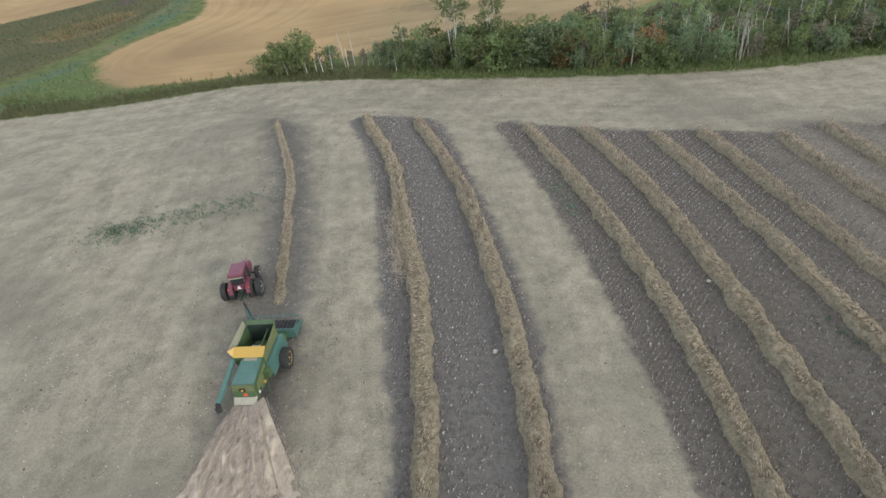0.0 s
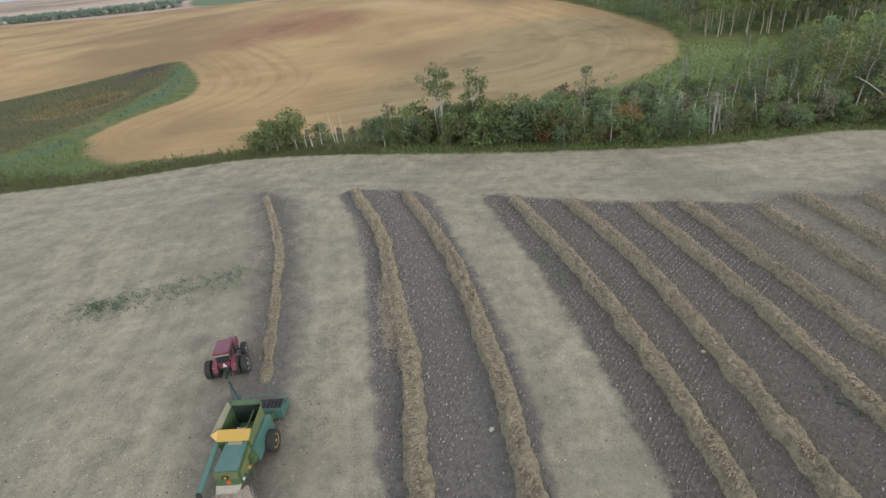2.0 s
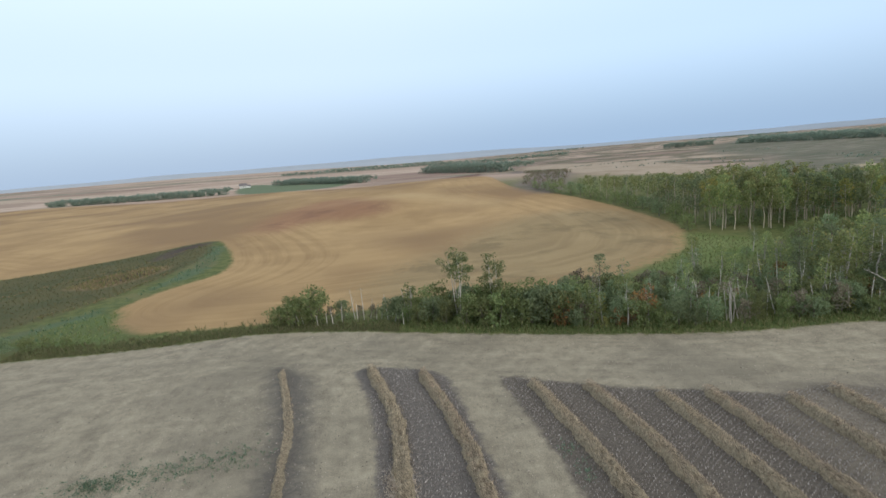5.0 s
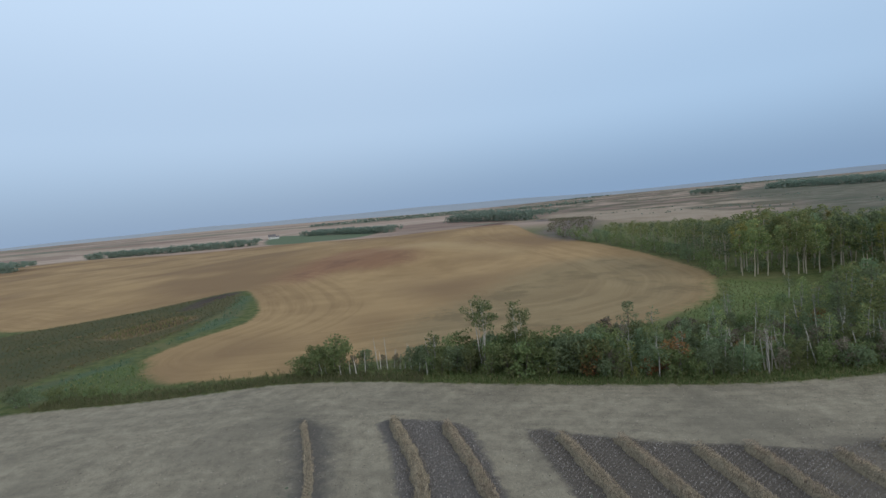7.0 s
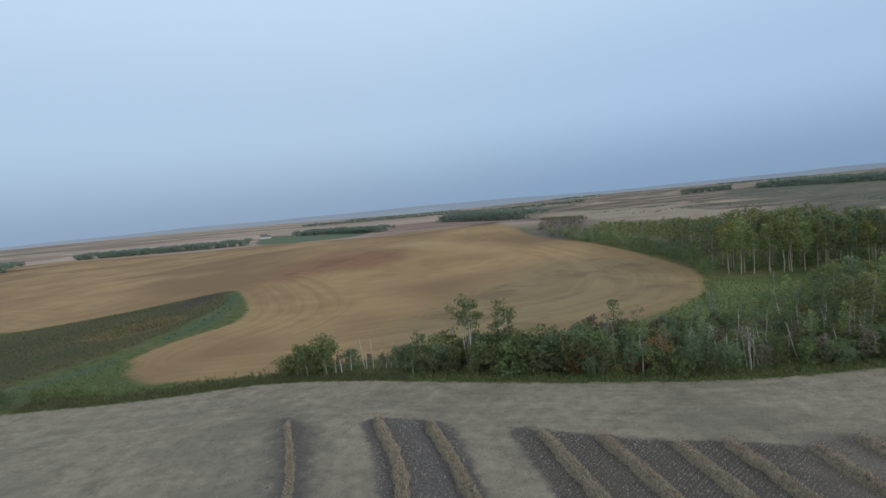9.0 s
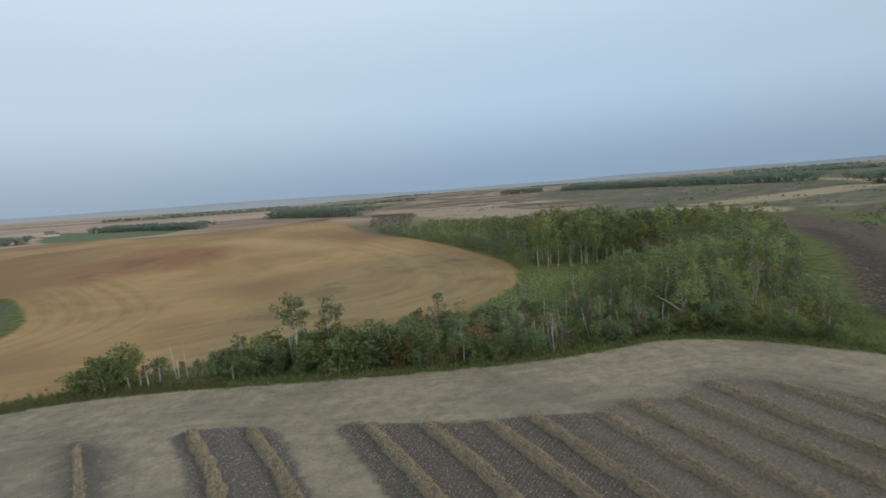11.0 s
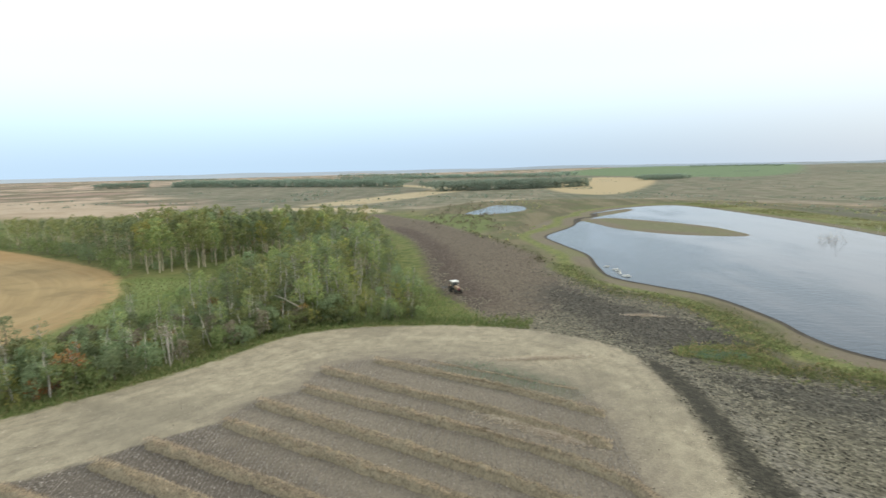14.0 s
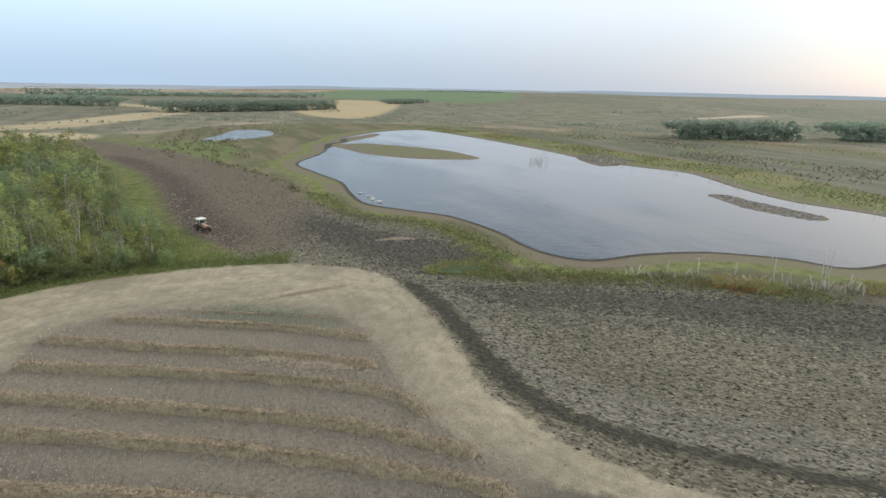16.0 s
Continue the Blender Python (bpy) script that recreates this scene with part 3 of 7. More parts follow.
def link_mesh(name, verts, faces, material, parent=None, smooth_faces=True):
    me = bpy.data.meshes.new(name)
    me.from_pydata(verts, [], faces)
    me.materials.append(material)
    if smooth_faces:
        me.polygons.foreach_set("use_smooth", [True] * len(me.polygons))
    me.update()
    ob = new(name, me)
    if parent:
        ob.parent = parent
    return ob


def build_ground():
    gx = axis(-48, 104, 1.05, -5200, 5200, 1.05, 1.026)
    gy = axis(-12, 112, 1.05, -5200, 5200, 1.035, 1.026)
    X, Y = np.meshgrid(gx, gy)
    Z = height(X, Y)
    nx, ny = len(gx), len(gy)
    me = bpy.data.meshes.new("ground")
    me.vertices.add(nx * ny)
    me.vertices.foreach_set("co", np.stack([X, Y, Z], -1).astype(np.float32).ravel())
    i = (np.arange(ny - 1)[:, None] * nx + np.arange(nx - 1)[None]).ravel()
    quads = np.stack([i, i + 1, i + 1 + nx, i + nx], -1).ravel()
    nq = len(i)
    me.loops.add(nq * 4)
    me.loops.foreach_set("vertex_index", quads.astype(np.int32))
    me.polygons.add(nq)
    me.polygons.foreach_set("loop_start", np.arange(0, nq * 4, 4, dtype=np.int32))
    me.polygons.foreach_set("use_smooth", np.ones(nq, bool))
    me.update(calc_edges=True)
    x, y = X.ravel(), Y.ravel()
    for name, outline in OUTLINES.items():
        a = me.attributes.new(name, "FLOAT", "POINT")
        a.data.foreach_set("value", inside_distance(x, y, outline).astype(np.float32))
    for name, outline in (("pond", pond_line), ("island", island_line)):
        me.attributes.new(name, "FLOAT", "POINT").data.foreach_set("value", inside_distance(x, y, outline).astype(np.float32))
    verge = 40 - np.maximum(0, np.hypot(x - 40, y - 90) - 190) * 0.4
    me.attributes.new("verge", "FLOAT", "POINT").data.foreach_set("value", np.clip(verge, -40, 40).astype(np.float32))
    me.materials.append(M_GROUND)
    return tagged(new("ground", me), "flat harvested prairie farmland with stubble, tilled soil and marsh", "ground", kind="structure")


ground = build_ground()

# ---- water ----
def water_material():
    m, nodes, links, bs = mat("water")
    rip = grain(nodes, links, 1.2, 3, 0.6, (1.0, 2.0, 1), 30)
    breeze = ramp(nodes, links, grain(nodes, links, 0.045, 4, 0.65, (2.2, 0.7, 1), 35), 0.42, 0.66)
    mr = nodes.new("ShaderNodeMapRange")
    links.new(breeze, mr.inputs["Value"])
    mr.inputs["To Min"].default_value, mr.inputs["To Max"].default_value = 0.04, 0.12
    links.new(mr.outputs[0], bs.inputs["Roughness"])
    bs.inputs["IOR"].default_value = 1.33
    bs.inputs["Specular IOR Level"].default_value = 0.5
    ripple = nodes.new("ShaderNodeMath")
    ripple.operation = "MULTIPLY"
    links.new(rip, ripple.inputs[0])
    # deep blue ruffled by the near bank; calm beyond, sky's reflection painted in pale
    place = nodes.new("ShaderNodeTexCoord")
    reach = nodes.new("ShaderNodeVectorMath")
    reach.operation = "DOT_PRODUCT"
    links.new(place.outputs["Object"], reach.inputs[0])
    reach.inputs[1].default_value = (-0.0022, 0.0042, 0)
    sway = nodes.new("ShaderNodeMath")
    links.new(reach.outputs["Value"], sway.inputs[0])
    links.new(grain(nodes, links, 0.034, 5, 0.6, (1.8, 0.8, 1), 35), sway.inputs[1])
    deep = ramp(nodes, links, sway.outputs[0], -0.06, 0.28)
    links.new(deep, ripple.inputs[1])
    links.new(mix(nodes, links, deep, (0.112, 0.110, 0.116), (0.012, 0.028, 0.046)), bs.inputs["Base Color"])
    bump(nodes, links, ripple.outputs[0], bs, 0.75, 0.13)
    return m


M_WATER = water_material()


def water(name, outline, z, label):
    bm = bmesh.new()
    f = bm.faces.new([bm.verts.new((x, y, z)) for x, y in outline])
    if f.normal.z < 0 or f.calc_area() == 0:
        f.normal_flip()
    bmesh.ops.triangulate(bm, faces=bm.faces[:])
    bmesh.ops.recalc_face_normals(bm, faces=bm.faces[:])
    if sum(f.normal.z for f in bm.faces) < 0:
        bmesh.ops.reverse_faces(bm, faces=bm.faces[:])
    me = bpy.data.meshes.new(name)
    bm.to_mesh(me)
    bm.free()
    me.materials.append(M_WATER)
    return tagged(new(name, me), label, "pond", kind="structure")


water("water", pond_line, -0.42, "still grey-blue prairie pond with low muddy banks")
water("water", pond_far_line, -0.42, "small pale pond in a marshy hollow")

# ---- plant and straw materials ----
M_BARK_WARM = simple("warm_pale_bark", (0.54, 0.46, 0.34), (0.34, 0.29, 0.21), 1.0, 0.9, relief=0.02, vary=0.2)
M_BARK_PALE = simple("pale_bark", (0.50, 0.46, 0.40), (0.27, 0.245, 0.21), 1.2, 0.9, relief=0.02, vary=0.2)
M_BARK_DARK = simple("dark_bark", (0.13, 0.11, 0.09), (0.22, 0.19, 0.15), 1.5, 0.95, relief=0.02, vary=0.2)
M_GREYWOOD = simple("grey_driftwood", (0.50, 0.47, 0.43), (0.34, 0.32, 0.29), 2.0, 0.9, vary=0.2)
M_DEADWOOD = simple("dead_wood", (0.60, 0.55, 0.47), (0.38, 0.345, 0.29), 2.0, 0.9, vary=0.2)
M_LEAF = leaf_mat("aspen_leaves", (0.182, 0.232, 0.092), (0.350, 0.385, 0.158), (0.45, 0.41, 0.15), 0.05, glow=0.42)
M_LEAF_DARK = leaf_mat("dark_leaves", (0.152, 0.204, 0.110), (0.275, 0.322, 0.168), glow=0.42)
M_WEED = leaf_mat("weed_leaves", (0.095, 0.165, 0.108), (0.19, 0.265, 0.172), (0.24, 0.29, 0.16), 0.1, glow=0.2)
M_LEAF_BUSH = leaf_mat("willow_leaves", (0.145, 0.190, 0.075), (0.260, 0.300, 0.122), (0.31, 0.31, 0.13), 0.05, glow=0.40)
M_LEAF_POPLAR = leaf_mat("poplar_leaves", (0.125, 0.160, 0.070), (0.225, 0.260, 0.108), (0.28, 0.27, 0.12), 0.05, 0.01, 0.05, glow=0.38)
M_LEAF_GOLD = leaf_mat("yellowing_leaves", (0.20, 0.22, 0.07), (0.345, 0.335, 0.10), (0.44, 0.36, 0.11), 0.12, glow=0.3)
M_LEAF_RUST = leaf_mat("rusty_leaves", (0.26, 0.135, 0.058), (0.42, 0.235, 0.085), (0.17, 0.145, 0.07), 0.25, glow=0.35)
M_LEAF_GREY = leaf_mat("thin_grey_twigs", (0.170, 0.142, 0.105), (0.265, 0.222, 0.160), (0.15, 0.165, 0.085), 0.3, glow=0.2)
# leaves of far trees made paler and bluer: haze put into their colour
M_HAZED_LEAF = leaf_mat("hazed_far_leaves", (0.225, 0.290, 0.235), (0.315, 0.380, 0.290), (0.36, 0.39, 0.28), 0.06, 0.02, 0.12, glow=0.48)
M_STRAW = leaf_mat("loose_straw", (0.265, 0.218, 0.148), (0.515, 0.428, 0.298), (0.135, 0.11, 0.08), 0.22, 0.006, 0.08)
M_STUBBLE = leaf_mat("stubble_stalks", (0.22, 0.20, 0.172), (0.41, 0.378, 0.335), (0.54, 0.50, 0.45), 0.06, 0.004, 0.05)
M_BANK = leaf_mat("bank_herbs", (0.112, 0.148, 0.052), (0.225, 0.260, 0.095), (0.30, 0.25, 0.12), 0.2, glow=0.3)
M_CHAFF = leaf_mat("pale_chaff", (0.46, 0.395, 0.32), (0.68, 0.59, 0.49), (0.33, 0.27, 0.205), 0.18, 0.004, 0.05)
M_GRASS = leaf_mat("rank_grass", (0.115, 0.165, 0.062), (0.225, 0.275, 0.10), (0.34, 0.31, 0.15), 0.18, glow=0.3)
M_SEDGE = leaf_mat("dull_sedge", (0.100, 0.112, 0.050), (0.170, 0.172, 0.080), (0.20, 0.17, 0.095), 0.14, glow=0.25)
M_BLUE_GRASS = leaf_mat("blue_green_grass", (0.078, 0.120, 0.068), (0.155, 0.205, 0.112), (0.21, 0.20, 0.11), 0.14, glow=0.25)
M_OLIVE_GRASS = leaf_mat("olive_brown_grass", (0.100, 0.088, 0.038), (0.165, 0.142, 0.064), (0.085, 0.105, 0.048), 0.25, glow=0.25)
M_REED = leaf_mat("dry_reeds", (0.27, 0.225, 0.11), (0.46, 0.375, 0.19), (0.20, 0.265, 0.09), 0.38, glow=0.25)
M_CLOD = leaf_mat("soil_clods", (0.135, 0.122, 0.088), (0.390, 0.355, 0.255), (0.045, 0.042, 0.031), 0.30, 0.004, 0.05)


M_BROWN_CLOD = leaf_mat("brown_clods", (0.102, 0.084, 0.063), (0.228, 0.188, 0.142), (0.06, 0.047, 0.037), 0.2, 0.004, 0.05)
M_DARK_CLOD = leaf_mat("wet_clods", (0.040, 0.037, 0.030), (0.115, 0.105, 0.081), (0.20, 0.183, 0.142), 0.14, 0.004, 0.05)
M_MUD_CLOD = leaf_mat("mud_lumps", (0.11, 0.098, 0.085), (0.22, 0.20, 0.175), (0.30, 0.28, 0.25), 0.15, 0.004, 0.05)

M_SPILT = leaf_mat("bright_spilt_straw", (0.42, 0.355, 0.26), (0.66, 0.575, 0.45), (0.31, 0.245, 0.165), 0.15, 0.004, 0.05)


def windrow_material():
    m, nodes, links, bs = mat("windrow_straw")
    a = grain(nodes, links, 3.0, 6, 0.75)
    b = grain(nodes, links, 14.0, 4, 0.7, (1, 0.25, 1), 10)
    c = mix(nodes, links, ramp(nodes, links, a, 0.32, 0.68), (0.148, 0.123, 0.083), (0.345, 0.290, 0.195))
    c = mix(nodes, links, ramp(nodes, links, b, 0.45, 0.75), c, (0.43, 0.360, 0.248))
    links.new(c, bs.inputs["Base Color"])
    bs.inputs["Roughness"].default_value = 0.95
    bs.inputs["Specular IOR Level"].default_value = 0.1
    bump(nodes, links, b, bs, 0.8, 0.08)
    return m


M_WINDROW = windrow_material()


# ---- windrows ----
def strands(name, centres, length, width, material, parent=None, lift=0.6, seed=1, along=None, spread=0.6):
    """Loose stems as thin three-sided blades, one mesh."""
    r = np.random.RandomState(seed)
    c = np.asarray(centres, float)
    n = len(c)
    a = r.uniform(0, 2 * np.pi, n) if along is None else along + r.normal(0, spread, n)
    el = np.abs(r.normal(0, lift, n)).clip(0, 1.5)
    L = length * r.uniform(0.5, 1.3, n)
    d = np.stack([np.cos(a) * np.cos(el), np.sin(a) * np.cos(el), np.sin(el)], -1) * L[:, None]
    s = np.stack([-np.sin(a), np.cos(a), np.zeros(n)], -1) * (width * r.uniform(0.6, 1.3, n))[:, None] / 2
    up = np.array([0, 0, width * 0.6])
    v = np.concatenate([c - s, c + s, c + up, c + d], 1).reshape(-1, 3)
    b = np.arange(n)[:, None] * 4
    f = np.concatenate([b + [0, 1, 3], b + [1, 2, 3], b + [2, 0, 3]], 1).reshape(-1, 3)
    return link_mesh(name, v.tolist(), f.tolist(), material, parent, False)


def blob_noise(p, s, seed):
    return noise.noise(Vector((p[0] / s + seed * 3.1, p[1] / s, p[2] / s + seed)))


def windrow(points, width, tall, seed, label, ragged=1.0):
    r = np.random.RandomState(seed)
    line = spline(points, False, 0.45)
    seg = np.r_[0, np.cumsum(np.linalg.norm(np.diff(line, axis=0), axis=1))]
    k = max(8, int(seg[-1] / 0.32))
    t = np.linspace(0, seg[-1], k)
    line = np.stack([np.interp(t, seg, line[:, 0]), np.interp(t, seg, line[:, 1])], -1)
    tan = np.gradient(line, axis=0)
    tan /= np.linalg.norm(tan, axis=1)[:, None]
    side = np.stack([tan[:, 1], -tan[:, 0]], -1)
    base = height(line[:, 0], line[:, 1])
    m = 11
    verts, faces = [], []
    for i in range(k):
        end = min(1.0, 0.15 + min(i, k - 1 - i) / 5)
        w = width * (0.95 + 0.45 * blob_noise((t[i], 0, 0), 2.6, seed)) * (0.6 + 0.4 * end)
        sway = 0.22 * blob_noise((t[i], 5, 0), 4.0, seed)
        for j in range(m):
            u = j / (m - 1) * 2 - 1
            p = line[i] + side[i] * (u * w / 2 + sway + 0.24 * ragged * blob_noise((t[i], u * 2, 9), 0.6, seed))
            z = tall * end * (1 - abs(u) ** 3.8) * (0.80 + 0.50 * blob_noise((t[i], u * w / 2, 3), 1.3, seed) + 0.50 * ragged * blob_noise((t[i], u * w / 2, 7), 0.5, seed))
            verts.append((p[0], p[1], base[i] - 0.06 + max(0.02, z) if abs(u) < 0.99 else base[i] - 0.08))
    for i in range(k - 1):
        for j in range(m - 1):
            a = i * m + j
            faces.append((a, a + m, a + m + 1, a + 1))
    thing = new("windrow")
    thing.location = (line[0][0], line[0][1], base[0])
    tagged(thing, label, "windrow", "windrows of cut crop")
    mound = link_mesh("mound", [(x - line[0][0], y - line[0][1], z - base[0]) for x, y, z in verts], faces, M_WINDROW, thing)
    n = int(seg[-1] * (105 if tall > 0.3 else 40))
    q = r.uniform(0, k - 1, n)
    i = q.astype(int)
    u = np.clip(r.normal(0, 0.48, n), -1.2, 1.2)
    j = np.minimum(i + 1, k - 1)
    P = line[i] + (line[j] - line[i]) * (q - i)[:, None] + side[i] * (u * width / 2)[:, None] - line[0]
    z = r.uniform(-0.12, 0.08, n) * min(1, tall) + tall * 0.80 * np.maximum(0, 1 - np.abs(u) ** 3.8) + base[i] - base[0]
    loose = strands("loose_straw", np.c_[P, z], 0.30, 0.058, M_STRAW, thing, 0.8, seed)
    return thing


FAT = "thick fluffy windrow of cut golden-brown crop on dark stubble"
ROWS = [
    (((-30, 81), (-23.5, 63), (-21.3, 53), (-19.6, 44), (-18.2, 36)), 1.35, 0.28, "ragged windrow of cut crop being picked up by the combine"),
    (((-15.3, 79), (-9.6, 62), (-7.2, 47), (-5.3, 38), (-4.7, 30), (-4.2, 24), (-4, 17), (-4, -6)), 2.05, 0.85, FAT),
    (((-7, 76), (-1.3, 57), (0.8, 46), (2.1, 37), (2.9, 30), (3.2, 24), (3.3, 16), (3.3, -6)), 2.05, 0.85, FAT),
    (((8.7, 69.5), (12, 55), (14.5, 41), (15.8, 31), (16.2, 23), (16.2, 16), (16, -6)), 2.05, 0.85, FAT),
    (((15.8, 67.5), (19.2, 52.5), (20.7, 40), (21.4, 31), (21.8, 24), (22, 16), (22, -6)), 2.15, 0.85, FAT),
    (((24, 63.7), (26.5, 48.5), (28, 36), (28.9, 27), (29.2, 18), (29, -5)), 2.05, 0.85, FAT),
    (((29.8, 63.3), (31.9, 48), (33.2, 38), (34, 31), (34.7, 22), (34.7, 8), (34, -5)), 2.05, 0.85, FAT),
    (((37.9, 60), (39.5, 45.5), (40.3, 37), (40.9, 29), (41.2, 15), (41, 5), (39.6, -1)), 1.85, 0.95, FAT),
    (((44, 61.5), (45.1, 47.5), (46, 34), (46.7, 21), (46.1, 11), (44.6, 3)), 1.85, 0.95, FAT),
    (((50.5, 59.8), (52, 45.5), (53.3, 32.5), (53.7, 20), (52.9, 13), (50, 8.7)), 1.75, 0.95, FAT),
    (((57, 63), (58, 46), (59, 34), (59.2, 25), (59, 16.8)), 1.7, 0.92, FAT),
    (((64.6, 58.7), (65.9, 45), (66.7, 32), (66, 20)), 1.6, 0.85, FAT),
    (((69.6, 51), (71, 39), (72, 26)), 0.8, 0.16, "thin broken windrow of cut crop among green regrowth"),
]
for n, (pts, w, h, lab) in enumerate(ROWS):
    windrow(pts, w, h, 20 + n, lab)


# ---- trees ----
def tube(verts, faces, path, radii, sides=6):
    """Adds a tapered limb along the path."""
    path = [Vector(p) for p in path]
    start = len(verts)
    for i, p in enumerate(path):
        d = (path[min(i + 1, len(path) - 1)] - path[max(i - 1, 0)]).normalized()
        a = d.orthogonal().normalized()
        b = d.cross(a)
        for s in range(sides):
            t = 2 * math.pi * s / sides
            verts.append(tuple(p + (a * math.cos(t) + b * math.sin(t)) * radii[i]))
    for i in range(len(path) - 1):
        for s in range(sides):
            a0, a1 = start + i * sides + s, start + i * sides + (s + 1) % sides
            faces.append((a0, a1, a1 + sides, a0 + sides))
    faces.append(tuple(start + (len(path) - 1) * sides + s for s in range(sides)))


def leaf_cloud(r, clumps, per, size):
    """Small leaf sprays gathered in clumps: every spray a bent pair of triangles with its own turn."""
    verts, faces = [], []
    for cx, cy, cz, rad in clumps:
        n = max(4, int(per * rad * rad))
        p = r.normal(0, 1, (n, 3))
        p /= np.linalg.norm(p, axis=1)[:, None]
        p *= (rad * r.uniform(0.35, 1.0, n) ** 0.5)[:, None]
        p[:, 2] *= 0.75
        p += (cx, cy, cz)
        u = r.normal(0, 1, (n, 3))
        u /= np.linalg.norm(u, axis=1)[:, None]
        w = np.cross(u, r.normal(0, 1, (n, 3)))
        w /= np.linalg.norm(w, axis=1)[:, None] + 1e-9
        s = size * r.uniform(0.6, 1.4, n)[:, None]
        nrm = np.cross(u, w)
        quad = np.stack([p - u * s, p - w * s * 0.6 + nrm * s * 0.25, p + u * s, p + w * s * 0.6 + nrm * s * 0.25], 1)
        b = len(verts)
        verts.extend(quad.reshape(-1, 3).tolist())
        for i in range(n):
            faces.append((b + 4 * i, b + 4 * i + 1, b + 4 * i + 2, b + 4 * i + 3))
    return verts, faces


def tree(name, label, category, group, seed, tall, crown_from, radius, bark, leaf, per=26, size=0.26, stems=1, trunk_r=0.14, clumps=34, lean=0.06, limbs=9):
    """A tapered trunk or several stems with limbs, and a crown of leaf clumps round the limbs' ends."""
    r = np.random.RandomState(seed)
    thing = tagged(new(name), label, category, group)
    tv, tf, cl = [], [], []
    for s in range(stems):
        a = r.uniform(0, 6.28)
        off = Vector((math.cos(a), math.sin(a), 0)) * (0.0 if stems == 1 else radius * 0.35 * r.uniform(0.3, 1))
        tip = Vector((r.normal(0, lean) * tall, r.normal(0, lean) * tall, tall * r.uniform(0.86, 0.97))) + off * 2.0
        pts = [off + (tip - off) * t + Vector((r.normal(0, 0.012), r.normal(0, 0.012), 0)) * tall * (t > 0) for t in (0, 0.25, 0.5, 0.75, 1)]
        pts[0] = Vector((off.x, off.y, -0.15))
        rad = trunk_r * r.uniform(0.75, 1.1)
        tube(tv, tf, pts, [rad * 1.25, rad, rad * 0.75, rad * 0.5, rad * 0.15], 6 if stems < 3 else 4)
        for k in range(limbs):
            t = r.uniform(crown_from * 0.85, 0.95)
            b = pts[0].lerp(pts[4], t)
            a = r.uniform(0, 6.28)
            reach = radius * r.uniform(0.45, 1.0) * (1.15 - 0.75 * max(0, (t - crown_from) / max(0.05, 1 - crown_from)))
            e = b + Vector((math.cos(a) * reach, math.sin(a) * reach, reach * r.uniform(0.2, 0.8)))
            tube(tv, tf, [b, b.lerp(e, 0.55) + Vector((0, 0, -0.08 * reach)), e], [rad * 0.36, rad * 0.22, rad * 0.06], 3)
            cl.append((e.x, e.y, e.z, radius * r.uniform(0.28, 0.45)))
    n_more = max(0, clumps - len(cl))
    for k in range(n_more):
        a, t = r.uniform(0, 6.28), r.uniform(0, 1)
        prof = math.sin(math.pi * min(1, 0.18 + 0.8 * t)) ** 0.7
        d = radius * prof * math.sqrt(r.uniform(0.15, 1))
        z = tall * (crown_from + (1 - crown_from) * t)
        cl.append((math.cos(a) * d, math.sin(a) * d, z, radius * r.uniform(0.2, 0.42)))
    cl = [c for c in cl if c[2] - c[3] * 0.5 > 0.1]
    link_mesh("trunk", tv, tf, bark, thing)
    v, f = leaf_cloud(r, cl, per, size)
    link_mesh("crown", v, f, leaf, thing, False)
    return thing


ASPENS = [tree("aspen_tree", lab, "tree", "aspen wood", 100 + i, 10.0, cf, rad, bark, leaf, 34, 0.18, st, 0.125, cl)
          for i, (cf, rad, bark, leaf, st, cl, lab) in enumerate([
              (0.38, 1.9, M_BARK_PALE, M_LEAF, 1, 34, "slender green aspen with a pale bare lower trunk"),
              (0.33, 2.2, M_BARK_PALE, M_LEAF, 2, 38, "twin-stemmed green aspen with pale bark"),
              (0.42, 1.7, M_BARK_PALE, M_LEAF_DARK, 1, 30, "narrow dark green aspen with a white trunk"),
              (0.26, 2.4, M_BARK_DARK, M_LEAF_DARK, 1, 38, "dense dark green poplar in the wood"),
              (0.36, 2.0, M_BARK_PALE, M_LEAF_GOLD, 1, 32, "aspen with yellowing autumn leaves and pale trunk"),
              (0.55, 1.8, M_BARK_PALE, M_LEAF_GREY, 2, 20, "thin half-bare grey aspen with white stems")])]
TALL_ASPENS = [tree("tall_aspen_tree", lab, "tree", "tall aspen stand", 130 + i, 16.0, cf, rad, M_BARK_WARM, leaf, 24, 0.30, 1, 0.15, cl, 0.03, 10)
               for i, (cf, rad, leaf, cl, lab) in enumerate([
                   (0.40, 3.0, M_LEAF, 36, "tall green aspen with a long bare pale trunk"),
                   (0.44, 2.7, M_LEAF, 32, "tall slim aspen with a high green crown on a pale trunk"),
                   (0.36, 3.0, M_LEAF_DARK, 36, "tall dark green aspen at the edge of the stand"),
                   (0.42, 2.7, M_LEAF_GOLD, 30, "tall aspen with a yellowing crown above a bare trunk")])]
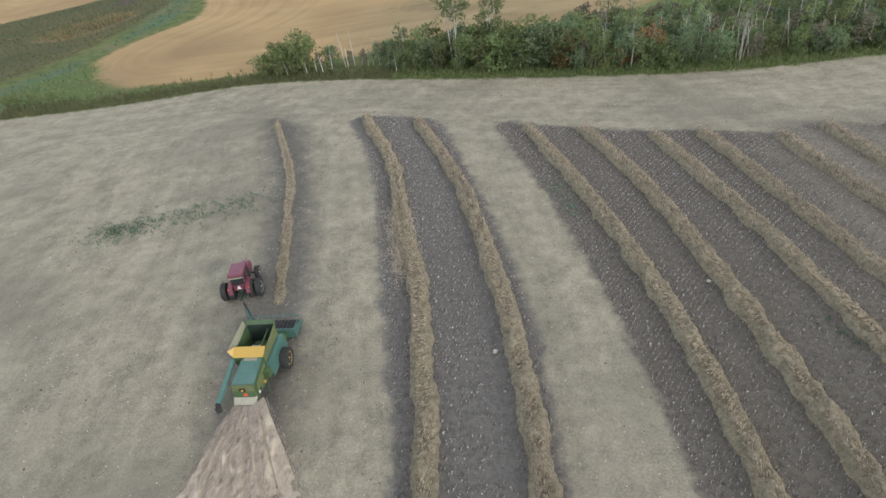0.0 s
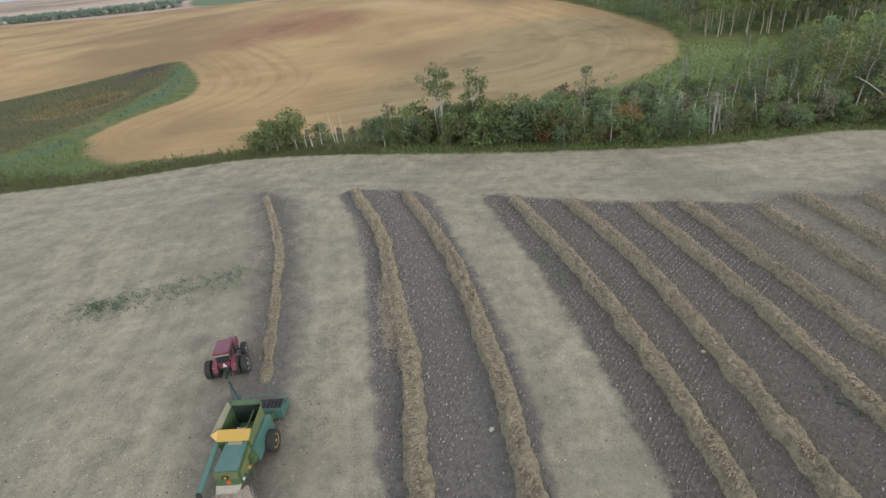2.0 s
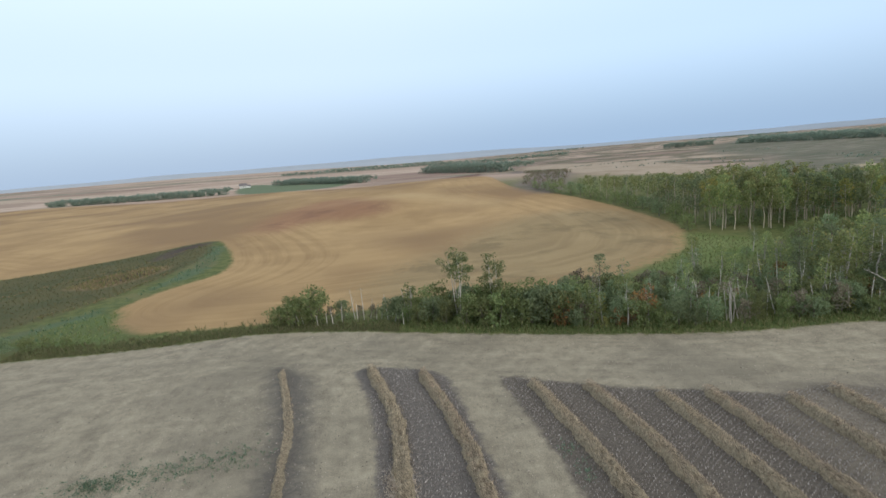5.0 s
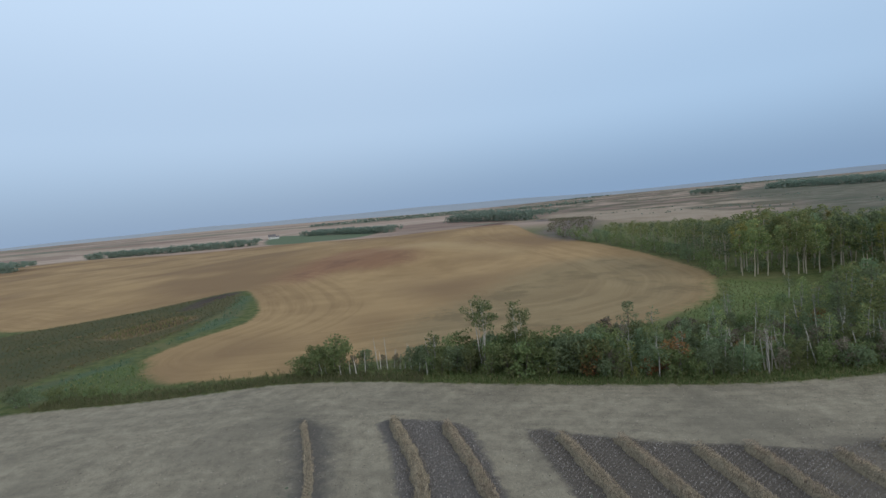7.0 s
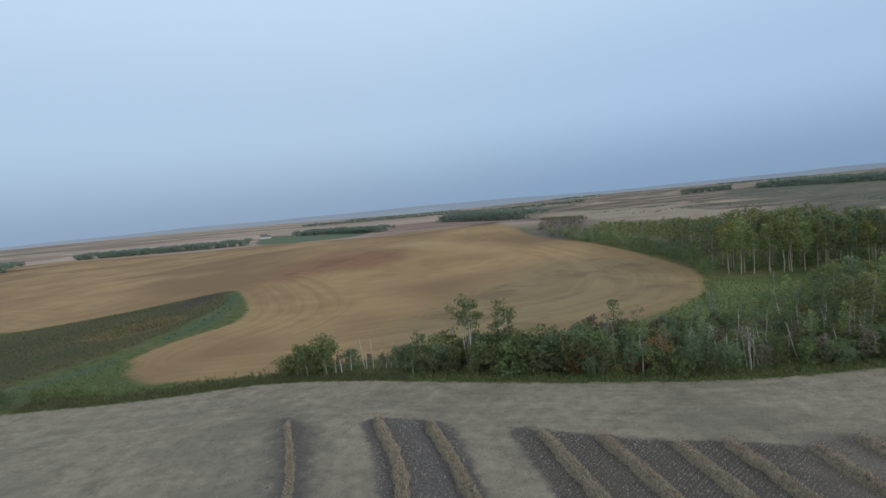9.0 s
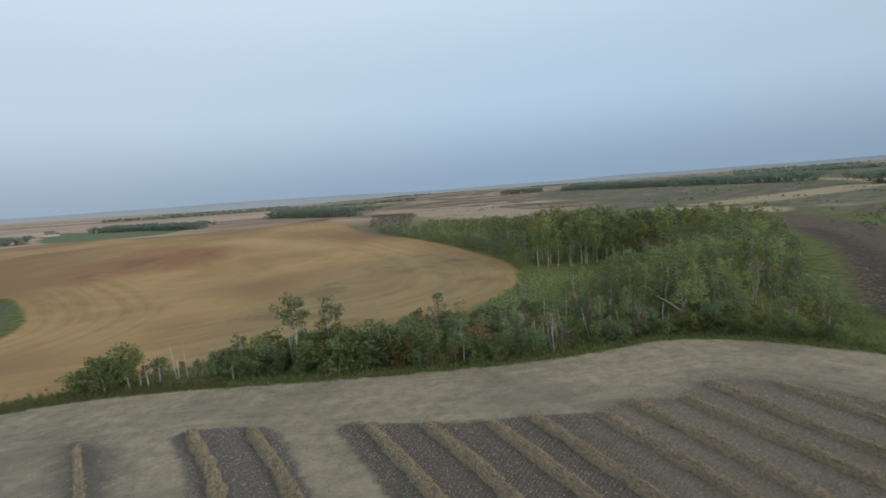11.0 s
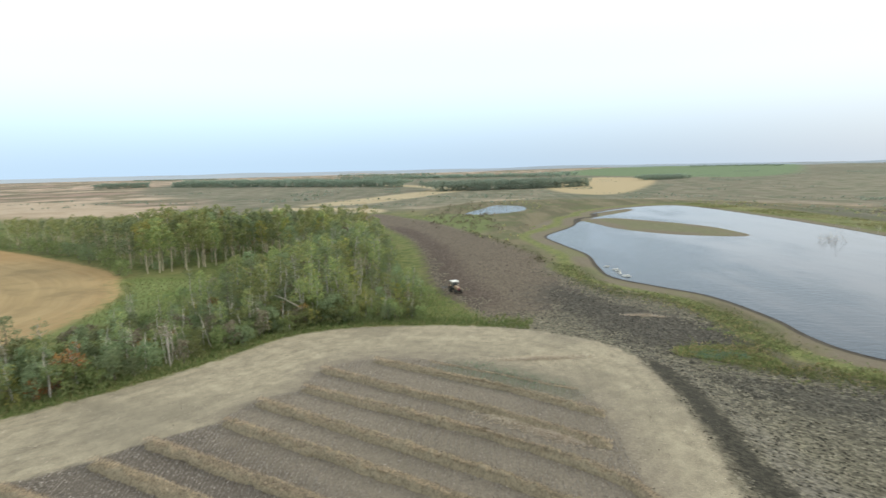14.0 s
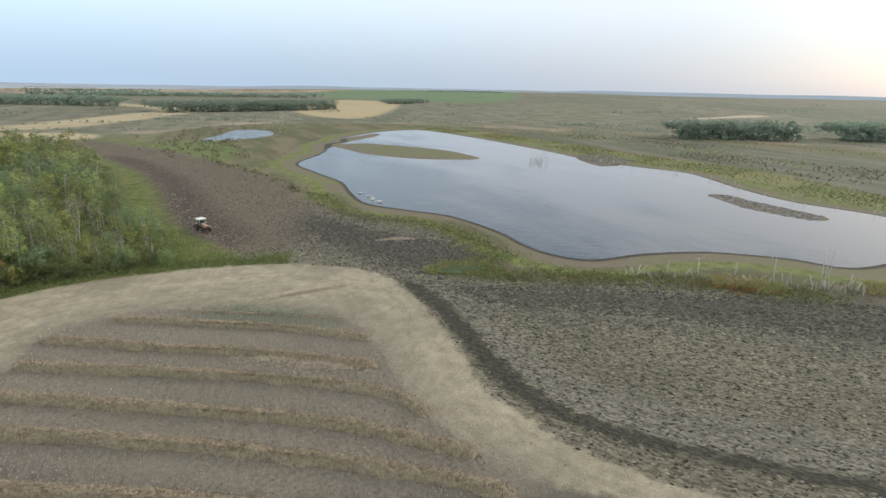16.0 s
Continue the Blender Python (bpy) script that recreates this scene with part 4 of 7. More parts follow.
BUSHES = [tree("willow_bush", lab, "bush", "bushes along the field edge", 200 + i, 5.0, 0.10, rad, M_BARK_DARK, leaf, 40, 0.185, 3, 0.05, cl, 0.1, 6)
          for i, (rad, leaf, cl, lab) in enumerate([
              (2.4, M_LEAF_BUSH, 46, "dense rounded green willow bush at the field edge"),
              (2.0, M_LEAF_BUSH, 40, "bushy green willow thicket beside the stubble"),
              (2.6, M_LEAF_DARK, 44, "dark green spreading bush under the trees"),
              (1.6, M_LEAF_GOLD, 24, "low yellow-green shrub at the edge of the wood"),
              (1.9, M_LEAF_RUST, 26, "rust-coloured autumn shrub among green bushes"),
              (1.9, M_LEAF_GREY, 24, "thin grey-brown leafless shrub")])]


def put(proto, x, y, tall, turn, base, wide=1.0):
    ob = copy_thing(proto, Matrix.Translation((x, y, ground_z(x, y))) @ Matrix.Rotation(turn, 4, "Z"))
    ob.scale = (tall / base * wide, tall / base * wide, tall / base)
    return ob


rng = np.random.RandomState(7)
edge_x = np.array([p[0] for p in FIELD_EDGE[:15]])
edge_line = spline(FIELD_EDGE[2:15], False, 1.0)


def behind_edge(s, depth):
    """A place depth metres beyond the field's edge, s metres along it."""
    seg = np.r_[0, np.cumsum(np.linalg.norm(np.diff(edge_line, axis=0), axis=1))]
    i = min(int(np.searchsorted(seg, s)), len(edge_line) - 2)
    t = edge_line[i + 1] - edge_line[i]
    t = t / np.linalg.norm(t)
    return edge_line[i] + np.array([-t[1], t[0]]) * depth


def scatter(outline, gap, seed):
    """Uneven places inside an outline, about gap metres apart."""
    r = np.random.RandomState(seed)
    o = np.array(outline, float)
    lo, hi = o.min(0), o.max(0)
    gx, gy = np.meshgrid(np.arange(lo[0], hi[0], gap), np.arange(lo[1], hi[1], gap))
    p = np.stack([gx.ravel(), gy.ravel()], -1) + r.uniform(-0.45, 0.45, (gx.size, 2)) * gap
    return p[inside_distance(p[:, 0], p[:, 1], o, 400.0) > 0]


# hedge of bushes between the stubble and the hill
for s in np.arange(52, 112, 2.3):
    for d in (4.5, 8.5, 12.5):
        if d > 10 and s > 100:
            continue
        x, y = behind_edge(s + rng.uniform(-1, 1), d + rng.uniform(-1.2, 1.2))
        if -31 < x < -13:
            continue
        k = rng.choice([0, 1, 2], p=[0.5, 0.35, 0.15])
        tall = rng.uniform(4.2, 6.2) + (1.2 if 5 < x < 22 else 0) - (1.5 if x < -8 else 0)
        put(BUSHES[k], x, y, tall, rng.uniform(0, 6.28), 5.0, rng.uniform(0.85, 1.05))
put(BUSHES[0], -30.5, 106, 7.6, 0.4, 5.0, 0.95)
put(BUSHES[1], -34.5, 106.5, 5.4, 2.1, 5.0, 0.9)
put(BUSHES[1], -38.5, 107.5, 3.0, 1.1, 5.0)
for x, y, h in ((-27, 104.5, 3.6), (-24.5, 106, 4.2), (-21, 105, 3.2), (-18, 104, 3.4), (-15, 103.5, 4.5), (-12.5, 101, 5.2)):
    put(BUSHES[5 if h < 4 else 2], x, y, h, x, 5.0, 0.8)
for x, y, h, p in ((-88, 101, 3.2, 0), (-84.5, 102.5, 2.6, 1), (-80.5, 102, 2.8, 0), (-92, 99.5, 4.0, 2), (-96, 100, 4.4, 2), (-77.5, 103.5, 2.0, 1)):
    put(BUSHES[p], x, y, h, x, 5.0)

# mixed scrub and birch towards the wood
for s in np.arange(108, 168, 2.2):
    for d in (4.6, 8.5, 13, 18, 24):
        x, y = behind_edge(s + rng.uniform(-1, 1), d + rng.uniform(-1.6, 1.6))
        if inside_distance(np.array([x]), np.array([y]), OUTLINES["hill"])[0] > -2 or inside_distance(np.array([x]), np.array([y]), OUTLINES["glade"])[0] > -1:
            continue
        if rng.uniform() < 0.16:
            put(ASPENS[rng.choice([1, 2, 3, 5], p=[0.3, 0.25, 0.30, 0.15])], x, y, rng.uniform(5.5, 8.5), rng.uniform(0, 6.28), 10.0, rng.uniform(1.0, 1.3))
        else:
            put(BUSHES[rng.choice([0, 1, 2, 3, 4, 5], p=[0.16, 0.16, 0.32, 0.05, 0.06, 0.25])], x, y, rng.uniform(3.2, 5.6), rng.uniform(0, 6.28), 5.0, rng.uniform(0.8, 1.05))
put(BUSHES[4], 26.5, 88.8, 3.6, 0.3, 5.0, 0.9)
put(BUSHES[4], 29.0, 88.4, 2.8, 2.3, 5.0, 0.9)
put(BUSHES[3], 24.0, 88.2, 1.9, 1.3, 5.0, 1.2)

THICKET = []          # bushes too many or too hidden to count


def fill(k, x, y, tall, wide):
    THICKET.append((k, x, y, tall, rng.uniform(0, 6.28), wide))


# the main wood
WOOD = [(54, 90), (68, 89), (78, 80), (87, 71), (97, 70), (106, 80), (122, 101), (146, 126), (165, 146), (150, 156), (124, 156), (112, 140), (100, 124), (86, 116), (72, 110), (58, 104)]
for x, y in scatter(WOOD, 4.9, 11):
    front = min(math.hypot(x - ex, y - ey) for ex, ey in edge_line[::3])
    k = rng.choice([0, 1, 2, 3, 4, 5], p=[0.3, 0.2, 0.22, 0.17, 0.04, 0.07])
    tall = rng.uniform(9.5, 13.0) if front > 14 else rng.uniform(7.5, 10.8)
    tall *= 0.62 + 0.38 * min(1, max(0, (x - 52) / 22))
    side = 0.707 * (y - x + 20)          # distance from the wood's edge along the tilled field
    if side < 1.5 and x > 104:
        continue
    tall *= 0.52 + 0.48 * min(1, math.hypot(x - 99, y - 72) / 34)
    put(ASPENS[k], x, y, tall, rng.uniform(0, 6.28), 10.0, rng.uniform(0.95, 1.25))
for s in np.arange(150, 186, 1.9):
    for d in (4.2, 7.0):
        x, y = behind_edge(s + rng.uniform(-0.8, 0.8), d + rng.uniform(-0.8, 0.8))
        put(BUSHES[rng.choice([0, 1, 2, 3, 5], p=[0.28, 0.22, 0.15, 0.3, 0.05])], x, y, rng.uniform(2.2, 4.2), rng.uniform(0, 6.28), 5.0, rng.uniform(0.85, 1.1))
for x, y in scatter([(60, 108), (74, 113), (88, 119), (101, 128), (112, 143), (122, 158), (106, 162), (92, 150), (84, 136), (66, 122)], 4.6, 13):
    fill(rng.choice([0, 1, 2, 5], p=[0.4, 0.3, 0.2, 0.1]), x, y, rng.uniform(2.2, 4.4), rng.uniform(0.9, 1.2))
for x, y in scatter([(46, 119), (58, 126), (70, 133), (82, 141), (95, 143), (100, 130), (88, 120), (74, 113), (58, 110)], 4.4, 16):
    if rng.uniform() < 0.14:
        put(ASPENS[rng.choice([1, 2, 5])], x, y, rng.uniform(5.5, 8.0), rng.uniform(0, 6.28), 10.0, rng.uniform(1.0, 1.3))
    elif rng.uniform() < 0.8:
        fill(rng.choice([0, 1, 2, 5], p=[0.3, 0.3, 0.15, 0.25]), x, y, rng.uniform(1.8, 3.8), rng.uniform(0.9, 1.25))
for x, y in spline([(77, 172), (80, 190), (81, 210), (79, 232), (73, 258), (66, 282), (56, 306), (48, 322)], False, 5.0):
    fill(rng.choice([0, 1, 2]), x + rng.normal(0, 1.2), y, rng.uniform(4.0, 7.5), 1.0)
for x, y in scatter([(82, 172), (106, 169), (130, 164), (130, 170), (106, 176), (84, 180)], 4.5, 14):
    fill(rng.choice([0, 1, 2]), x, y, rng.uniform(2.5, 4.5), 1.0)
for x, y in spline([(97, 75), (103, 82), (111, 92), (122, 104), (136, 118), (150, 131), (164, 144)], False, 2.6):
    for d in (0.5, 4.0):
        px, py = x - 0.707 * d + rng.normal(0, 0.8), y + 0.707 * d + rng.normal(0, 0.8)
        fill(rng.choice([0, 1, 2, 3, 5], p=[0.3, 0.25, 0.25, 0.1, 0.1]), px, py, rng.uniform(3.0, 5.2), rng.uniform(0.9, 1.15))
# the tall stand behind the glade
STAND = [(80, 173), (88, 167), (106, 165), (126, 160), (160, 152), (182, 166), (190, 195), (160, 225), (118, 255), (70, 305), (58, 318), (68, 280), (80, 226), (80, 190)]
REST = []
for x, y in scatter(STAND, 6.3, 12):
    k = rng.choice([0, 1, 2, 3], p=[0.44, 0.30, 0.21, 0.05])
    tall = rng.uniform(14.5, 18.0) if x < 130 else rng.uniform(11.5, 15)
    if y > 215:
        tall *= 0.85 - 0.35 * min(1, (y - 215) / 90)
    if y < 182 and x < 150:
        put(TALL_ASPENS[k], x, y, tall, rng.uniform(0, 6.28), 16.0, rng.uniform(0.9, 1.15))
    else:
        REST.append((k, x, y, tall, rng.uniform(0, 6.28), rng.uniform(0.9, 1.15)))


def joined(name, places, protos, base, label):
    """Trees or bushes too many to count, joined into one mass with thinner crowns."""
    cos, loops, starts, mats, slots, nv, nl = [], [], [], [], [], 0, 0
    for k, x, y, tall, turn, wide in places:
        m4 = np.array(Matrix.Translation((x, y, ground_z(x, y))) @ Matrix.Rotation(turn, 4, "Z") @ Matrix.Diagonal((tall / base * wide, tall / base * wide, tall / base, 1)))
        for ch in protos[k].children:
            me = ch.data
            co = np.empty(len(me.vertices) * 3, np.float32)
            me.vertices.foreach_get("co", co)
            li = np.empty(len(me.loops), np.int32)
            me.loops.foreach_get("vertex_index", li)
            ls = np.empty(len(me.polygons), np.int32)
            me.polygons.foreach_get("loop_start", ls)
            if ch.name.startswith("crown"):      # every second leaf spray is enough so far back
                co = co.reshape(-1, 12)[::2].ravel()
                li, ls = np.arange(len(co) // 3, dtype=np.int32), np.arange(0, len(co) // 3, 4, dtype=np.int32)
            cos.append(co.reshape(-1, 3) @ m4[:3, :3].T + m4[:3, 3])
            loops.append(li + nv)
            starts.append(ls + nl)
            if me.materials[0] not in slots:
                slots.append(me.materials[0])
            mats.append(np.full(len(ls), slots.index(me.materials[0]), np.int32))
            nv, nl = nv + len(co) // 3, nl + len(li)
    me = bpy.data.meshes.new(name)
    me.vertices.add(nv)
    me.vertices.foreach_set("co", np.concatenate(cos).astype(np.float32).ravel())
    me.loops.add(nl)
    me.loops.foreach_set("vertex_index", np.concatenate(loops))
    st = np.concatenate(starts)
    me.polygons.add(len(st))
    me.polygons.foreach_set("loop_start", st)
    for s in slots:
        me.materials.append(s)
    me.polygons.foreach_set("material_index", np.concatenate(mats))
    me.update(calc_edges=True)
    return tagged(new(name, me), label, "wood", kind="stuff")


joined("willow_thicket", THICKET, BUSHES, 5.0, "dense green and brown willow thicket in and behind the wood")
joined("aspen_wood", REST, TALL_ASPENS, 16.0, "dense green aspen wood behind the tall front trees")

for i, proto in enumerate(ASPENS + BUSHES + TALL_ASPENS):       # the patterns themselves stand deep in the wood
    x, y = 112 + 5.0 * (i % 6), 182 + 9.0 * (i // 6)
    proto.location = (x, y, ground_z(x, y))
    if i < 6:
        proto.scale = (1.3, 1.3, 1.4)


# ---- machine parts ----
M_GREEN = simple("green_paint", (0.055, 0.11, 0.035), (0.105, 0.14, 0.065), 1.5, 0.45)
M_TEAL = simple("faded_green_sheet", (0.052, 0.135, 0.108), (0.105, 0.18, 0.148), 1.2, 0.4)
M_OLIVE = simple("dusty_green_sheet", (0.13, 0.16, 0.055), (0.18, 0.19, 0.09), 2.0, 0.6)
M_YELLOW = simple("yellow_paint", (0.60, 0.36, 0.045), (0.48, 0.32, 0.09), 2.0, 0.45)
M_CREAM = simple("dusty_cream_sheet", (0.50, 0.46, 0.35), (0.36, 0.34, 0.26), 2.0, 0.7)
M_DUSTY = simple("dusty_tan_sheet", (0.30, 0.275, 0.18), (0.22, 0.21, 0.13), 2.0, 0.7)
M_DARK = simple("dark_interior", (0.02, 0.035, 0.025), (0.035, 0.05, 0.035), 3.0, 0.8)
M_RED = simple("dark_red_paint", (0.155, 0.035, 0.052), (0.20, 0.062, 0.078), 1.8, 0.4)
M_RUBBER = simple("dusty_rubber", (0.022, 0.021, 0.020), (0.06, 0.055, 0.048), 3.0, 0.9)
M_RIM = simple("pale_rim", (0.55, 0.55, 0.53), (0.40, 0.40, 0.38), 3.0, 0.5, 0.2)
M_STEEL = simple("worn_steel", (0.20, 0.19, 0.18), (0.10, 0.09, 0.08), 4.0, 0.5, 0.7)
M_GLASS = simple("tinted_cab_glass", (0.02, 0.024, 0.026), (0.035, 0.04, 0.04), 2.0, 0.08)
M_WHITE = simple("white_paint", (0.78, 0.77, 0.72), (0.66, 0.64, 0.58), 2.0, 0.5)
M_ORANGE = simple("orange_sign", (0.75, 0.13, 0.03), (0.65, 0.10, 0.03), 3.0, 0.5)
M_BLACK = simple("black_paint", (0.015, 0.015, 0.015), (0.03, 0.03, 0.03), 3.0, 0.5)
M_TAN_PAINT = simple("faded_cream_tractor_paint", (0.46, 0.33, 0.22), (0.36, 0.25, 0.17), 2.0, 0.5)
M_SHINGLE = simple("grey_shingles", (0.14, 0.13, 0.13), (0.22, 0.20, 0.19), 1.0, 0.9)


def part(name, bm, material, parent, label="", round_off=0.0):
    """Links a bmesh as one mesh under a thing or a part, its edges a little rounded."""
    if round_off:
        bmesh.ops.bevel(bm, geom=bm.edges[:], offset=round_off, segments=2, affect="EDGES", clamp_overlap=True)
    bmesh.ops.recalc_face_normals(bm, faces=bm.faces[:])
    me = bpy.data.meshes.new(name)
    bm.to_mesh(me)
    bm.free()
    me.materials.append(material)
    ob = new(name, me)
    ob.parent = parent
    return tagged(ob, label)


def prism(profile, x0, x1, bm=None):
    """A side profile of (y, z) points drawn out from x0 to x1; x0 and x1 may be one number or one for each point."""
    bm = bm or bmesh.new()
    n = len(profile)
    xa = x0 if isinstance(x0, (list, tuple)) else [x0] * n
    xb = x1 if isinstance(x1, (list, tuple)) else [x1] * n
    a = [bm.verts.new((xa[i], y, z)) for i, (y, z) in enumerate(profile)]
    b = [bm.verts.new((xb[i], y, z)) for i, (y, z) in enumerate(profile)]
    bm.faces.new(a)
    bm.faces.new(b[::-1])
    for i in range(n):
        j = (i + 1) % n
        bm.faces.new((a[i], b[i], b[j], a[j]))
    return bm


def box(x0, x1, y0, y1, z0, z1, bm=None):
    return prism([(y0, z0), (y1, z0), (y1, z1), (y0, z1)], x0, x1, bm)


def pipe(points, radius, sides=8, bm=None):
    bm = bm or bmesh.new()
    v, f = [], []
    radii = radius if isinstance(radius, (list, tuple)) else [radius] * len(points)
    tube(v, f, points, radii, sides)
    vs = [bm.verts.new(p) for p in v]
    for face in f:
        bm.faces.new([vs[i] for i in face])
    bm.faces.new([vs[i] for i in range(sides)][::-1])
    return bm


def sheet(corners, thick, bm=None):
    """A flat plate with thickness through four corners."""
    bm = bm or bmesh.new()
    c = [Vector(p) for p in corners]
    n = (c[1] - c[0]).cross(c[2] - c[0]).normalized() * thick
    a = [bm.verts.new(p) for p in c]
    b = [bm.verts.new(p + n) for p in c]
    bm.faces.new(a[::-1])
    bm.faces.new(b)
    k = len(c)
    for i in range(k):
        bm.faces.new((a[i], a[(i + 1) % k], b[(i + 1) % k], b[i]))
    return bm


def lathe(profile, sides=28, bm=None, at=(0, 0, 0)):
    """Turns a profile of (x, radius) about the x axis."""
    bm = bm or bmesh.new()
    rings = []
    for x, r in profile:
        rings.append([bm.verts.new((at[0] + x, at[1] + math.cos(2 * math.pi * s / sides) * r, at[2] + math.sin(2 * math.pi * s / sides) * r)) for s in range(sides)])
    for a, b in zip(rings, rings[1:]):
        for s in range(sides):
            bm.faces.new((a[s], a[(s + 1) % sides], b[(s + 1) % sides], b[s]))
    bm.faces.new(rings[0][::-1])
    bm.faces.new(rings[-1])
    return bm


def wheel(parent, x, y, radius, width, rim_material, face, name="wheel", rim_share=0.58):
    """A lugged tyre on a dished rim; face is the side (+1 or -1) that its disc shows."""
    hub = part(name, lathe([(-width * 0.3 * face, radius * 0.1), (width * 0.42 * face, radius * 0.13), (width * 0.46 * face, radius * 0.06)], 14), rim_material, parent)
    hub.location = (x, y, radius)
    w = width / 2
    bm = lathe([(-w * 0.75, radius * 0.62), (-w, radius * 0.72), (-w * 0.95, radius * 0.9), (-w * 0.7, radius * 0.965), (0, radius * 0.98), (w * 0.7, radius * 0.965), (w * 0.95, radius * 0.9),
                (w, radius * 0.72), (w * 0.75, radius * 0.62)], 30)
    lugs = 18
    for i in range(lugs):
        for s in (-1, 1):
            a = 2 * math.pi * (i + (0.5 if s > 0 else 0)) / lugs
            d = 0.22
            p = []
            for xx, da in ((0.03 * s, 0), (w * 0.98 * s, d), (w * 0.98 * s, d + 0.12), (0.03 * s, 0.12)):
                for rr in (0.95, 1.0):
                    p.append(bm.verts.new((xx, math.cos(a + da) * radius * rr, math.sin(a + da) * radius * rr)))
            for q in ((1, 3, 5, 7), (0, 1, 7, 6), (0, 2, 3, 1), (2, 4, 5, 3), (4, 6, 7, 5)):
                bm.faces.new([p[k] for k in q])
    part("tyre", bm, M_RUBBER, hub, "dusty black lugged tyre")
    part("rim", lathe([(-w * 0.7, radius * 0.62), (w * 0.25 * face, radius * rim_share * 0.55), (w * 0.35 * face, radius * rim_share * 0.5), (w * 0.8 * face, radius * 0.62), (w * 0.8 * face, radius * 0.6),
                       (w * 0.3 * face, radius * rim_share * 0.45), (w * 0.3 * face, radius * 0.1)], 24), rim_material, hub)
    return hub


# ---- pull-type combine ----
def combine():
    c = tagged(new("pull_type_combine"), "green and yellow pull-type combine picking up a windrow", "combine")
    c.matrix_world = pose(-17.05, 28.1, 0.0, 0, 0, -3)
    c.location.z = ground_z(-17.2, 28.7)
    part("body", prism([(-3.55, 1.25), (-0.9, 0.9), (1.6, 0.75), (1.6, 2.0), (-0.9, 2.82), (-3.35, 2.6), (-3.75, 1.75)], -0.82, 0.86), M_GREEN, c, "olive green separator body", 0.04)
    part("top_hood", prism([(-3.38, 2.62), (-0.7, 2.86), (-0.7, 2.96), (-3.30, 2.72)], [-0.86, -0.78, -0.74, -0.82], [0.9, 0.82, 0.78, 0.86]), M_TEAL, c, "teal sheet-metal hood with a dented front", 0.02)
    part("hood_dent", prism([(-1.35, 2.90), (-0.85, 2.95), (-0.85, 3.0), (-1.25, 2.97)], -0.55, 0.5), M_DUSTY, c, "dusty crease on the hood", 0.02)
    part("rear_panel", sheet([(-0.84, -3.60, 1.70), (0.88, -3.60, 1.70), (0.86, -3.42, 2.66), (-0.82, -3.42, 2.66)], 0.05), M_OLIVE, c, "dusty olive rear sheet")
    part("badge", sheet([(-0.22, -3.66, 2.24), (0.22, -3.66, 2.24), (0.22, -3.61, 2.46), (-0.22, -3.61, 2.46)], 0.03), M_BLACK, c, "black badge with a yellow mark")
    part("badge_mark", sheet([(-0.08, -3.70, 2.30), (0.12, -3.70, 2.30), (0.10, -3.66, 2.42), (-0.06, -3.66, 2.42)], 0.012), M_YELLOW, c)
    part("warning_triangle", sheet([(-0.03, -3.69, 1.82), (0.33, -3.69, 1.82), (0.24, -3.655, 2.08), (0.06, -3.655, 2.08)], 0.03), M_ORANGE, c, "faded orange slow-vehicle sign")
    for x0, x1 in ((-0.87, -0.83), (0.87, 0.91)):
        part("side_panel", prism([(-3.3, 1.5), (-1.2, 1.35), (-1.2, 2.55), (-3.1, 2.4)], x0, x1), M_OLIVE, c, "", 0.01)
    part("straw_deck", prism([(-4.25, 1.2), (-3.6, 1.45), (-3.6, 1.75), (-4.2, 1.42)], [-0.72, -0.86, -0.86, -0.72], [0.76, 0.9, 0.9, 0.76]), M_CREAM, c, "straw-covered cream spreader deck", 0.02)
    # grain tank with open top
    tank = part("grain_tank", prism([(-1.0, 1.5), (2.0, 1.5), (2.0, 1.62), (-1.0, 1.62)], -1.38, 0.85), M_DARK, c, "open grain tank, dark inside")
    for nm, cs, m, lab in (
            ("tank_wall", [(-1.37, -1.0, 1.55), (0.84, -1.0, 1.55), (0.92, -1.05, 2.95), (-1.45, -1.05, 2.95)], M_GREEN, "green rear wall"),
            ("tank_wall", [(0.84, 2.0, 1.55), (-1.37, 2.0, 1.55), (-1.41, 2.05, 3.35), (0.88, 2.05, 3.35)], M_DARK, "dark front wall"),
            ("tank_wall", [(0.84, -1.0, 1.55), (0.84, 2.0, 1.55), (0.90, 2.0, 3.35), (0.90, -1.0, 3.1)], M_OLIVE, "dusty right wall"),
            ("tank_wall", [(-1.37, 2.0, 1.55), (-1.37, -1.0, 1.55), (-1.43, -1.0, 3.1), (-1.43, 2.0, 3.35)], M_GREEN, "green left wall"),
            ("tank_extension", [(-1.45, -1.05, 2.96), (0.92, -1.05, 2.96), (1.05, -0.45, 3.52), (-1.41, -0.45, 3.52)], M_YELLOW, "bright yellow tank extension flap"),
            ("tank_extension", [(-1.43, 2.0, 3.36), (-1.43, -0.9, 3.1), (-1.82, -0.9, 3.5), (-1.62, 2.1, 3.75)], M_DUSTY, "dusty tan tank extension flap"),
            ("tank_extension", [(0.91, -0.5, 3.2), (0.91, 2.0, 3.36), (1.06, 2.05, 3.7), (1.17, -0.4, 3.55)], M_OLIVE, "dusty olive tank extension flap"),
            ("tank_extension", [(0.88, 2.05, 3.36), (-1.41, 2.05, 3.36), (-1.41, 2.3, 3.62), (0.88, 2.3, 3.62)], M_GREEN, "green front flap")):
        part(nm, sheet(cs, 0.04), m, tank, lab)
    part("corner_flap", sheet([(-1.45, -1.05, 2.96), (-1.41, -0.45, 3.52), (-1.82, -0.9, 3.5)], 0.03), M_YELLOW, tank, "folded yellow corner flap")
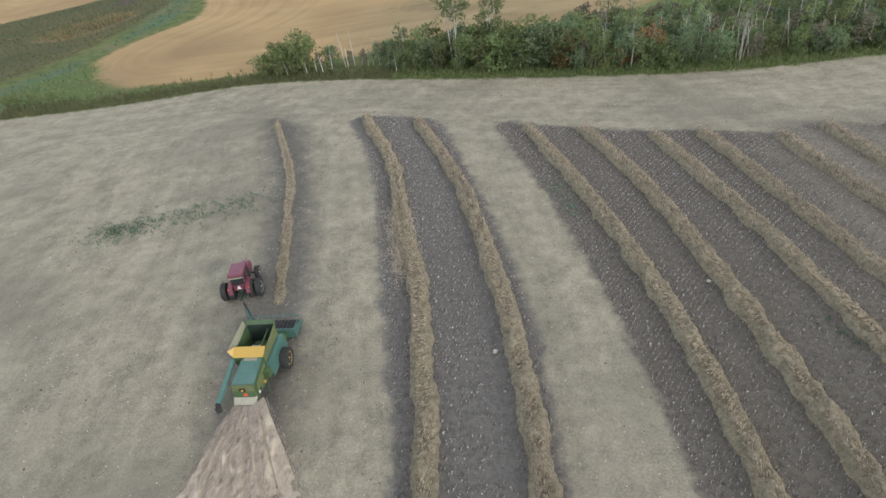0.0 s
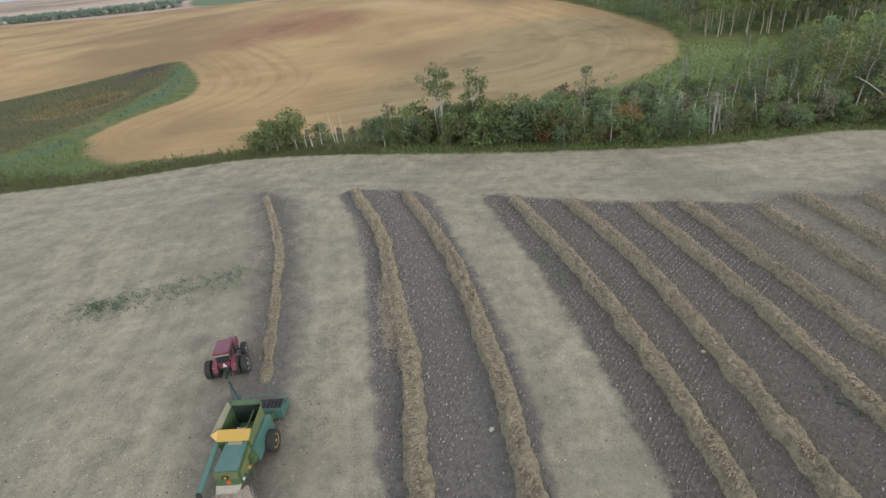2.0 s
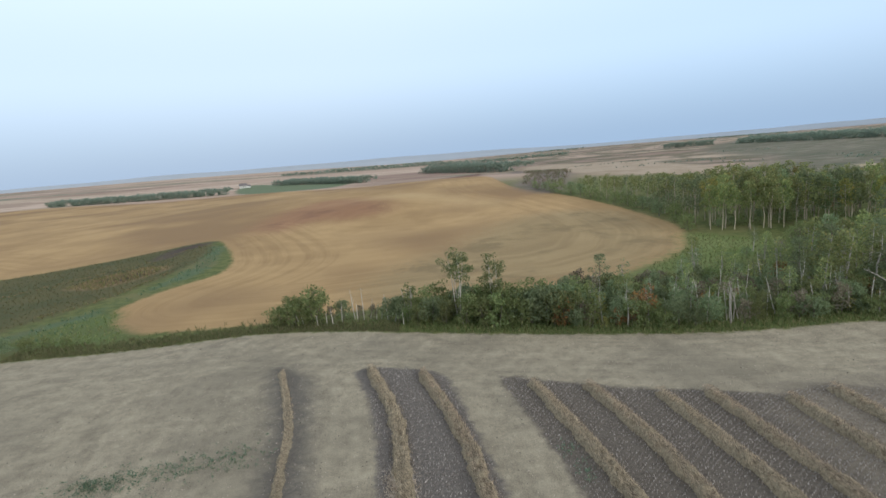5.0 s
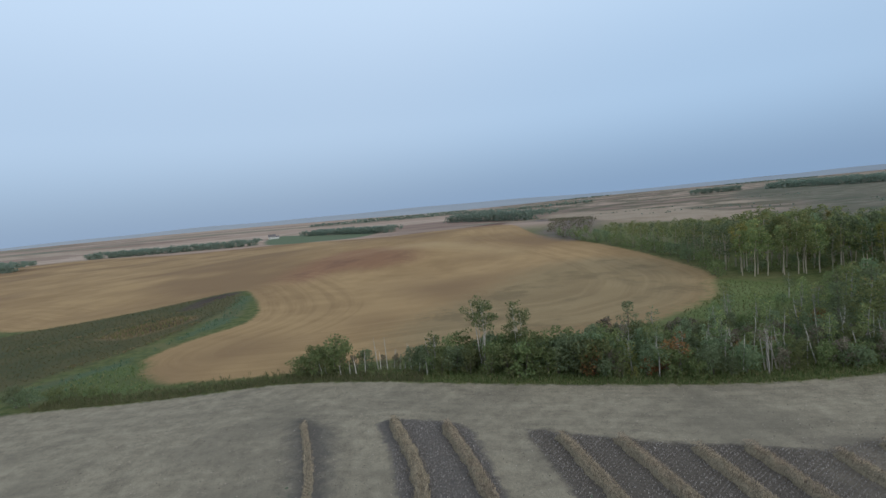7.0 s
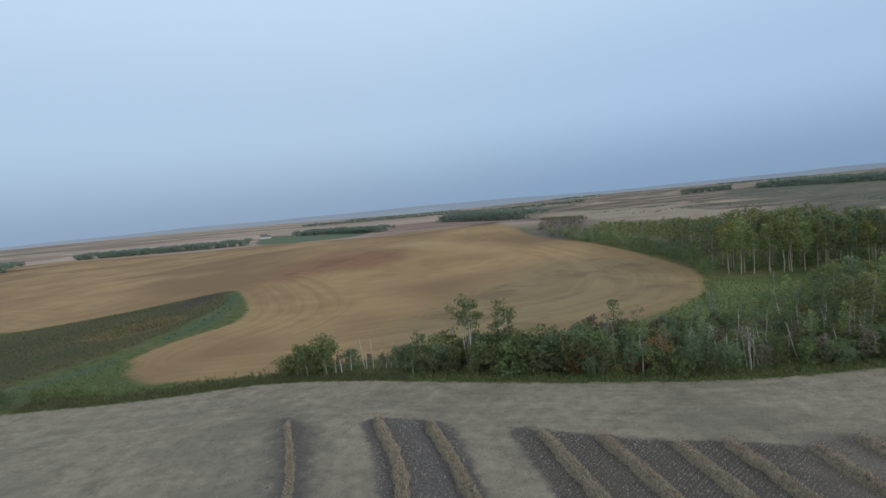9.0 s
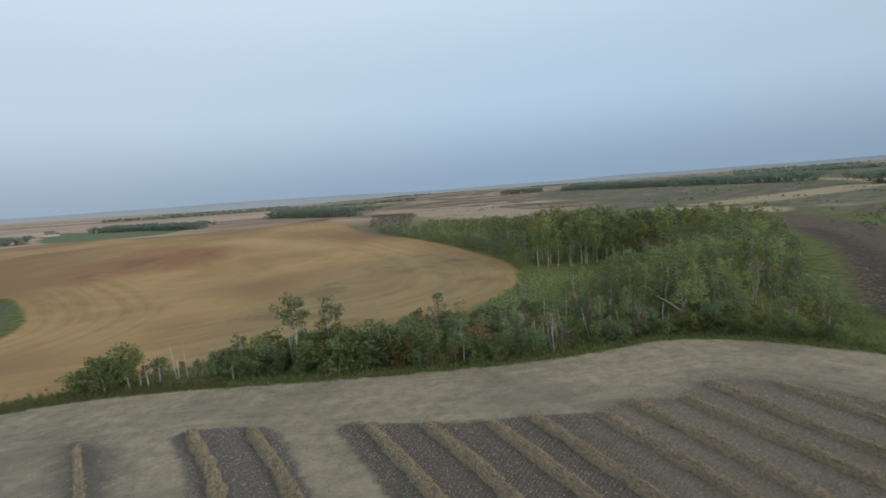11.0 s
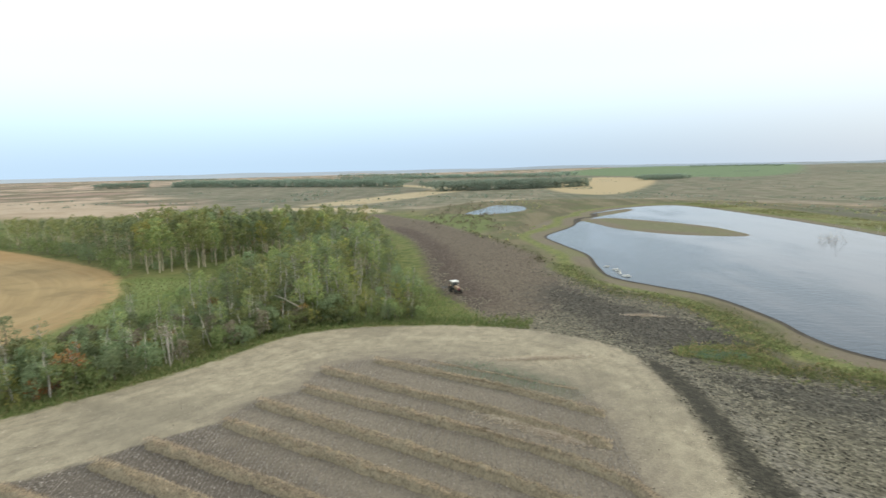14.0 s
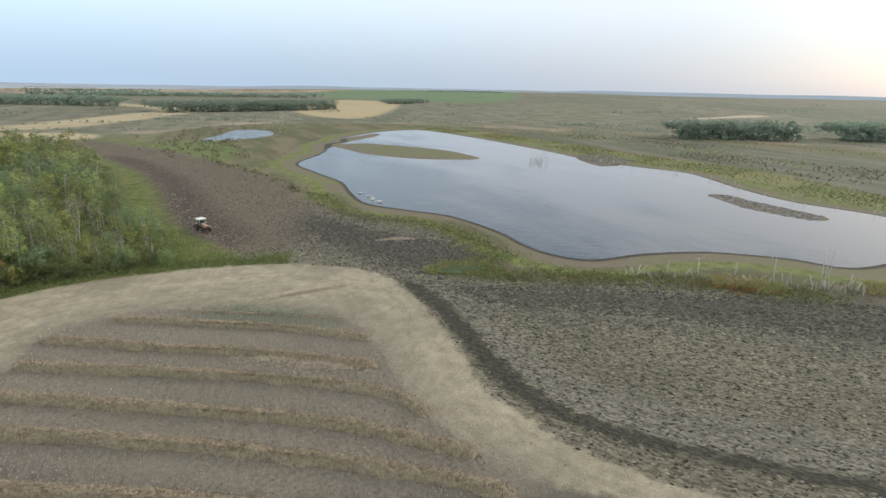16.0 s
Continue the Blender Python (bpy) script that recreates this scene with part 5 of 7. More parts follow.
    part("cross_auger", pipe([(0.14, -0.9, 2.5), (0.27, 2.0, 2.9)], 0.07), M_GREEN, tank, "green auger tube inside the tank")
    part("auger_fork", pipe([(-0.59, 0.5, 2.6), (-0.10, 0.3, 2.7), (0.18, 0.5, 2.65)], 0.06), M_RIM, tank, "pale grain-levelling auger")
    # engine and drive cover on the right
    part("drive_cover", prism([(-1.25, 1.0), (2.15, 0.95), (2.15, 2.15), (1.6, 2.32), (-1.15, 2.28), (-1.3, 2.1)], 0.9, [1.35, 1.35, 1.27, 1.14, 1.14, 1.27]), M_TEAL, c, "teal side cover with dusty flank", 0.03)
    part("fuel_tank", box(0.55, 1.35, -1.9, -1.3, 1.5, 2.2), M_GREEN, c, "green box behind the cover", 0.05)
    ladder = part("ladder", pipe([(1.15, -2.05, 1.9), (1.2, -2.35, 0.5)], 0.03), M_GREEN, c, "green access ladder")
    part("ladder_rail", pipe([(0.8, -2.05, 1.9), (0.85, -2.35, 0.5)], 0.03), M_GREEN, ladder)
    for k in range(4):
        part("rung", pipe([(0.8, -2.1 - 0.07 * k, 1.65 - 0.33 * k), (1.18, -2.1 - 0.07 * k, 1.65 - 0.33 * k)], 0.022, 6), M_STEEL, ladder)
    for k in range(3):
        part("pulley", lathe([(0.9, 0.08 + 0.06 * k), (1.0, 0.1 + 0.06 * k), (1.02, 0.05)], 18, None, (0.02, -2.9 + 0.75 * k, 1.65 - 0.12 * k)), M_YELLOW if k == 1 else M_STEEL, c)
    part("light", lathe([(0, 0.10), (0.05, 0.12), (0.09, 0.05)], 14, None, (0.92, -3.2, 1.62)), M_WHITE, c, "round pale lamp on the flank")
    # unloading auger folded back along the left
    aug = part("unloading_auger", pipe([(-1.6, 0.25, 2.75), (-1.52, -1.2, 2.72), (-1.15, -5.05, 2.62)], 0.2, 14), M_TEAL, c, "long teal unloading auger tube folded back")
    part("auger_elbow", pipe([(-1.45, 0.35, 1.6), (-1.6, 0.3, 2.4), (-1.6, 0.05, 2.75)], 0.23, 12), M_TEAL, aug)
    part("auger_spout", pipe([(-1.16, -5.0, 2.62), (-1.12, -5.22, 2.5), (-1.1, -5.3, 2.15)], [0.23, 0.24, 0.2], 12), M_RUBBER, aug, "dark rubber spout")
    # running gear
    part("axle", pipe([(-1.9, 0.6, 0.8), (1.9, 0.6, 0.8)], 0.1), M_STEEL, c)
    wheel(c, 1.62, 0.7, 0.86, 0.6, M_YELLOW, 1, rim_share=0.62)
    wheel(c, -1.72, 0.7, 0.86, 0.6, M_YELLOW, -1, rim_share=0.62)
    # feeder house and pickup header
    part("feeder_house", prism([(1.5, 0.9), (3.7, 0.3), (3.7, 0.75), (1.5, 1.9)], -0.7, 0.75), M_GREEN, c, "", 0.03)
    head = part("pickup_header", prism([(3.6, 0.22), (5.5, 0.12), (5.5, 0.17), (3.65, 0.28)], -2.95, 1.4), M_DARK, c, "wide pickup header tray")
    part("header_back", prism([(3.55, 0.22), (3.65, 0.22), (3.75, 1.05), (3.62, 1.05)], -2.95, 1.42), M_TEAL, head, "teal rear sheet of the header")
    part("header_tube", pipe([(-3.0, 3.72, 1.08), (1.45, 3.72, 1.08)], 0.055), M_TEAL, head)
    for x in (-2.98, 1.40):
        part("header_end", prism([(3.55, 0.2), (5.6, 0.1), (5.6, 0.35), (4.6, 0.9), (3.7, 1.1)], x, x + 0.05), M_TEAL, head, "", 0.01)
    part("wind_guard", pipe([(-3.0, 5.35, 1.0), (1.45, 5.45, 1.05)], 0.045), M_TEAL, head, "long teal windguard bar")
    for x in (-2.95, 1.40):
        part("guard_arm", pipe([(x, 3.75, 1.08), (x, 5.4, 1.02)], 0.04), M_TEAL, head)
    part("feed_auger", lathe([(-2.85, 0.2), (1.35, 0.2)], 16, None, (0, 3.98, 0.55)), M_STEEL, head)
    for k in range(14):
        x = -2.75 + 0.3 * k
        part("flighting", lathe([(x, 0.19), (x + 0.05, 0.31), (x + 0.07, 0.31), (x + 0.1, 0.19)], 18, None, (0, 3.98, 0.55)), M_STEEL, head)
    for k in range(7):
        x = -1.2 + 0.33 * k
        part("pickup_belt", prism([(4.35, 0.34), (5.6, 0.2), (5.66, 0.28), (5.6, 0.36), (4.35, 0.46)], x, x + 0.28), M_RUBBER, head, "", 0.01)
    # drawbar to the tractor
    bar = part("drawbar", pipe([(-1.3, 2.6, 0.75), (-2.9, 5.2, 0.85), (-4.55, 7.55, 0.62)], [0.12, 0.11, 0.08], 8), M_TEAL, c, "long teal drawbar")
    part("drive_shaft", pipe([(-1.0, 3.0, 1.1), (-4.5, 7.6, 0.8)], 0.05), M_BLACK, bar)
    part("hose", pipe([(-1.5, 2.6, 1.2), (-3.2, 5.3, 1.05), (-4.6, 7.7, 0.95)], 0.025, 6), M_BLACK, bar)
    return c


combine()


# ---- tractors ----
def red_tractor():
    t = tagged(new("tractor"), "dark red farm tractor with cab and rear dual wheels", "tractor")
    t.matrix_world = pose(-21.9, 37.9, ground_z(-22.2, 38.5), 0, 0, 7)
    for s in (-1, 1):
        wheel(t, 0.93 * s, 0, 0.86, 0.48, M_RIM, s)
        wheel(t, 1.60 * s, 0, 0.86, 0.48, M_RIM, s, "dual_wheel")
        wheel(t, 0.92 * s, 2.75, 0.62, 0.4, M_RIM, s, "front_wheel")
        part("fender", prism([(-0.95, 1.05), (-0.75, 1.55), (-0.2, 1.85), (0.5, 1.85), (0.5, 1.78), (-0.15, 1.77), (-0.68, 1.5), (-0.88, 1.05)], 0.60 * s, 1.0 * s), M_RED, t, "", 0.01)
    part("rear_axle", pipe([(-1.7, 0, 0.86), (1.7, 0, 0.86)], 0.13), M_DARK, t)
    part("front_axle", pipe([(-0.9, 2.75, 0.62), (0.9, 2.75, 0.62)], 0.09), M_DARK, t)
    part("chassis", prism([(-0.45, 0.65), (3.2, 0.6), (3.2, 1.0), (0.6, 1.15), (-0.45, 1.3)], -0.3, 0.3), M_DARK, t, "", 0.03)
    part("hood", prism([(1.5, 1.05), (3.45, 0.95), (3.55, 1.5), (3.4, 1.78), (1.5, 1.95)], [-0.46, -0.38, -0.36, -0.34, -0.44], [0.46, 0.38, 0.36, 0.34, 0.44]), M_RED, t, "long dark red engine hood", 0.05)
    part("grille", box(-0.3, 0.3, 3.46, 3.6, 0.95, 1.5), M_BLACK, t, "", 0.02)
    part("exhaust_pipe", pipe([(0.36, 1.75, 1.85), (0.36, 1.75, 2.75)], 0.045), M_STEEL, t)
    cab = part("cab", prism([(-0.35, 1.2), (1.5, 1.15), (1.62, 1.9), (1.45, 2.66), (-0.22, 2.66), (-0.42, 1.9)], -0.62, 0.62), M_GLASS, t, "cab with dark tinted glass", 0.03)
    for x in (-0.65, 0.59):
        for (a, b), (d, e) in (((-0.40, 1.9), (-0.2, 2.68)), ((1.6, 1.9), (1.42, 2.68)), ((0.62, 1.15), (0.62, 2.68))):
            part("pillar", pipe([(x + 0.03, a, b), (x + 0.03, d, e)], 0.05, 6), M_RED, cab)
    part("roof", prism([(-0.48, 2.64), (1.62, 2.64), (1.68, 2.74), (1.5, 2.88), (-0.35, 2.88), (-0.52, 2.76)], -0.72, 0.72), M_RED, cab, "flat faded maroon cab roof", 0.05)
    part("rear_lamp_bar", box(-0.62, 0.62, -0.47, -0.40, 2.48, 2.58), M_CREAM, cab, "pale lamp bar")
    part("rear_wall", box(-0.55, 0.55, -0.5, -0.36, 1.15, 1.75), M_RED, t, "", 0.02)
    part("slow_sign", sheet([(-0.2, -0.56, 1.35), (0.2, -0.56, 1.35), (0.04, -0.54, 1.72), (-0.04, -0.54, 1.72)], 0.02), M_WHITE, t, "pale slow-vehicle triangle")
    part("hitch", prism([(-1.25, 0.5), (-0.3, 0.5), (-0.3, 0.8), (-1.25, 0.58)], -0.1, 0.1), M_DARK, t)
    for s in (-1, 1):
        part("lift_arm", pipe([(0.35 * s, -0.3, 0.8), (0.42 * s, -1.1, 0.6)], 0.05, 6), M_DARK, t)
        part("tail_lamp", box(0.95 * s - 0.08, 0.95 * s + 0.08, -0.8, -0.72, 1.5, 1.6), M_ORANGE, t)
    return t


red_tractor()


def old_tractor():
    t = tagged(new("tractor"), "small old cream tractor with a white canopy working the tilled soil", "tractor")
    t.matrix_world = pose(112.6, 75.4, ground_z(112.6, 75.4), 0, 0, 148)
    for s in (-1, 1):
        wheel(t, 1.0 * s, 0, 0.85, 0.45, M_TAN_PAINT, s)
        wheel(t, 0.8 * s, 2.7, 0.5, 0.3, M_TAN_PAINT, s, "front_wheel")
        part("fender", prism([(-0.9, 1.0), (-0.6, 1.6), (0, 1.85), (0.55, 1.75), (0.5, 1.65), (0, 1.74), (-0.55, 1.5), (-0.8, 1.0)], 0.72 * s, 1.22 * s), M_TAN_PAINT, t, "", 0.01)
    part("axle", pipe([(-0.95, 0, 0.85), (0.95, 0, 0.85)], 0.12), M_DARK, t)
    part("front_axle", pipe([(-0.8, 2.7, 0.5), (0.8, 2.7, 0.5)], 0.08), M_DARK, t)
    part("chassis", prism([(-0.4, 0.6), (3.0, 0.6), (3.0, 1.0), (-0.4, 1.25)], -0.28, 0.28), M_DARK, t, "", 0.03)
    part("hood", prism([(1.0, 1.1), (3.2, 1.0), (3.25, 1.55), (3.1, 1.72), (1.0, 1.85)], -0.38, 0.38), M_TAN_PAINT, t, "faded cream engine hood", 0.05)
    part("grille", box(-0.3, 0.3, 3.2, 3.28, 0.95, 1.5), M_RED, t, "rust-red grille", 0.02)
    cab = part("cab", prism([(-0.5, 1.2), (0.95, 1.2), (0.95, 2.0), (0.85, 2.7), (-0.4, 2.7)], -0.62, 0.62), M_GLASS, t, "shaded cab", 0.03)
    for x in (-0.66, 0.60):
        for y in (-0.42, 0.9):
            part("post", box(x, x + 0.07, y - 0.04, y + 0.04, 1.2, 2.72), M_WHITE, cab)
    part("canopy", prism([(-0.8, 2.7), (1.25, 2.7), (1.3, 2.8), (1.1, 2.92), (-0.65, 2.92), (-0.85, 2.8)], -0.95, 0.95), M_WHITE, cab, "white canopy roof", 0.05)
    cult = tagged(new("cultivator"), "dark steel cultivator drawn behind the old tractor", "cultivator")
    cult.matrix_world = t.matrix_world @ pose(0, -2.6, 0)
    part("frame", box(-2.2, 2.2, -0.1, 0.05, 0.55, 0.68), M_STEEL, cult)
    part("frame", box(-2.2, 2.2, -1.3, -1.15, 0.55, 0.68), M_STEEL, cult)
    for x in (-1.6, 0, 1.6):
        part("brace", box(x - 0.06, x + 0.06, -1.25, 0.0, 0.56, 0.67), M_STEEL, cult)
    part("drawbar", pipe([(0, 0, 0.6), (0, 1.9, 0.6)], 0.06), M_STEEL, cult)
    for k in range(10):
        x, y = -2.0 + 0.44 * k, (0 if k % 2 else -1.2)
        part("shank", pipe([(x, y, 0.6), (x, y - 0.3, 0.45), (x, y - 0.2, 0.1), (x, y, -0.04)], 0.035, 6), M_STEEL, cult)
    return t


old_tractor()

# ---- straw stream behind the combine ----
M_CHOPPED = simple("chopped_straw", (0.40, 0.325, 0.238), (0.58, 0.485, 0.368), 1.6, 0.95, relief=0.04)
JETS = np.array([-1.0, -0.72, -0.5, -0.18, 0.05, 0.38, 0.62, 0.97])


def stream_place(fan, d):
    x = -17.0 + fan * (0.75 + d * 0.42) + 0.10 * d
    y = 23.9 - d + 0.8 * fan ** 2
    return x, y


def stream_rise(fan, d):
    """How high the straw flies: each jet a ridge, all sinking towards the ground."""
    ridge = np.exp(-(np.min(np.abs(np.asarray(fan)[..., None] - JETS), axis=-1) / 0.09) ** 2)
    return np.maximum(0.05, 1.30 + 0.45 * d * np.exp(-d / 1.3) - 0.014 * d ** 2 - 0.06 * d - (1 - ridge) * (0.04 + 0.030 * d) - 0.25 * np.abs(fan) ** 3)


def straw_stream():
    thing = tagged(new("straw_stream"), "fan of pale chopped straw thrown out behind the combine", "straw")
    thing.location = (-17, 20, 0)
    F, D = np.meshgrid(np.linspace(-1.1, 1.1, 61), np.linspace(0, 7.6, 40))
    X, Y = stream_place(F, D)
    Z = stream_rise(F, D) + height(X, Y)
    for i in range(Z.shape[0]):
        for j in range(Z.shape[1]):
            b = 0.30 * blob_noise((X[i, j], Y[i, j], 0), 0.8, 5) + 0.16 * blob_noise((X[i, j], Y[i, j], 4), 0.3, 6)
            Z[i, j] += b * min(1, D[i, j] / 2)
            Y[i, j] += 1.6 * blob_noise((F[i, j] * 3, 2, 1), 0.7, 8) * D[i, j] / 7.6
    top = np.stack([X + 17, Y - 20, Z], -1).reshape(-1, 3)
    low = top - np.array([0, 0, 0.25])
    n, w = len(top), 61
    faces = []
    for i in range(39):
        for j in range(60):
            a = i * w + j
            faces.append((a, a + w, a + w + 1, a + 1))
            faces.append((n + a, n + a + 1, n + a + w + 1, n + a + w))
        faces += [(i * w, n + i * w, n + (i + 1) * w, (i + 1) * w), (i * w + 60, (i + 1) * w + 60, n + (i + 1) * w + 60, n + i * w + 60)]
    link_mesh("stream_body", np.concatenate([top, low]).tolist(), faces, M_CHOPPED, thing)
    r = np.random.RandomState(31)
    m = 12000
    d = r.beta(1.0, 1.1, m) * 8.2
    fan = np.clip(JETS[r.randint(0, 8, m)] + r.normal(0, 0.13, m), -1.25, 1.25)
    x, y = stream_place(fan, d)
    z = stream_rise(fan, d) + height(x, y) + r.normal(0.02, 0.07, m)
    strands("loose_straw", np.c_[x + 17, y - 20, z], 0.42, 0.022, M_CHAFF, thing, 0.15, 32, -np.pi / 2 + fan * 0.32, 0.25)


straw_stream()

# ---- loose straw where the windrows were trodden apart ----
def straw_heap(cx, cy, along, across, turn, seed, label):
    r = np.random.RandomState(seed)
    n = 1300
    u, v = r.normal(0, along / 2.4, n), r.normal(0, across / 2.4, n)
    x, y = cx + u * math.cos(turn) - v * math.sin(turn), cy + u * math.sin(turn) + v * math.cos(turn)
    z = height(x, y) + 0.3 * np.exp(-(u / along) ** 2 * 3 - (v / across) ** 2 * 3) * r.uniform(0, 1.3, n)
    ob = strands("straw_heap", np.c_[x, y, z], 0.6, 0.06, M_SPILT, None, 0.45, seed)
    return tagged(ob, label, "straw heap", kind="stuff")


straw_heap(-7.6, 47.5, 4.5, 1.6, radians(100), 41, "scattered bright straw pulled out of a windrow")
straw_heap(-7.0, 42.0, 5.0, 1.5, radians(98), 42, "scattered bright straw pulled out of a windrow")
straw_heap(58.3, 29.0, 7.0, 2.0, radians(92), 43, "scattered bright straw beside a broken windrow")
straw_heap(58.0, 23.0, 5.0, 1.6, radians(92), 44, "scattered bright straw beside a broken windrow")
straw_heap(115, 28.5, 4.5, 0.7, radians(-69), 46, "thin line of pale trash dragged over dark tilled soil")
straw_heap(81, 35.6, 8.5, 0.9, radians(-52), 45, "thin line of spilled straw on pale stubble")


def pale_stone(x, y, s, seed):
    r = np.random.RandomState(seed)
    bm = bmesh.new()
    bmesh.ops.create_icosphere(bm, subdivisions=2, radius=s)
    for v in bm.verts:
        v.co *= 1 + 0.35 * blob_noise(v.co, s * 0.9, seed)
        v.co.z *= 0.6
    me = bpy.data.meshes.new("stone")
    bm.to_mesh(me)
    bm.free()
    me.materials.append(M_CREAM)
    ob = new("stone", me)
    ob.location = (x, y, ground_z(x, y) + s * 0.25)
    return tagged(ob, "pale field stone lying on the stubble", "stone", "field stones")


pale_stone(1.2, 28.4, 0.22, 1)
pale_stone(19.9, 34.6, 0.2, 2)

# ---- standing stubble ----
def stalks():
    r = np.random.RandomState(51)
    # drilled rows run slantwise across the swaths and bend as the drill went round
    bx = np.arange(-14, 75, 0.5)
    turn = radians(52) - radians(18) * np.clip((bx - 13) / 27, -0.6, 1.3)
    rise = np.r_[0, np.cumsum(np.tan(turn)[:-1] * 0.5)]
    u, w = np.meshgrid(np.arange(-14, 75, 0.105), np.arange(-110, 90, 0.60))
    u = u + r.uniform(-0.25, 0.25, u.shape)
    w = w + r.normal(0, 0.10, (w.shape[0], 1))
    x = u.ravel()
    y = (np.interp(u, bx, rise) + w + r.normal(0, 0.09, w.shape) + 0.22 * wave(u, w, 2.2, 8)).ravel()
    lie = np.interp(x, bx, turn)
    k = (y > 2) & (y < 79)
    x, y, lie = x[k], y[k], lie[k]
    keep = np.zeros(x.shape, bool)
    for k in ("swath_east", "swath_mid"):
        keep |= inside_distance(x, y, OUTLINES[k]) > 0.2
    keep &= r.uniform(0, 1, len(x)) < 0.72 + 0.55 * wave(x, y, 3.6, 9) + 0.25 * wave(x, y, 0.9, 10)
    keep &= (x > 5) | (r.uniform(0, 1, len(x)) < 0.85)
    x, y, lie = x[keep], y[keep], lie[keep]
    n = len(x)
    h = r.uniform(0.10, 0.24, n)
    w = r.uniform(0.022, 0.046, n)
    lx, ly = r.normal(0, 0.05, n), r.normal(0, 0.05, n)
    z = height(x, y) - 0.03
    a = lie + r.normal(0, 0.2, n)
    ca, sa = np.cos(a) * w * 4.2, np.sin(a) * w * 4.2
    cb, sb = np.cos(a) * w * 0.7, np.sin(a) * w * 0.7
    base = np.stack([x, y, z], -1)
    p0 = base + np.stack([ca, sa, 0 * w], -1)
    p1 = base + np.stack([-0.6 * ca - sb, -0.6 * sa + cb, 0 * w], -1)
    p2 = base + np.stack([-0.6 * ca + sb, -0.6 * sa - cb, 0 * w], -1)
    v = np.stack([p0, p1, p2, base + np.stack([lx, ly, h], -1)], 1).reshape(-1, 3)
    b = np.arange(n)[:, None] * 4
    f = np.concatenate([b + [0, 1, 3], b + [1, 2, 3], b + [2, 0, 3]], 1).reshape(-1, 3)
    ob = link_mesh("stubble", v.tolist(), f.tolist(), M_STUBBLE, None, False)
    return tagged(ob, "rows of short pale cut stalks on dark soil", "stubble", kind="stuff")


stalks()


# ---- chaff bits and dark specks on the pale stubble ----
SHARP_EDGED = ("harvested", "dark_track", "swath_east", "swath_mid")


def litter(name, outline, count, size, material, seed, label, category, edge=0.3, turn=None, flat=0.8, skip=()):
    r = np.random.RandomState(seed)
    o = OUTLINES[outline] if isinstance(outline, str) else np.array(outline, float)
    lo, hi = np.maximum(o.min(0), (-60, -25 if name in ("chaff_bits", "soil_specks") else -90)), np.minimum(o.max(0), (320, 120) if name == "mud_lumps" else (240, 215) if count == 9000 else (150, 120))
    x, y = r.uniform(lo[0], hi[0], count * 2), r.uniform(lo[1], hi[1], count * 2)
    k = inside_distance(x, y, o) > edge
    for z in skip:
        k &= inside_distance(x, y, OUTLINES[z]) + (1.2 if z in SHARP_EDGED else 5.0) * wave(x, y, 1.5, 33) < (0 if z in SHARP_EDGED else 4)
    x, y = x[k][:count], y[k][:count]
    n = len(x)
    s = size * r.uniform(0.4, 1.5, n) ** 1.3
    z = height(x, y)
    a = r.uniform(0, 6.28, n) if turn is None else turn + r.normal(0, 0.35, n)
    long = 1.0 if turn is None else 2.2
    ring = []
    for i in range(4):
        k = s * r.uniform(0.6, 1.2, n) * (long if i % 2 == 0 else 1.0)
        ring.append(np.stack([x + np.cos(a + i * 1.57) * k, y + np.sin(a + i * 1.57) * k, z - 0.03], -1))
    top = np.stack([x + r.normal(0, 0.25, n) * s, y + r.normal(0, 0.25, n) * s, z + s * flat * r.uniform(0.6, 1.4, n)], -1)
    v = np.stack(ring + [top], 1).reshape(-1, 3)
    b = np.arange(n)[:, None] * 5
    f = np.concatenate([b + [0, 1, 4], b + [1, 2, 4], b + [2, 3, 4], b + [3, 0, 4]], 1).reshape(-1, 3)
    return tagged(link_mesh(name, v.tolist(), f.tolist(), material, None, False), label, category, kind="stuff")


litter("soil_clods", "plough", 105000, 0.115, M_CLOD, 61, "rough tilled clods and stubble trash on dark soil", "soil", 0.2, radians(78), 0.7, ("damp_soil", "bare_soil", "dark_track", "tilled_red", "harvested"))
litter("soil_clods", "tilled_red", 9000, 0.20, M_BROWN_CLOD, 68, "coarse brown tilled clods behind the cultivator", "soil", 0.5, radians(45), 0.5)
for zone in ("damp_soil", "bare_soil"):
    litter("soil_clods", zone, 7000, 0.13, M_DARK_CLOD, 67, "dark damp clods of bare tilled soil", "soil", 3.0, radians(70), 0.7)
litter("soil_clods", "dark_track", 5000, 0.10, M_DARK_CLOD, 62, "wet black clods along a fresh furrow", "soil", 0.1)
litter("mud_lumps", SPITS[0], 1500, 0.26, M_MUD_CLOD, 65, "ragged grey mud lumps and roots on a low bar", "mud", -0.6, radians(40), 0.5)
litter("mud_lumps", SPITS[1], 1200, 0.32, M_MUD_CLOD, 66, "ragged grey mud lumps and roots on a low bar", "mud", -0.6, radians(40), 0.5)
litter("chaff_bits", "harvested", 10000, 0.06, M_CHAFF, 63, "bits of pale chaff on the stubble", "straw", skip=("swath_east", "swath_mid"))
litter("soil_specks", "harvested", 6000, 0.07, M_DARK_CLOD, 64, "dark crumbs of soil on pale stubble", "soil")


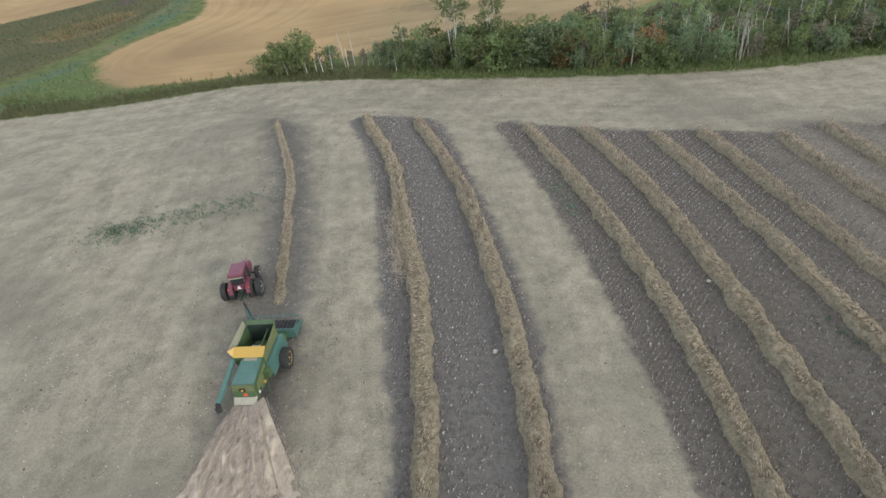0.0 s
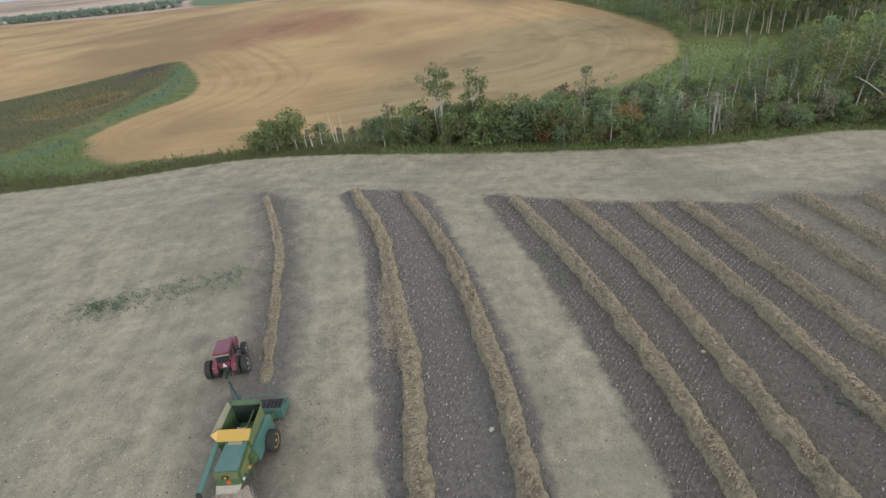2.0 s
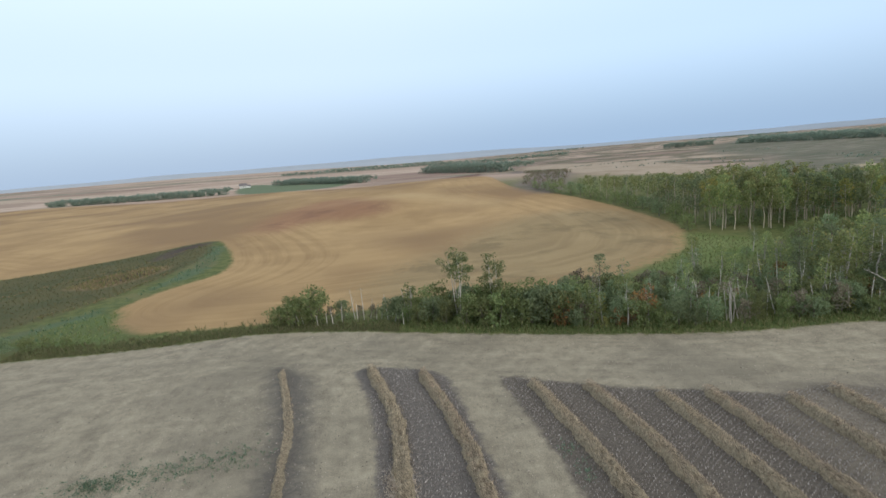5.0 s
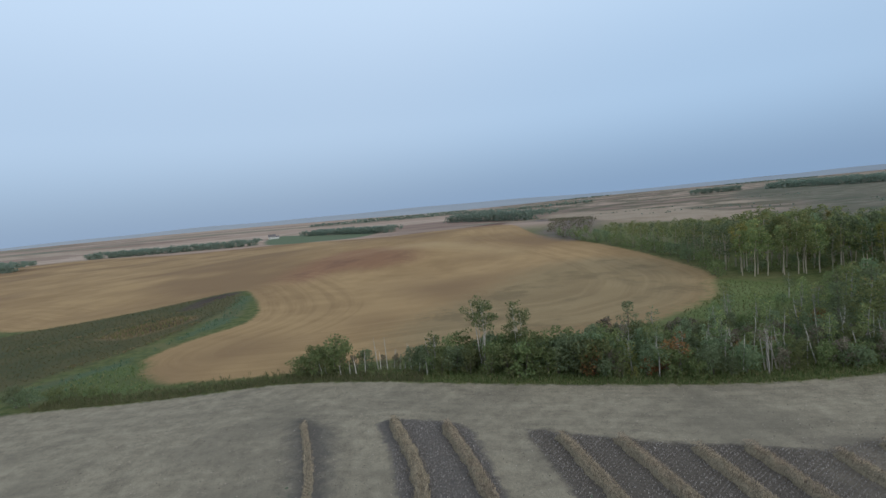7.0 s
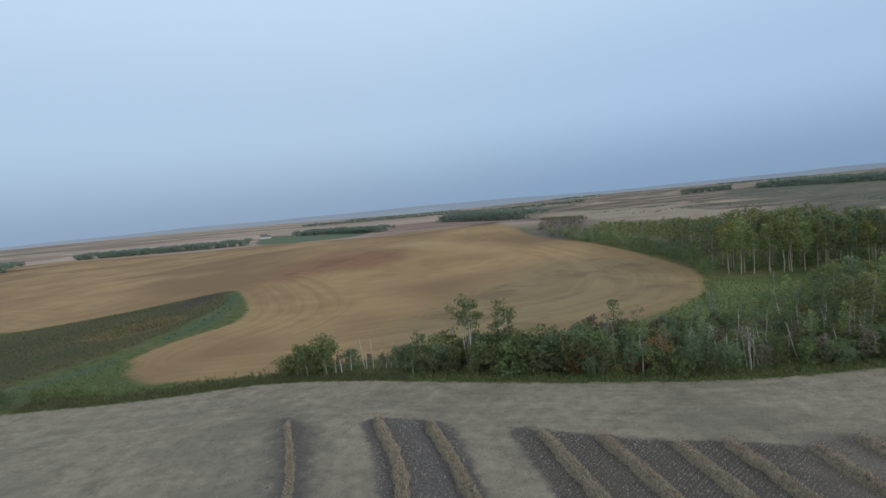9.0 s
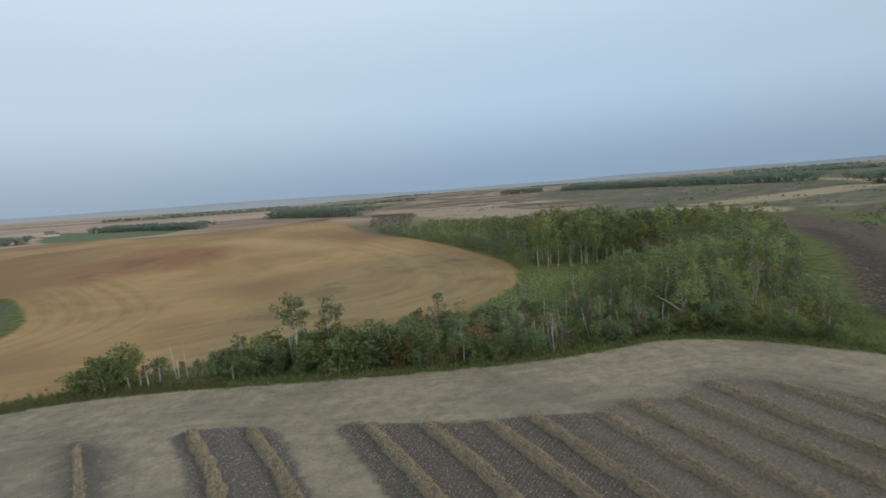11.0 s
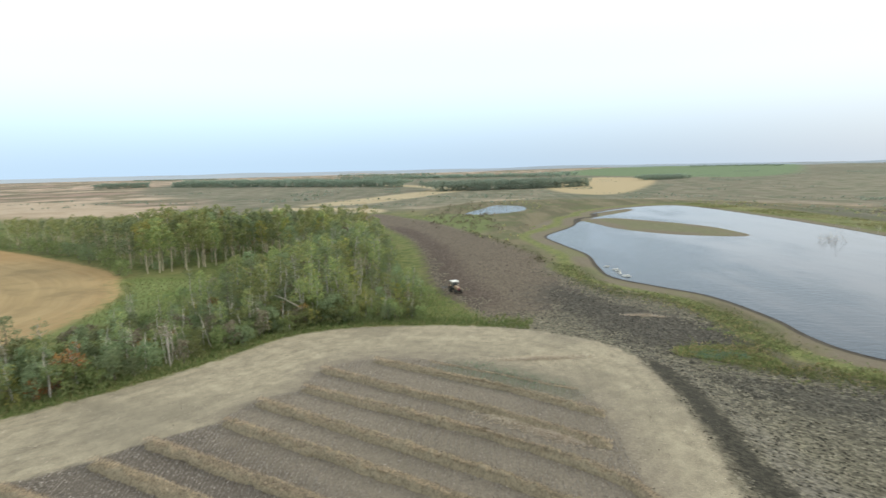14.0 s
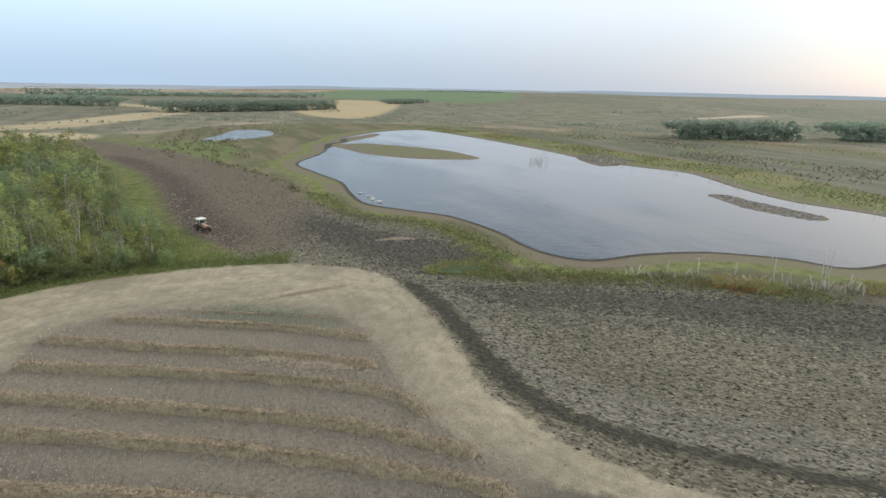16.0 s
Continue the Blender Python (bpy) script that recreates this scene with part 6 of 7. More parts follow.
# ---- grass, reeds and weeds ----
def tufts(name, x, y, tall, material, seed, label, category, blades=5, wide=0.05, splay=0.35):
    r = np.random.RandomState(seed)
    n = len(x) * blades
    X, Y = np.repeat(x, blades) + r.normal(0, 0.16, n), np.repeat(y, blades) + r.normal(0, 0.16, n)
    H = np.repeat(tall, blades) * r.uniform(0.5, 1.2, n)
    Z = height(X, Y) - 0.03
    a = r.uniform(0, 6.28, n)
    w = wide * r.uniform(0.6, 1.4, n)
    base = np.stack([X, Y, Z], -1)
    s = np.stack([np.cos(a) * w, np.sin(a) * w, 0 * w], -1)
    bend = np.stack([r.normal(0, splay, n) * H, r.normal(0, splay, n) * H, H], -1)
    mid = bend * (0.4, 0.4, 0.6)
    v = np.stack([base - s, base + s, base + mid + s * 0.7, base + mid - s * 0.7, base + bend], 1).reshape(-1, 3)
    b = np.arange(n) * 5
    f = [q for i in b.tolist() for q in ((i, i + 1, i + 2, i + 3), (i + 3, i + 2, i + 4))]
    return tagged(link_mesh(name, v.tolist(), f, material, None, False), label, category, kind="stuff")


r = np.random.RandomState(71)
n = 7500
seg = np.r_[0, np.cumsum(np.linalg.norm(np.diff(edge_line, axis=0), axis=1))]
s = r.uniform(0, seg[-1] - 1, n)
i = np.searchsorted(seg, s).clip(1, len(edge_line) - 1)
t = edge_line[i] - edge_line[i - 1]
t /= np.linalg.norm(t, axis=1)[:, None]
d = np.abs(r.normal(0, 1, n)) * 3.2 + 0.1
q = edge_line[i - 1] + t * (s - seg[i - 1])[:, None]
gx, gy = q[:, 0] - t[:, 1] * d, q[:, 1] + t[:, 0] * d
for side, leaf, seed, lab in ((gx < -12, M_SEDGE, 72, "dull dry grass between the stubble and the hill"), (gx >= -12, M_GRASS, 73, "rank green grass between the stubble and the bushes")):
    tufts("grass", gx[side], gy[side], (0.35 + 0.12 * d.clip(0, 4))[side], leaf, seed, lab, "grass")
p = scatter([(92, 56), (99, 62), (108, 76), (118, 90), (112, 88), (102, 78), (93, 68), (88, 66)], 0.75, 73)
tufts("grass", p[:, 0], p[:, 1], np.full(len(p), 0.5), M_GRASS, 74, "green grass on the point of the wood", "grass")
p = scatter(PLAN["glade"], 1.1, 75)
tufts("grass", p[:, 0], p[:, 1], np.full(len(p), 0.6), M_GRASS, 76, "tall green grass in a glade", "grass", 4, 0.05)
p = scatter(PLAN["slough"], 1.6, 92)
p = p[inside_distance(p[:, 0], p[:, 1], spline(PLAN["slough_tip"], True, 2.0)) < 0]
tufts("grass", p[:, 0], p[:, 1], np.full(len(p), 0.45), M_OLIVE_GRASS, 93, "rank olive-brown grass in the dry slough", "grass", 3, 0.09, 0.7)
p = scatter(PLAN["reedbed"], 1.0, 94)
tufts("reeds", p[:, 0], p[:, 1], np.full(len(p), 0.75), M_REED, 95, "brown reeds in the middle of the slough", "reeds", 4, 0.12, 0.15)
p = scatter(PLAN["slough_grass"], 2.4, 96)
tufts("grass", p[:, 0], p[:, 1], np.full(len(p), 0.6), M_BLUE_GRASS, 97, "blue-green grass along the slough", "grass", 4, 0.14)
p = scatter(PLAN["lush"], 1.3, 105)
tufts("grass", p[:, 0], p[:, 1], np.full(len(p), 0.5), M_GRASS, 106, "lush green grass in the low corner", "grass", 4, 0.08)
# bank of the pond: a strip of green then brown rank growth
bank = np.array([(95, -52), (96.5, -42), (98.5, -30), (98, -16), (97, -8), (95, 3), (98, 13), (103, 7), (108, 5), (116, 10), (125, 17), (131, 28), (133, 42), (145, 55), (160, 66)])
bank = spline(bank, False, 0.5)
k = r.randint(0, len(bank), 5200)
bx, by = bank[k, 0] + r.normal(0, 2.4, 5200) + 0.8, bank[k, 1] + r.normal(0, 2.4, 5200)
tufts("grass", bx, by, 0.2 + 0.5 * r.uniform(0, 1, 5200) ** 2, M_SEDGE, 77, "green and yellow grass on the pond bank", "grass", 4, 0.06)
p = scatter([(94, 17), (98, 19), (103, 12), (101, 4), (96, 1)], 0.5, 84)
tufts("grass", p[:, 0], p[:, 1], np.full(len(p), 0.5), M_GRASS, 85, "bright green grass at the field corner", "grass", 4, 0.06)
for nm, pts, h, lab in (("reeds", [(94, 17), (98, 19), (103, 12), (101, 4), (96, 1)], 0.5, "brown and green reeds at the field corner"),
                        ("reeds", [(98, -34), (103, -34), (103, -46), (98, -46)], 1.1, "rusty brown reeds on the pond bank"),
                        ("reeds", [(100, -58), (107, -60), (107, -72), (99, -72)], 0.8, "dark brown reeds by the water")):
    p = scatter(pts, 0.42, 78)
    tufts(nm, p[:, 0], p[:, 1], np.full(len(p), h), M_REED, 79, lab, "reeds", 4, 0.04, 0.15)
for leaf, gap, tall, seed, lab in ((M_REED, 2.4, 0.55, 112, "pale brown reeds along the far shore"), (M_GRASS, 1.9, 0.45, 114, "green rank grass along the far shore")):
    p = scatter(PLAN["far_bank"], gap, seed)
    p = p[wave(p[:, 0], p[:, 1], 9, seed) > -0.15]
    tufts("reeds", p[:, 0], p[:, 1], np.full(len(p), tall), leaf, seed + 1, lab, "reeds", 5, 0.13, 0.8)
# broadleaf weeds on the stubble
def weeds(line, spread, count, seed, size, leaf=M_WEED, label="patch of green broadleaf weeds in the stubble", per=90, leaf_size=0.09):
    rr = np.random.RandomState(seed)
    l = spline(line, False, 0.4)
    k = rr.randint(0, len(l), count)
    cl = []
    for j in k:
        x, y = l[j] + rr.normal(0, spread, 2)
        if max(inside_distance(np.array([x]), np.array([y]), o)[0] for o in (pond_line, pond_far_line)) > -2:
            continue
        s = size * rr.uniform(0.5, 1.3)
        cl.append((x, y, ground_z(x, y) + s * 0.4, s))
    v, f = leaf_cloud(rr, cl, per, leaf_size)
    tagged(link_mesh("weeds", v, f, leaf, None, False), label, "weeds", kind="stuff")


weeds([(-45, 52), (-41, 52), (-36, 53.5), (-30, 55), (-26, 56)], 1.25, 190, 82, 0.33)
weeds([(9.5, 53), (10.3, 50), (11, 47)], 0.6, 60, 92, 0.24)
weeds([(26.6, 29), (27.6, 26.5)], 0.7, 40, 93, 0.2)
weeds([(-43, 51.5), (-40, 52)], 0.9, 80, 83, 0.36)
weeds([(72, 45), (71.5, 38), (70, 34), (72, 30)], 1.6, 150, 84, 0.22)
weeds([(-43, 50.5), (-36, 53), (-31, 55), (-24.5, 56)], 1.8, 170, 89, 0.26)
weeds([(-143, 152), (-136, 166), (-129, 179), (-118, 200), (-112, 231)], 0.7, 150, 101, 0.5, M_REED, "broken line of bleached grass along the slough", 10, 0.2)
weeds([(-107, 129), (-100.5, 142), (-98.6, 156), (-98, 176)], 0.7, 110, 102, 0.5, M_REED, "bleached dry grass at the foot of the slope", 10, 0.2)
weeds([(-128, 166), (-120, 182), (-112, 196)], 2.5, 70, 103, 0.7, M_BLUE_GRASS, "dark green rushes in the wet middle of the slough", 12, 0.25)
bank_line = [(98.5, -52), (99.5, -40), (100, -30), (99.5, -18), (98.5, -8), (96.5, 3), (99, 10)]
weeds(bank_line, 2.2, 420, 85, 0.55, M_BANK, "rank green weeds along the pond bank", 40, 0.15)
weeds(bank_line, 2.2, 190, 86, 0.5, M_REED, "dry brown weeds along the pond bank", 26, 0.16)
weeds([(98, -34), (99.5, -39), (100.5, -45)], 1.9, 130, 87, 0.55, M_LEAF_RUST, "rusty dock and reeds on the pond bank", 80, 0.13)
weeds([(101.5, -36.5), (100.5, -39.5), (98.5, -42)], 1.3, 120, 95, 0.75, M_REED, "tall golden-brown dead grass clump on the pond bank", 70, 0.15)
weeds([(101, -37), (99.5, -40.5)], 1.5, 45, 96, 0.7, M_LEAF_RUST, "rust-brown dock among dead grass on the bank", 70, 0.13)
weeds([(95.5, 14), (97.5, 12), (99.5, 9)], 1.1, 90, 97, 0.5, M_WEED, "bright green weeds in the wet corner by the tilled soil", 60, 0.13)
weeds([(96, 16), (98.5, 13.5), (101.5, 9.5), (103, 6)], 1.4, 120, 98, 0.6, M_REED, "tawny dead grass round the wet corner", 50, 0.15)
weeds([(101.5, -24), (101.8, -29), (102.5, -33)], 1.3, 70, 99, 0.6, M_LEAF_GREY, "grey dead willow brush lying on the bank", 40, 0.15)
weeds([(112, 16), (110, 8), (106, 1), (104.5, -8), (105, -18)], 0.8, 170, 100, 0.34, M_GRASS, "short bright grass along the drying shore", 30, 0.13)
weeds([(100, -57), (103, -70)], 2.2, 90, 88, 0.55, M_LEAF_GREY, "brown withered weeds by the water", 60, 0.14)
weeds([(104, 8), (112, 9), (119, 13), (126, 22), (130, 32), (137, 48), (152, 60)], 2.0, 200, 90, 0.55, M_REED, "withered brown growth round the pond", 20, 0.18)
weeds([(160, 73), (171, 80), (185, 96), (199, 113), (209, 127), (218, 140)], 1.6, 150, 94, 0.7, M_SEDGE, "dark rank growth along the edge of the tilled soil", 14, 0.25)
weeds([(235, 150), (260, 175), (290, 185), (330, 205), (380, 210)], 12, 160, 91, 1.5, M_LEAF_GREY, "grey leafless willow scrub round the far pond", 8, 0.4)

# ---- particular trees ----
def poplar(x, y, tall, seed, label):
    t = tree("poplar_tree", label, "tree", "", seed, tall, 0.60, tall * 0.17, M_DEADWOOD, M_LEAF_POPLAR, 70, 0.16, 5, 0.12, 46, 0.07, 7)
    t.location = (x, y, ground_z(x, y))


poplar(-0.6, 99.5, 13.9, 301, "tall poplar with a rounded tuft of leaves above bare leaning stems")
poplar(6.9, 100.5, 12.6, 302, "tall thin poplar with an open green crown")
poplar(-10.5, 101, 7.8, 303, "small thin poplar with a leafy top")
birch = tree("birch_tree", "leaning birch with a white trunk and rust-brown leaves", "tree", "", 304, 7.6, 0.42, 1.7, M_BARK_PALE, M_LEAF_RUST, 34, 0.17, 1, 0.11, 34)
birch.location = (31.8, 88.0, 0)


def snag(x, y, tall, seed, lean=0.12, r0=0.105):
    """A dead, bare, whitish stem with a few broken side limbs."""
    rr = np.random.RandomState(seed)
    v, f = [], []
    tip = Vector((rr.normal(0, lean) * tall, rr.normal(0, lean) * tall, tall))
    tube(v, f, [(0, 0, -0.1), tip * 0.35 + Vector((rr.normal(0, 0.06), 0, 0)), tip * 0.7, tip], [r0, r0 * 0.8, r0 * 0.55, r0 * 0.15])
    for k in range(rr.randint(1, 4)):
        b = tip * rr.uniform(0.4, 0.85)
        a = rr.uniform(0, 6.28)
        e = b + Vector((math.cos(a), math.sin(a), 0.8)) * tall * rr.uniform(0.06, 0.16)
        tube(v, f, [b, e], [r0 * 0.35, r0 * 0.1], 4)
    ob = link_mesh("dead_tree", v, f, M_DEADWOOD)
    ob.location = (x, y, ground_z(x, y))
    return tagged(ob, "bare dead white stem standing among the bushes", "dead tree", "dead stems")


for k, (x, y, h) in enumerate([(-26.2, 102.8, 3.4), (-24.6, 104, 4.2), (-22.2, 105.5, 6.6), (-21.4, 104, 4.0), (-20.2, 104.8, 6.8), (-19.0, 105.5, 4.2), (-17.6, 104.5, 3.2), (-16.6, 104.6, 4.6), (-15.2, 103.6, 5.4),
                                (-32.5, 104, 2.8), (-33.6, 104.3, 2.6), (-29.5, 103.5, 2.4), (-27.6, 103.4, 2.8), (-13.4, 101.8, 3.6), (-11.6, 99, 2.8), (42, 93, 6.0), (47.5, 96, 7.5), (37.5, 92, 5.0), (52, 95, 7.8), (57, 93.5, 8.0),
                                (61, 92.5, 8.0), (64.5, 91.5, 7.5), (84, 73.5, 5.2), (88.5, 69.8, 4.2), (80, 78.5, 6.2)]):
    snag(x, y, h, 320 + k, 0.10 if h < 5 else 0.06, 0.105 if h < 5 or x < 0 else 0.075)

rr = np.random.RandomState(340)
for x, y in spline([(82, 171), (92, 166.5), (106, 164.5), (124, 160), (142, 156)], False, 3.2):
    put(TALL_ASPENS[rr.choice([0, 1, 3], p=[0.5, 0.38, 0.12])], x + rr.normal(0, 0.8), y + rr.normal(0, 1.0), rr.uniform(13.0, 17.0), rr.uniform(0, 6.28), 16.0, rr.uniform(0.8, 1.0))
rr = np.random.RandomState(350)
for k in range(22):          # leaning pale stems in front of the mixed scrub
    x = rr.uniform(33, 69)
    y = float(np.interp(x, edge_x, [p[1] for p in FIELD_EDGE[:15]])) + rr.uniform(4.5, 10)
    snag(x, y, rr.uniform(3.5, 6.8), 351 + k, 0.13, 0.11)

v, f = [], []
tube(v, f, [(0, 0, 7.5), (2.4, 0.1, 6.2), (5.3, 0, 4.1)], [0.05, 0.08, 0.11])
tube(v, f, [(0.9, 0, 7.0), (0.3, -0.5, 7.9)], [0.05, 0.02], 4)
tube(v, f, [(5.3, 0, 4.1), (7.4, 0.3, -0.2)], [0.11, 0.14])
log = link_mesh("fallen_trunk", v, f, M_DEADWOOD)
log.location = (66.1, 86, 0)
tagged(log, "pale broken trunk hanging slanted among the trees", "dead tree")

# ---- dead stems, stakes and driftwood round the pond ----
def stake(x, y, z, tall, seed, lean=0.25, thick=0.085):
    rr = np.random.RandomState(seed)
    v, f = [], []
    tip = Vector((rr.normal(0, lean) * tall, rr.normal(0, lean) * tall, tall))
    tube(v, f, [(0, 0, -0.3), tip * 0.5, tip], [thick, thick * 0.8, thick * 0.35], 5)
    for k in range(rr.randint(0, 4)):
        b = tip * rr.uniform(0.3, 0.9)
        a = rr.uniform(0, 6.28)
        tube(v, f, [b, b + Vector((math.cos(a), math.sin(a), rr.uniform(0.2, 1))) * tall * rr.uniform(0.15, 0.35)], [thick * 0.5, thick * 0.15], 4)
    ob = link_mesh("dead_sapling", v, f, M_GREYWOOD)
    ob.location = (x, y, z)
    return tagged(ob, "grey drowned sapling standing at the pond", "dead sapling", "drowned saplings")


rr = np.random.RandomState(91)
for k in range(34):
    x, y = 101.5 + rr.normal(0, 1.4), -50.5 - rr.uniform(-3, 9)
    stake(x, y, ground_z(x, y), rr.uniform(1.0, 2.2), 400 + k, 0.3)
for k, (x, y, h) in enumerate([(104, -46, 4.5), (106.5, -56, 5.5), (107.5, -57, 6.0), (109, -56.5, 5.0), (105, -33, 3.2), (103.5, -27, 3.0), (106, -40, 2.5)]):
    stake(x, y, ground_z(x, y), h, 450 + k, 0.04, 0.09)
for k in range(30):
    x, y = 101 + rr.normal(0, 1.2), -18 - rr.uniform(0, 26)
    stake(x, y, ground_z(x, y), rr.uniform(0.8, 1.8), 470 + k, 0.8)
far_bank = spline([(170, -104), (190, -88), (212, -78), (238, -71), (262, -44), (290, -22), (320, -3)], False, 1.0)
for k in range(70):
    x, y = far_bank[rr.randint(0, len(far_bank))] + rr.normal(0, 5.0, 2)
    stake(x, y, max(ground_z(x, y), -0.6), rr.uniform(0.8, 2.6), 520 + k, 0.3, 0.065)
for k in range(26):          # drowned brush standing in the shallows
    x, y = 263 + rr.normal(0, 6.0), -4 + rr.normal(0, 3.0)
    stake(x, y, -0.9, rr.uniform(1.6, 4.0), 720 + k, 0.35, 0.08)
for k in range(70):
    x, y = rr.uniform(215, 340), rr.uniform(-190, -60)
    if inside_distance(np.array([x]), np.array([y]), pond_line)[0] < -8:
        stake(x, y, ground_z(x, y), rr.uniform(0.9, 2.6), 600 + k, 0.25, 0.07)


def drift(x, y, turn, long, seed):
    rr = np.random.RandomState(seed)
    v, f = [], []
    tube(v, f, [(-long / 2, 0, 0), (0, rr.normal(0, 0.1) * long, 0.12), (long / 2, 0, 0.02)], [0.12, 0.2, 0.06])
    tube(v, f, [(0.1, 0, 0.1), (0.5 * long * 0.6, 0.25 * long, 0.25)], [0.1, 0.03], 4)
    ob = link_mesh("driftwood", v, f, M_WHITE)
    ob.matrix_world = pose(x, y, -0.36, 0, 0, turn)
    return tagged(ob, "bleached white driftwood lying in shallow water", "driftwood", "driftwood by the shore")


for k, (x, y, a, l) in enumerate([(163, 50.0, 10, 2.2), (160.5, 48.5, -30, 2.4), (158.5, 47.6, 20, 1.4), (157, 46.8, -70, 1.6), (155.4, 44.6, 30, 2.6), (154, 43.8, 5, 2.0), (166.5, 54, 0, 1.6)]):
    drift(x, y, a - 80, l, 700 + k)

# ---- far woods ----
def far_wood(line, depth, tall, seed, label, density=1.0, gap=5.5, coarse=False):
    """A distant wood: stems and leafy tops of many trees in one mass."""
    rr = np.random.RandomState(seed)
    l = spline(line, False, gap)
    run = np.r_[0, np.cumsum(np.linalg.norm(np.diff(l, axis=0), axis=1))]
    at = np.arange(0, run[-1], gap)
    l = np.stack([np.interp(at, run, l[:, 0]), np.interp(at, run, l[:, 1])], -1)
    tv, tf, cl = [], [], []
    for p in l:
        for row, d in enumerate(np.arange(-depth / 2, depth / 2 + 0.1, gap * 1.35)):
            if rr.uniform() > density:
                continue
            x, y = p + rr.normal(0, gap * 0.45, 2) + np.array([0.5, 0.87]) * d * (1 if abs(line[-1][0] - line[0][0]) > abs(line[-1][1] - line[0][1]) else 0) + np.array([1, 0.3]) * d * (0 if abs(line[-1][0] - line[0][0]) > abs(line[-1][1] - line[0][1]) else 1)
            h = tall * rr.uniform(0.78, 1.08)
            z = ground_z(x, y)
            if row < 1:
                tube(tv, tf, [(x, y, z - 0.3), (x + rr.normal(0, 0.3), y, z + h * 0.85)], [0.16, 0.06], 3)
            for k in range(3 if coarse else 9 if row < 2 else 4):
                low = 0.2 if coarse else 0.06 if row < 2 else 0.5
                spread, size = (4.0, rr.uniform(2.6, 4.0)) if coarse else (2.2, rr.uniform(1.7, 2.7))
                cl.append((x + rr.normal(0, spread), y + rr.normal(0, spread), z + h * rr.uniform(low, 0.85), size))
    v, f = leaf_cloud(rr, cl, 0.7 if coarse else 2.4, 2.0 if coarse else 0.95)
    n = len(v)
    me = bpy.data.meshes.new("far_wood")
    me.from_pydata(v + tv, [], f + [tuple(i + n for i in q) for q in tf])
    me.materials.append(M_HAZED_LEAF)
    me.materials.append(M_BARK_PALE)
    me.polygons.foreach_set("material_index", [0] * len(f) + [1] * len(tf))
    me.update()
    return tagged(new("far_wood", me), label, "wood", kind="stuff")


WOODS = [
    ([(553, 416), (606, 363), (660, 322), (723, 285)], 55, 13.5, "dense rounded green wood across the marsh"),
    ([(574, 1051), (631, 754), (650, 620), (664, 545)], 45, 14, "long green wood beyond pale fields"),
    ([(424, -100), (431, -140), (436, -182)], 26, 14, "stand of green trees in the marsh"),
    ([(447, -218), (458, -262), (472, -305)], 30, 14, "stand of green trees at the edge of the marsh"),
    ([(451, 1133), (543, 1117)], 30, 12, "small far wood on open land"),
    ([(-24, 930), (20, 850), (60, 770), (92, 716)], 40, 15, "dark wood beyond the hill"),
    ([(-640, 860), (-520, 820), (-400, 790), (-324, 780)], 26, 11, "long grey-green shelterbelt"),
    ([(-300, 960), (-220, 890), (-150, 800), (-117, 770)], 24, 11, "shelterbelt of trees beside the farm"),
    ([(945, 262), (990, 236), (1035, 216)], 24, 9, "low copse on the far pasture"),
    ([(-730, 745), (-660, 705), (-612, 684)], 30, 14, "dark copse at the end of the hill field"),
]
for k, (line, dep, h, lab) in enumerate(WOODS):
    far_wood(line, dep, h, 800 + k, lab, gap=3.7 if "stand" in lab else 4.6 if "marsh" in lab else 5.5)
rr = np.random.RandomState(95)
for k in range(10):          # thin tree lines towards the horizon
    a, d = radians(rr.uniform(-48, 125)), rr.uniform(1300, 3000)
    cx, cy = d * math.sin(a), d * math.cos(a)
    ln = rr.uniform(80, 320)
    tx, ty = math.cos(a + rr.normal(0, 0.3)), -math.sin(a + rr.normal(0, 0.3))
    far_wood([(cx - tx * ln, cy - ty * ln), (cx, cy + rr.normal(0, 20)), (cx + tx * ln, cy + ty * ln)], 16, rr.uniform(6, 10), 830 + k, "thin dark tree line far off across the fields", 0.95, 9, True)

# grey leafless scrub beside the hill
p = scatter(PLAN["scrub_flat"], 2.7, 102)
p = p[wave(p[:, 0], p[:, 1], 14, 46) + np.random.RandomState(47).uniform(-0.3, 0.3, len(p)) > 0.26]
cl = [(x, y, ground_z(x, y) + 0.5, h) for (x, y), h in zip(p, np.random.RandomState(103).uniform(0.2, 0.75, len(p)) ** 1.3)]
v, f = leaf_cloud(np.random.RandomState(104), cl, 7, 0.4)
tagged(link_mesh("marsh_scrub", v, f, M_LEAF_GREY, None, False), "grey dead willow scrub beyond the pond", "scrub", kind="stuff")
p = scatter([(44, 345), (60, 420), (75, 560), (105, 540), (95, 430), (70, 330), (54, 308)], 7.0, 96)
cl = [(x, y, ground_z(x, y) + 1.0, 2.0) for x, y in p]
v, f = leaf_cloud(np.random.RandomState(97), cl, 7, 0.5)
tagged(link_mesh("scrub", v, f, M_LEAF_GREY, None, False), "grey leafless scrub beside the hill field", "scrub", kind="stuff")
p = scatter(PLAN["marsh"], 6.5, 98)
p = p[(wave(p[:, 0], p[:, 1], 18, 44) + np.random.RandomState(45).uniform(-0.3, 0.3, len(p))) > 0.32]
keep = (inside_distance(p[:, 0], p[:, 1], pond_line) < -12) & (inside_distance(p[:, 0], p[:, 1], pond_far_line) < -4) & (p[:, 0] > 150)
cl = [(x, y, ground_z(x, y) + 0.4, h) for (x, y), h in zip(p[keep], np.random.RandomState(99).uniform(0.25, 0.9, keep.sum()))]
v, f = leaf_cloud(np.random.RandomState(100), cl, 16, 0.4)
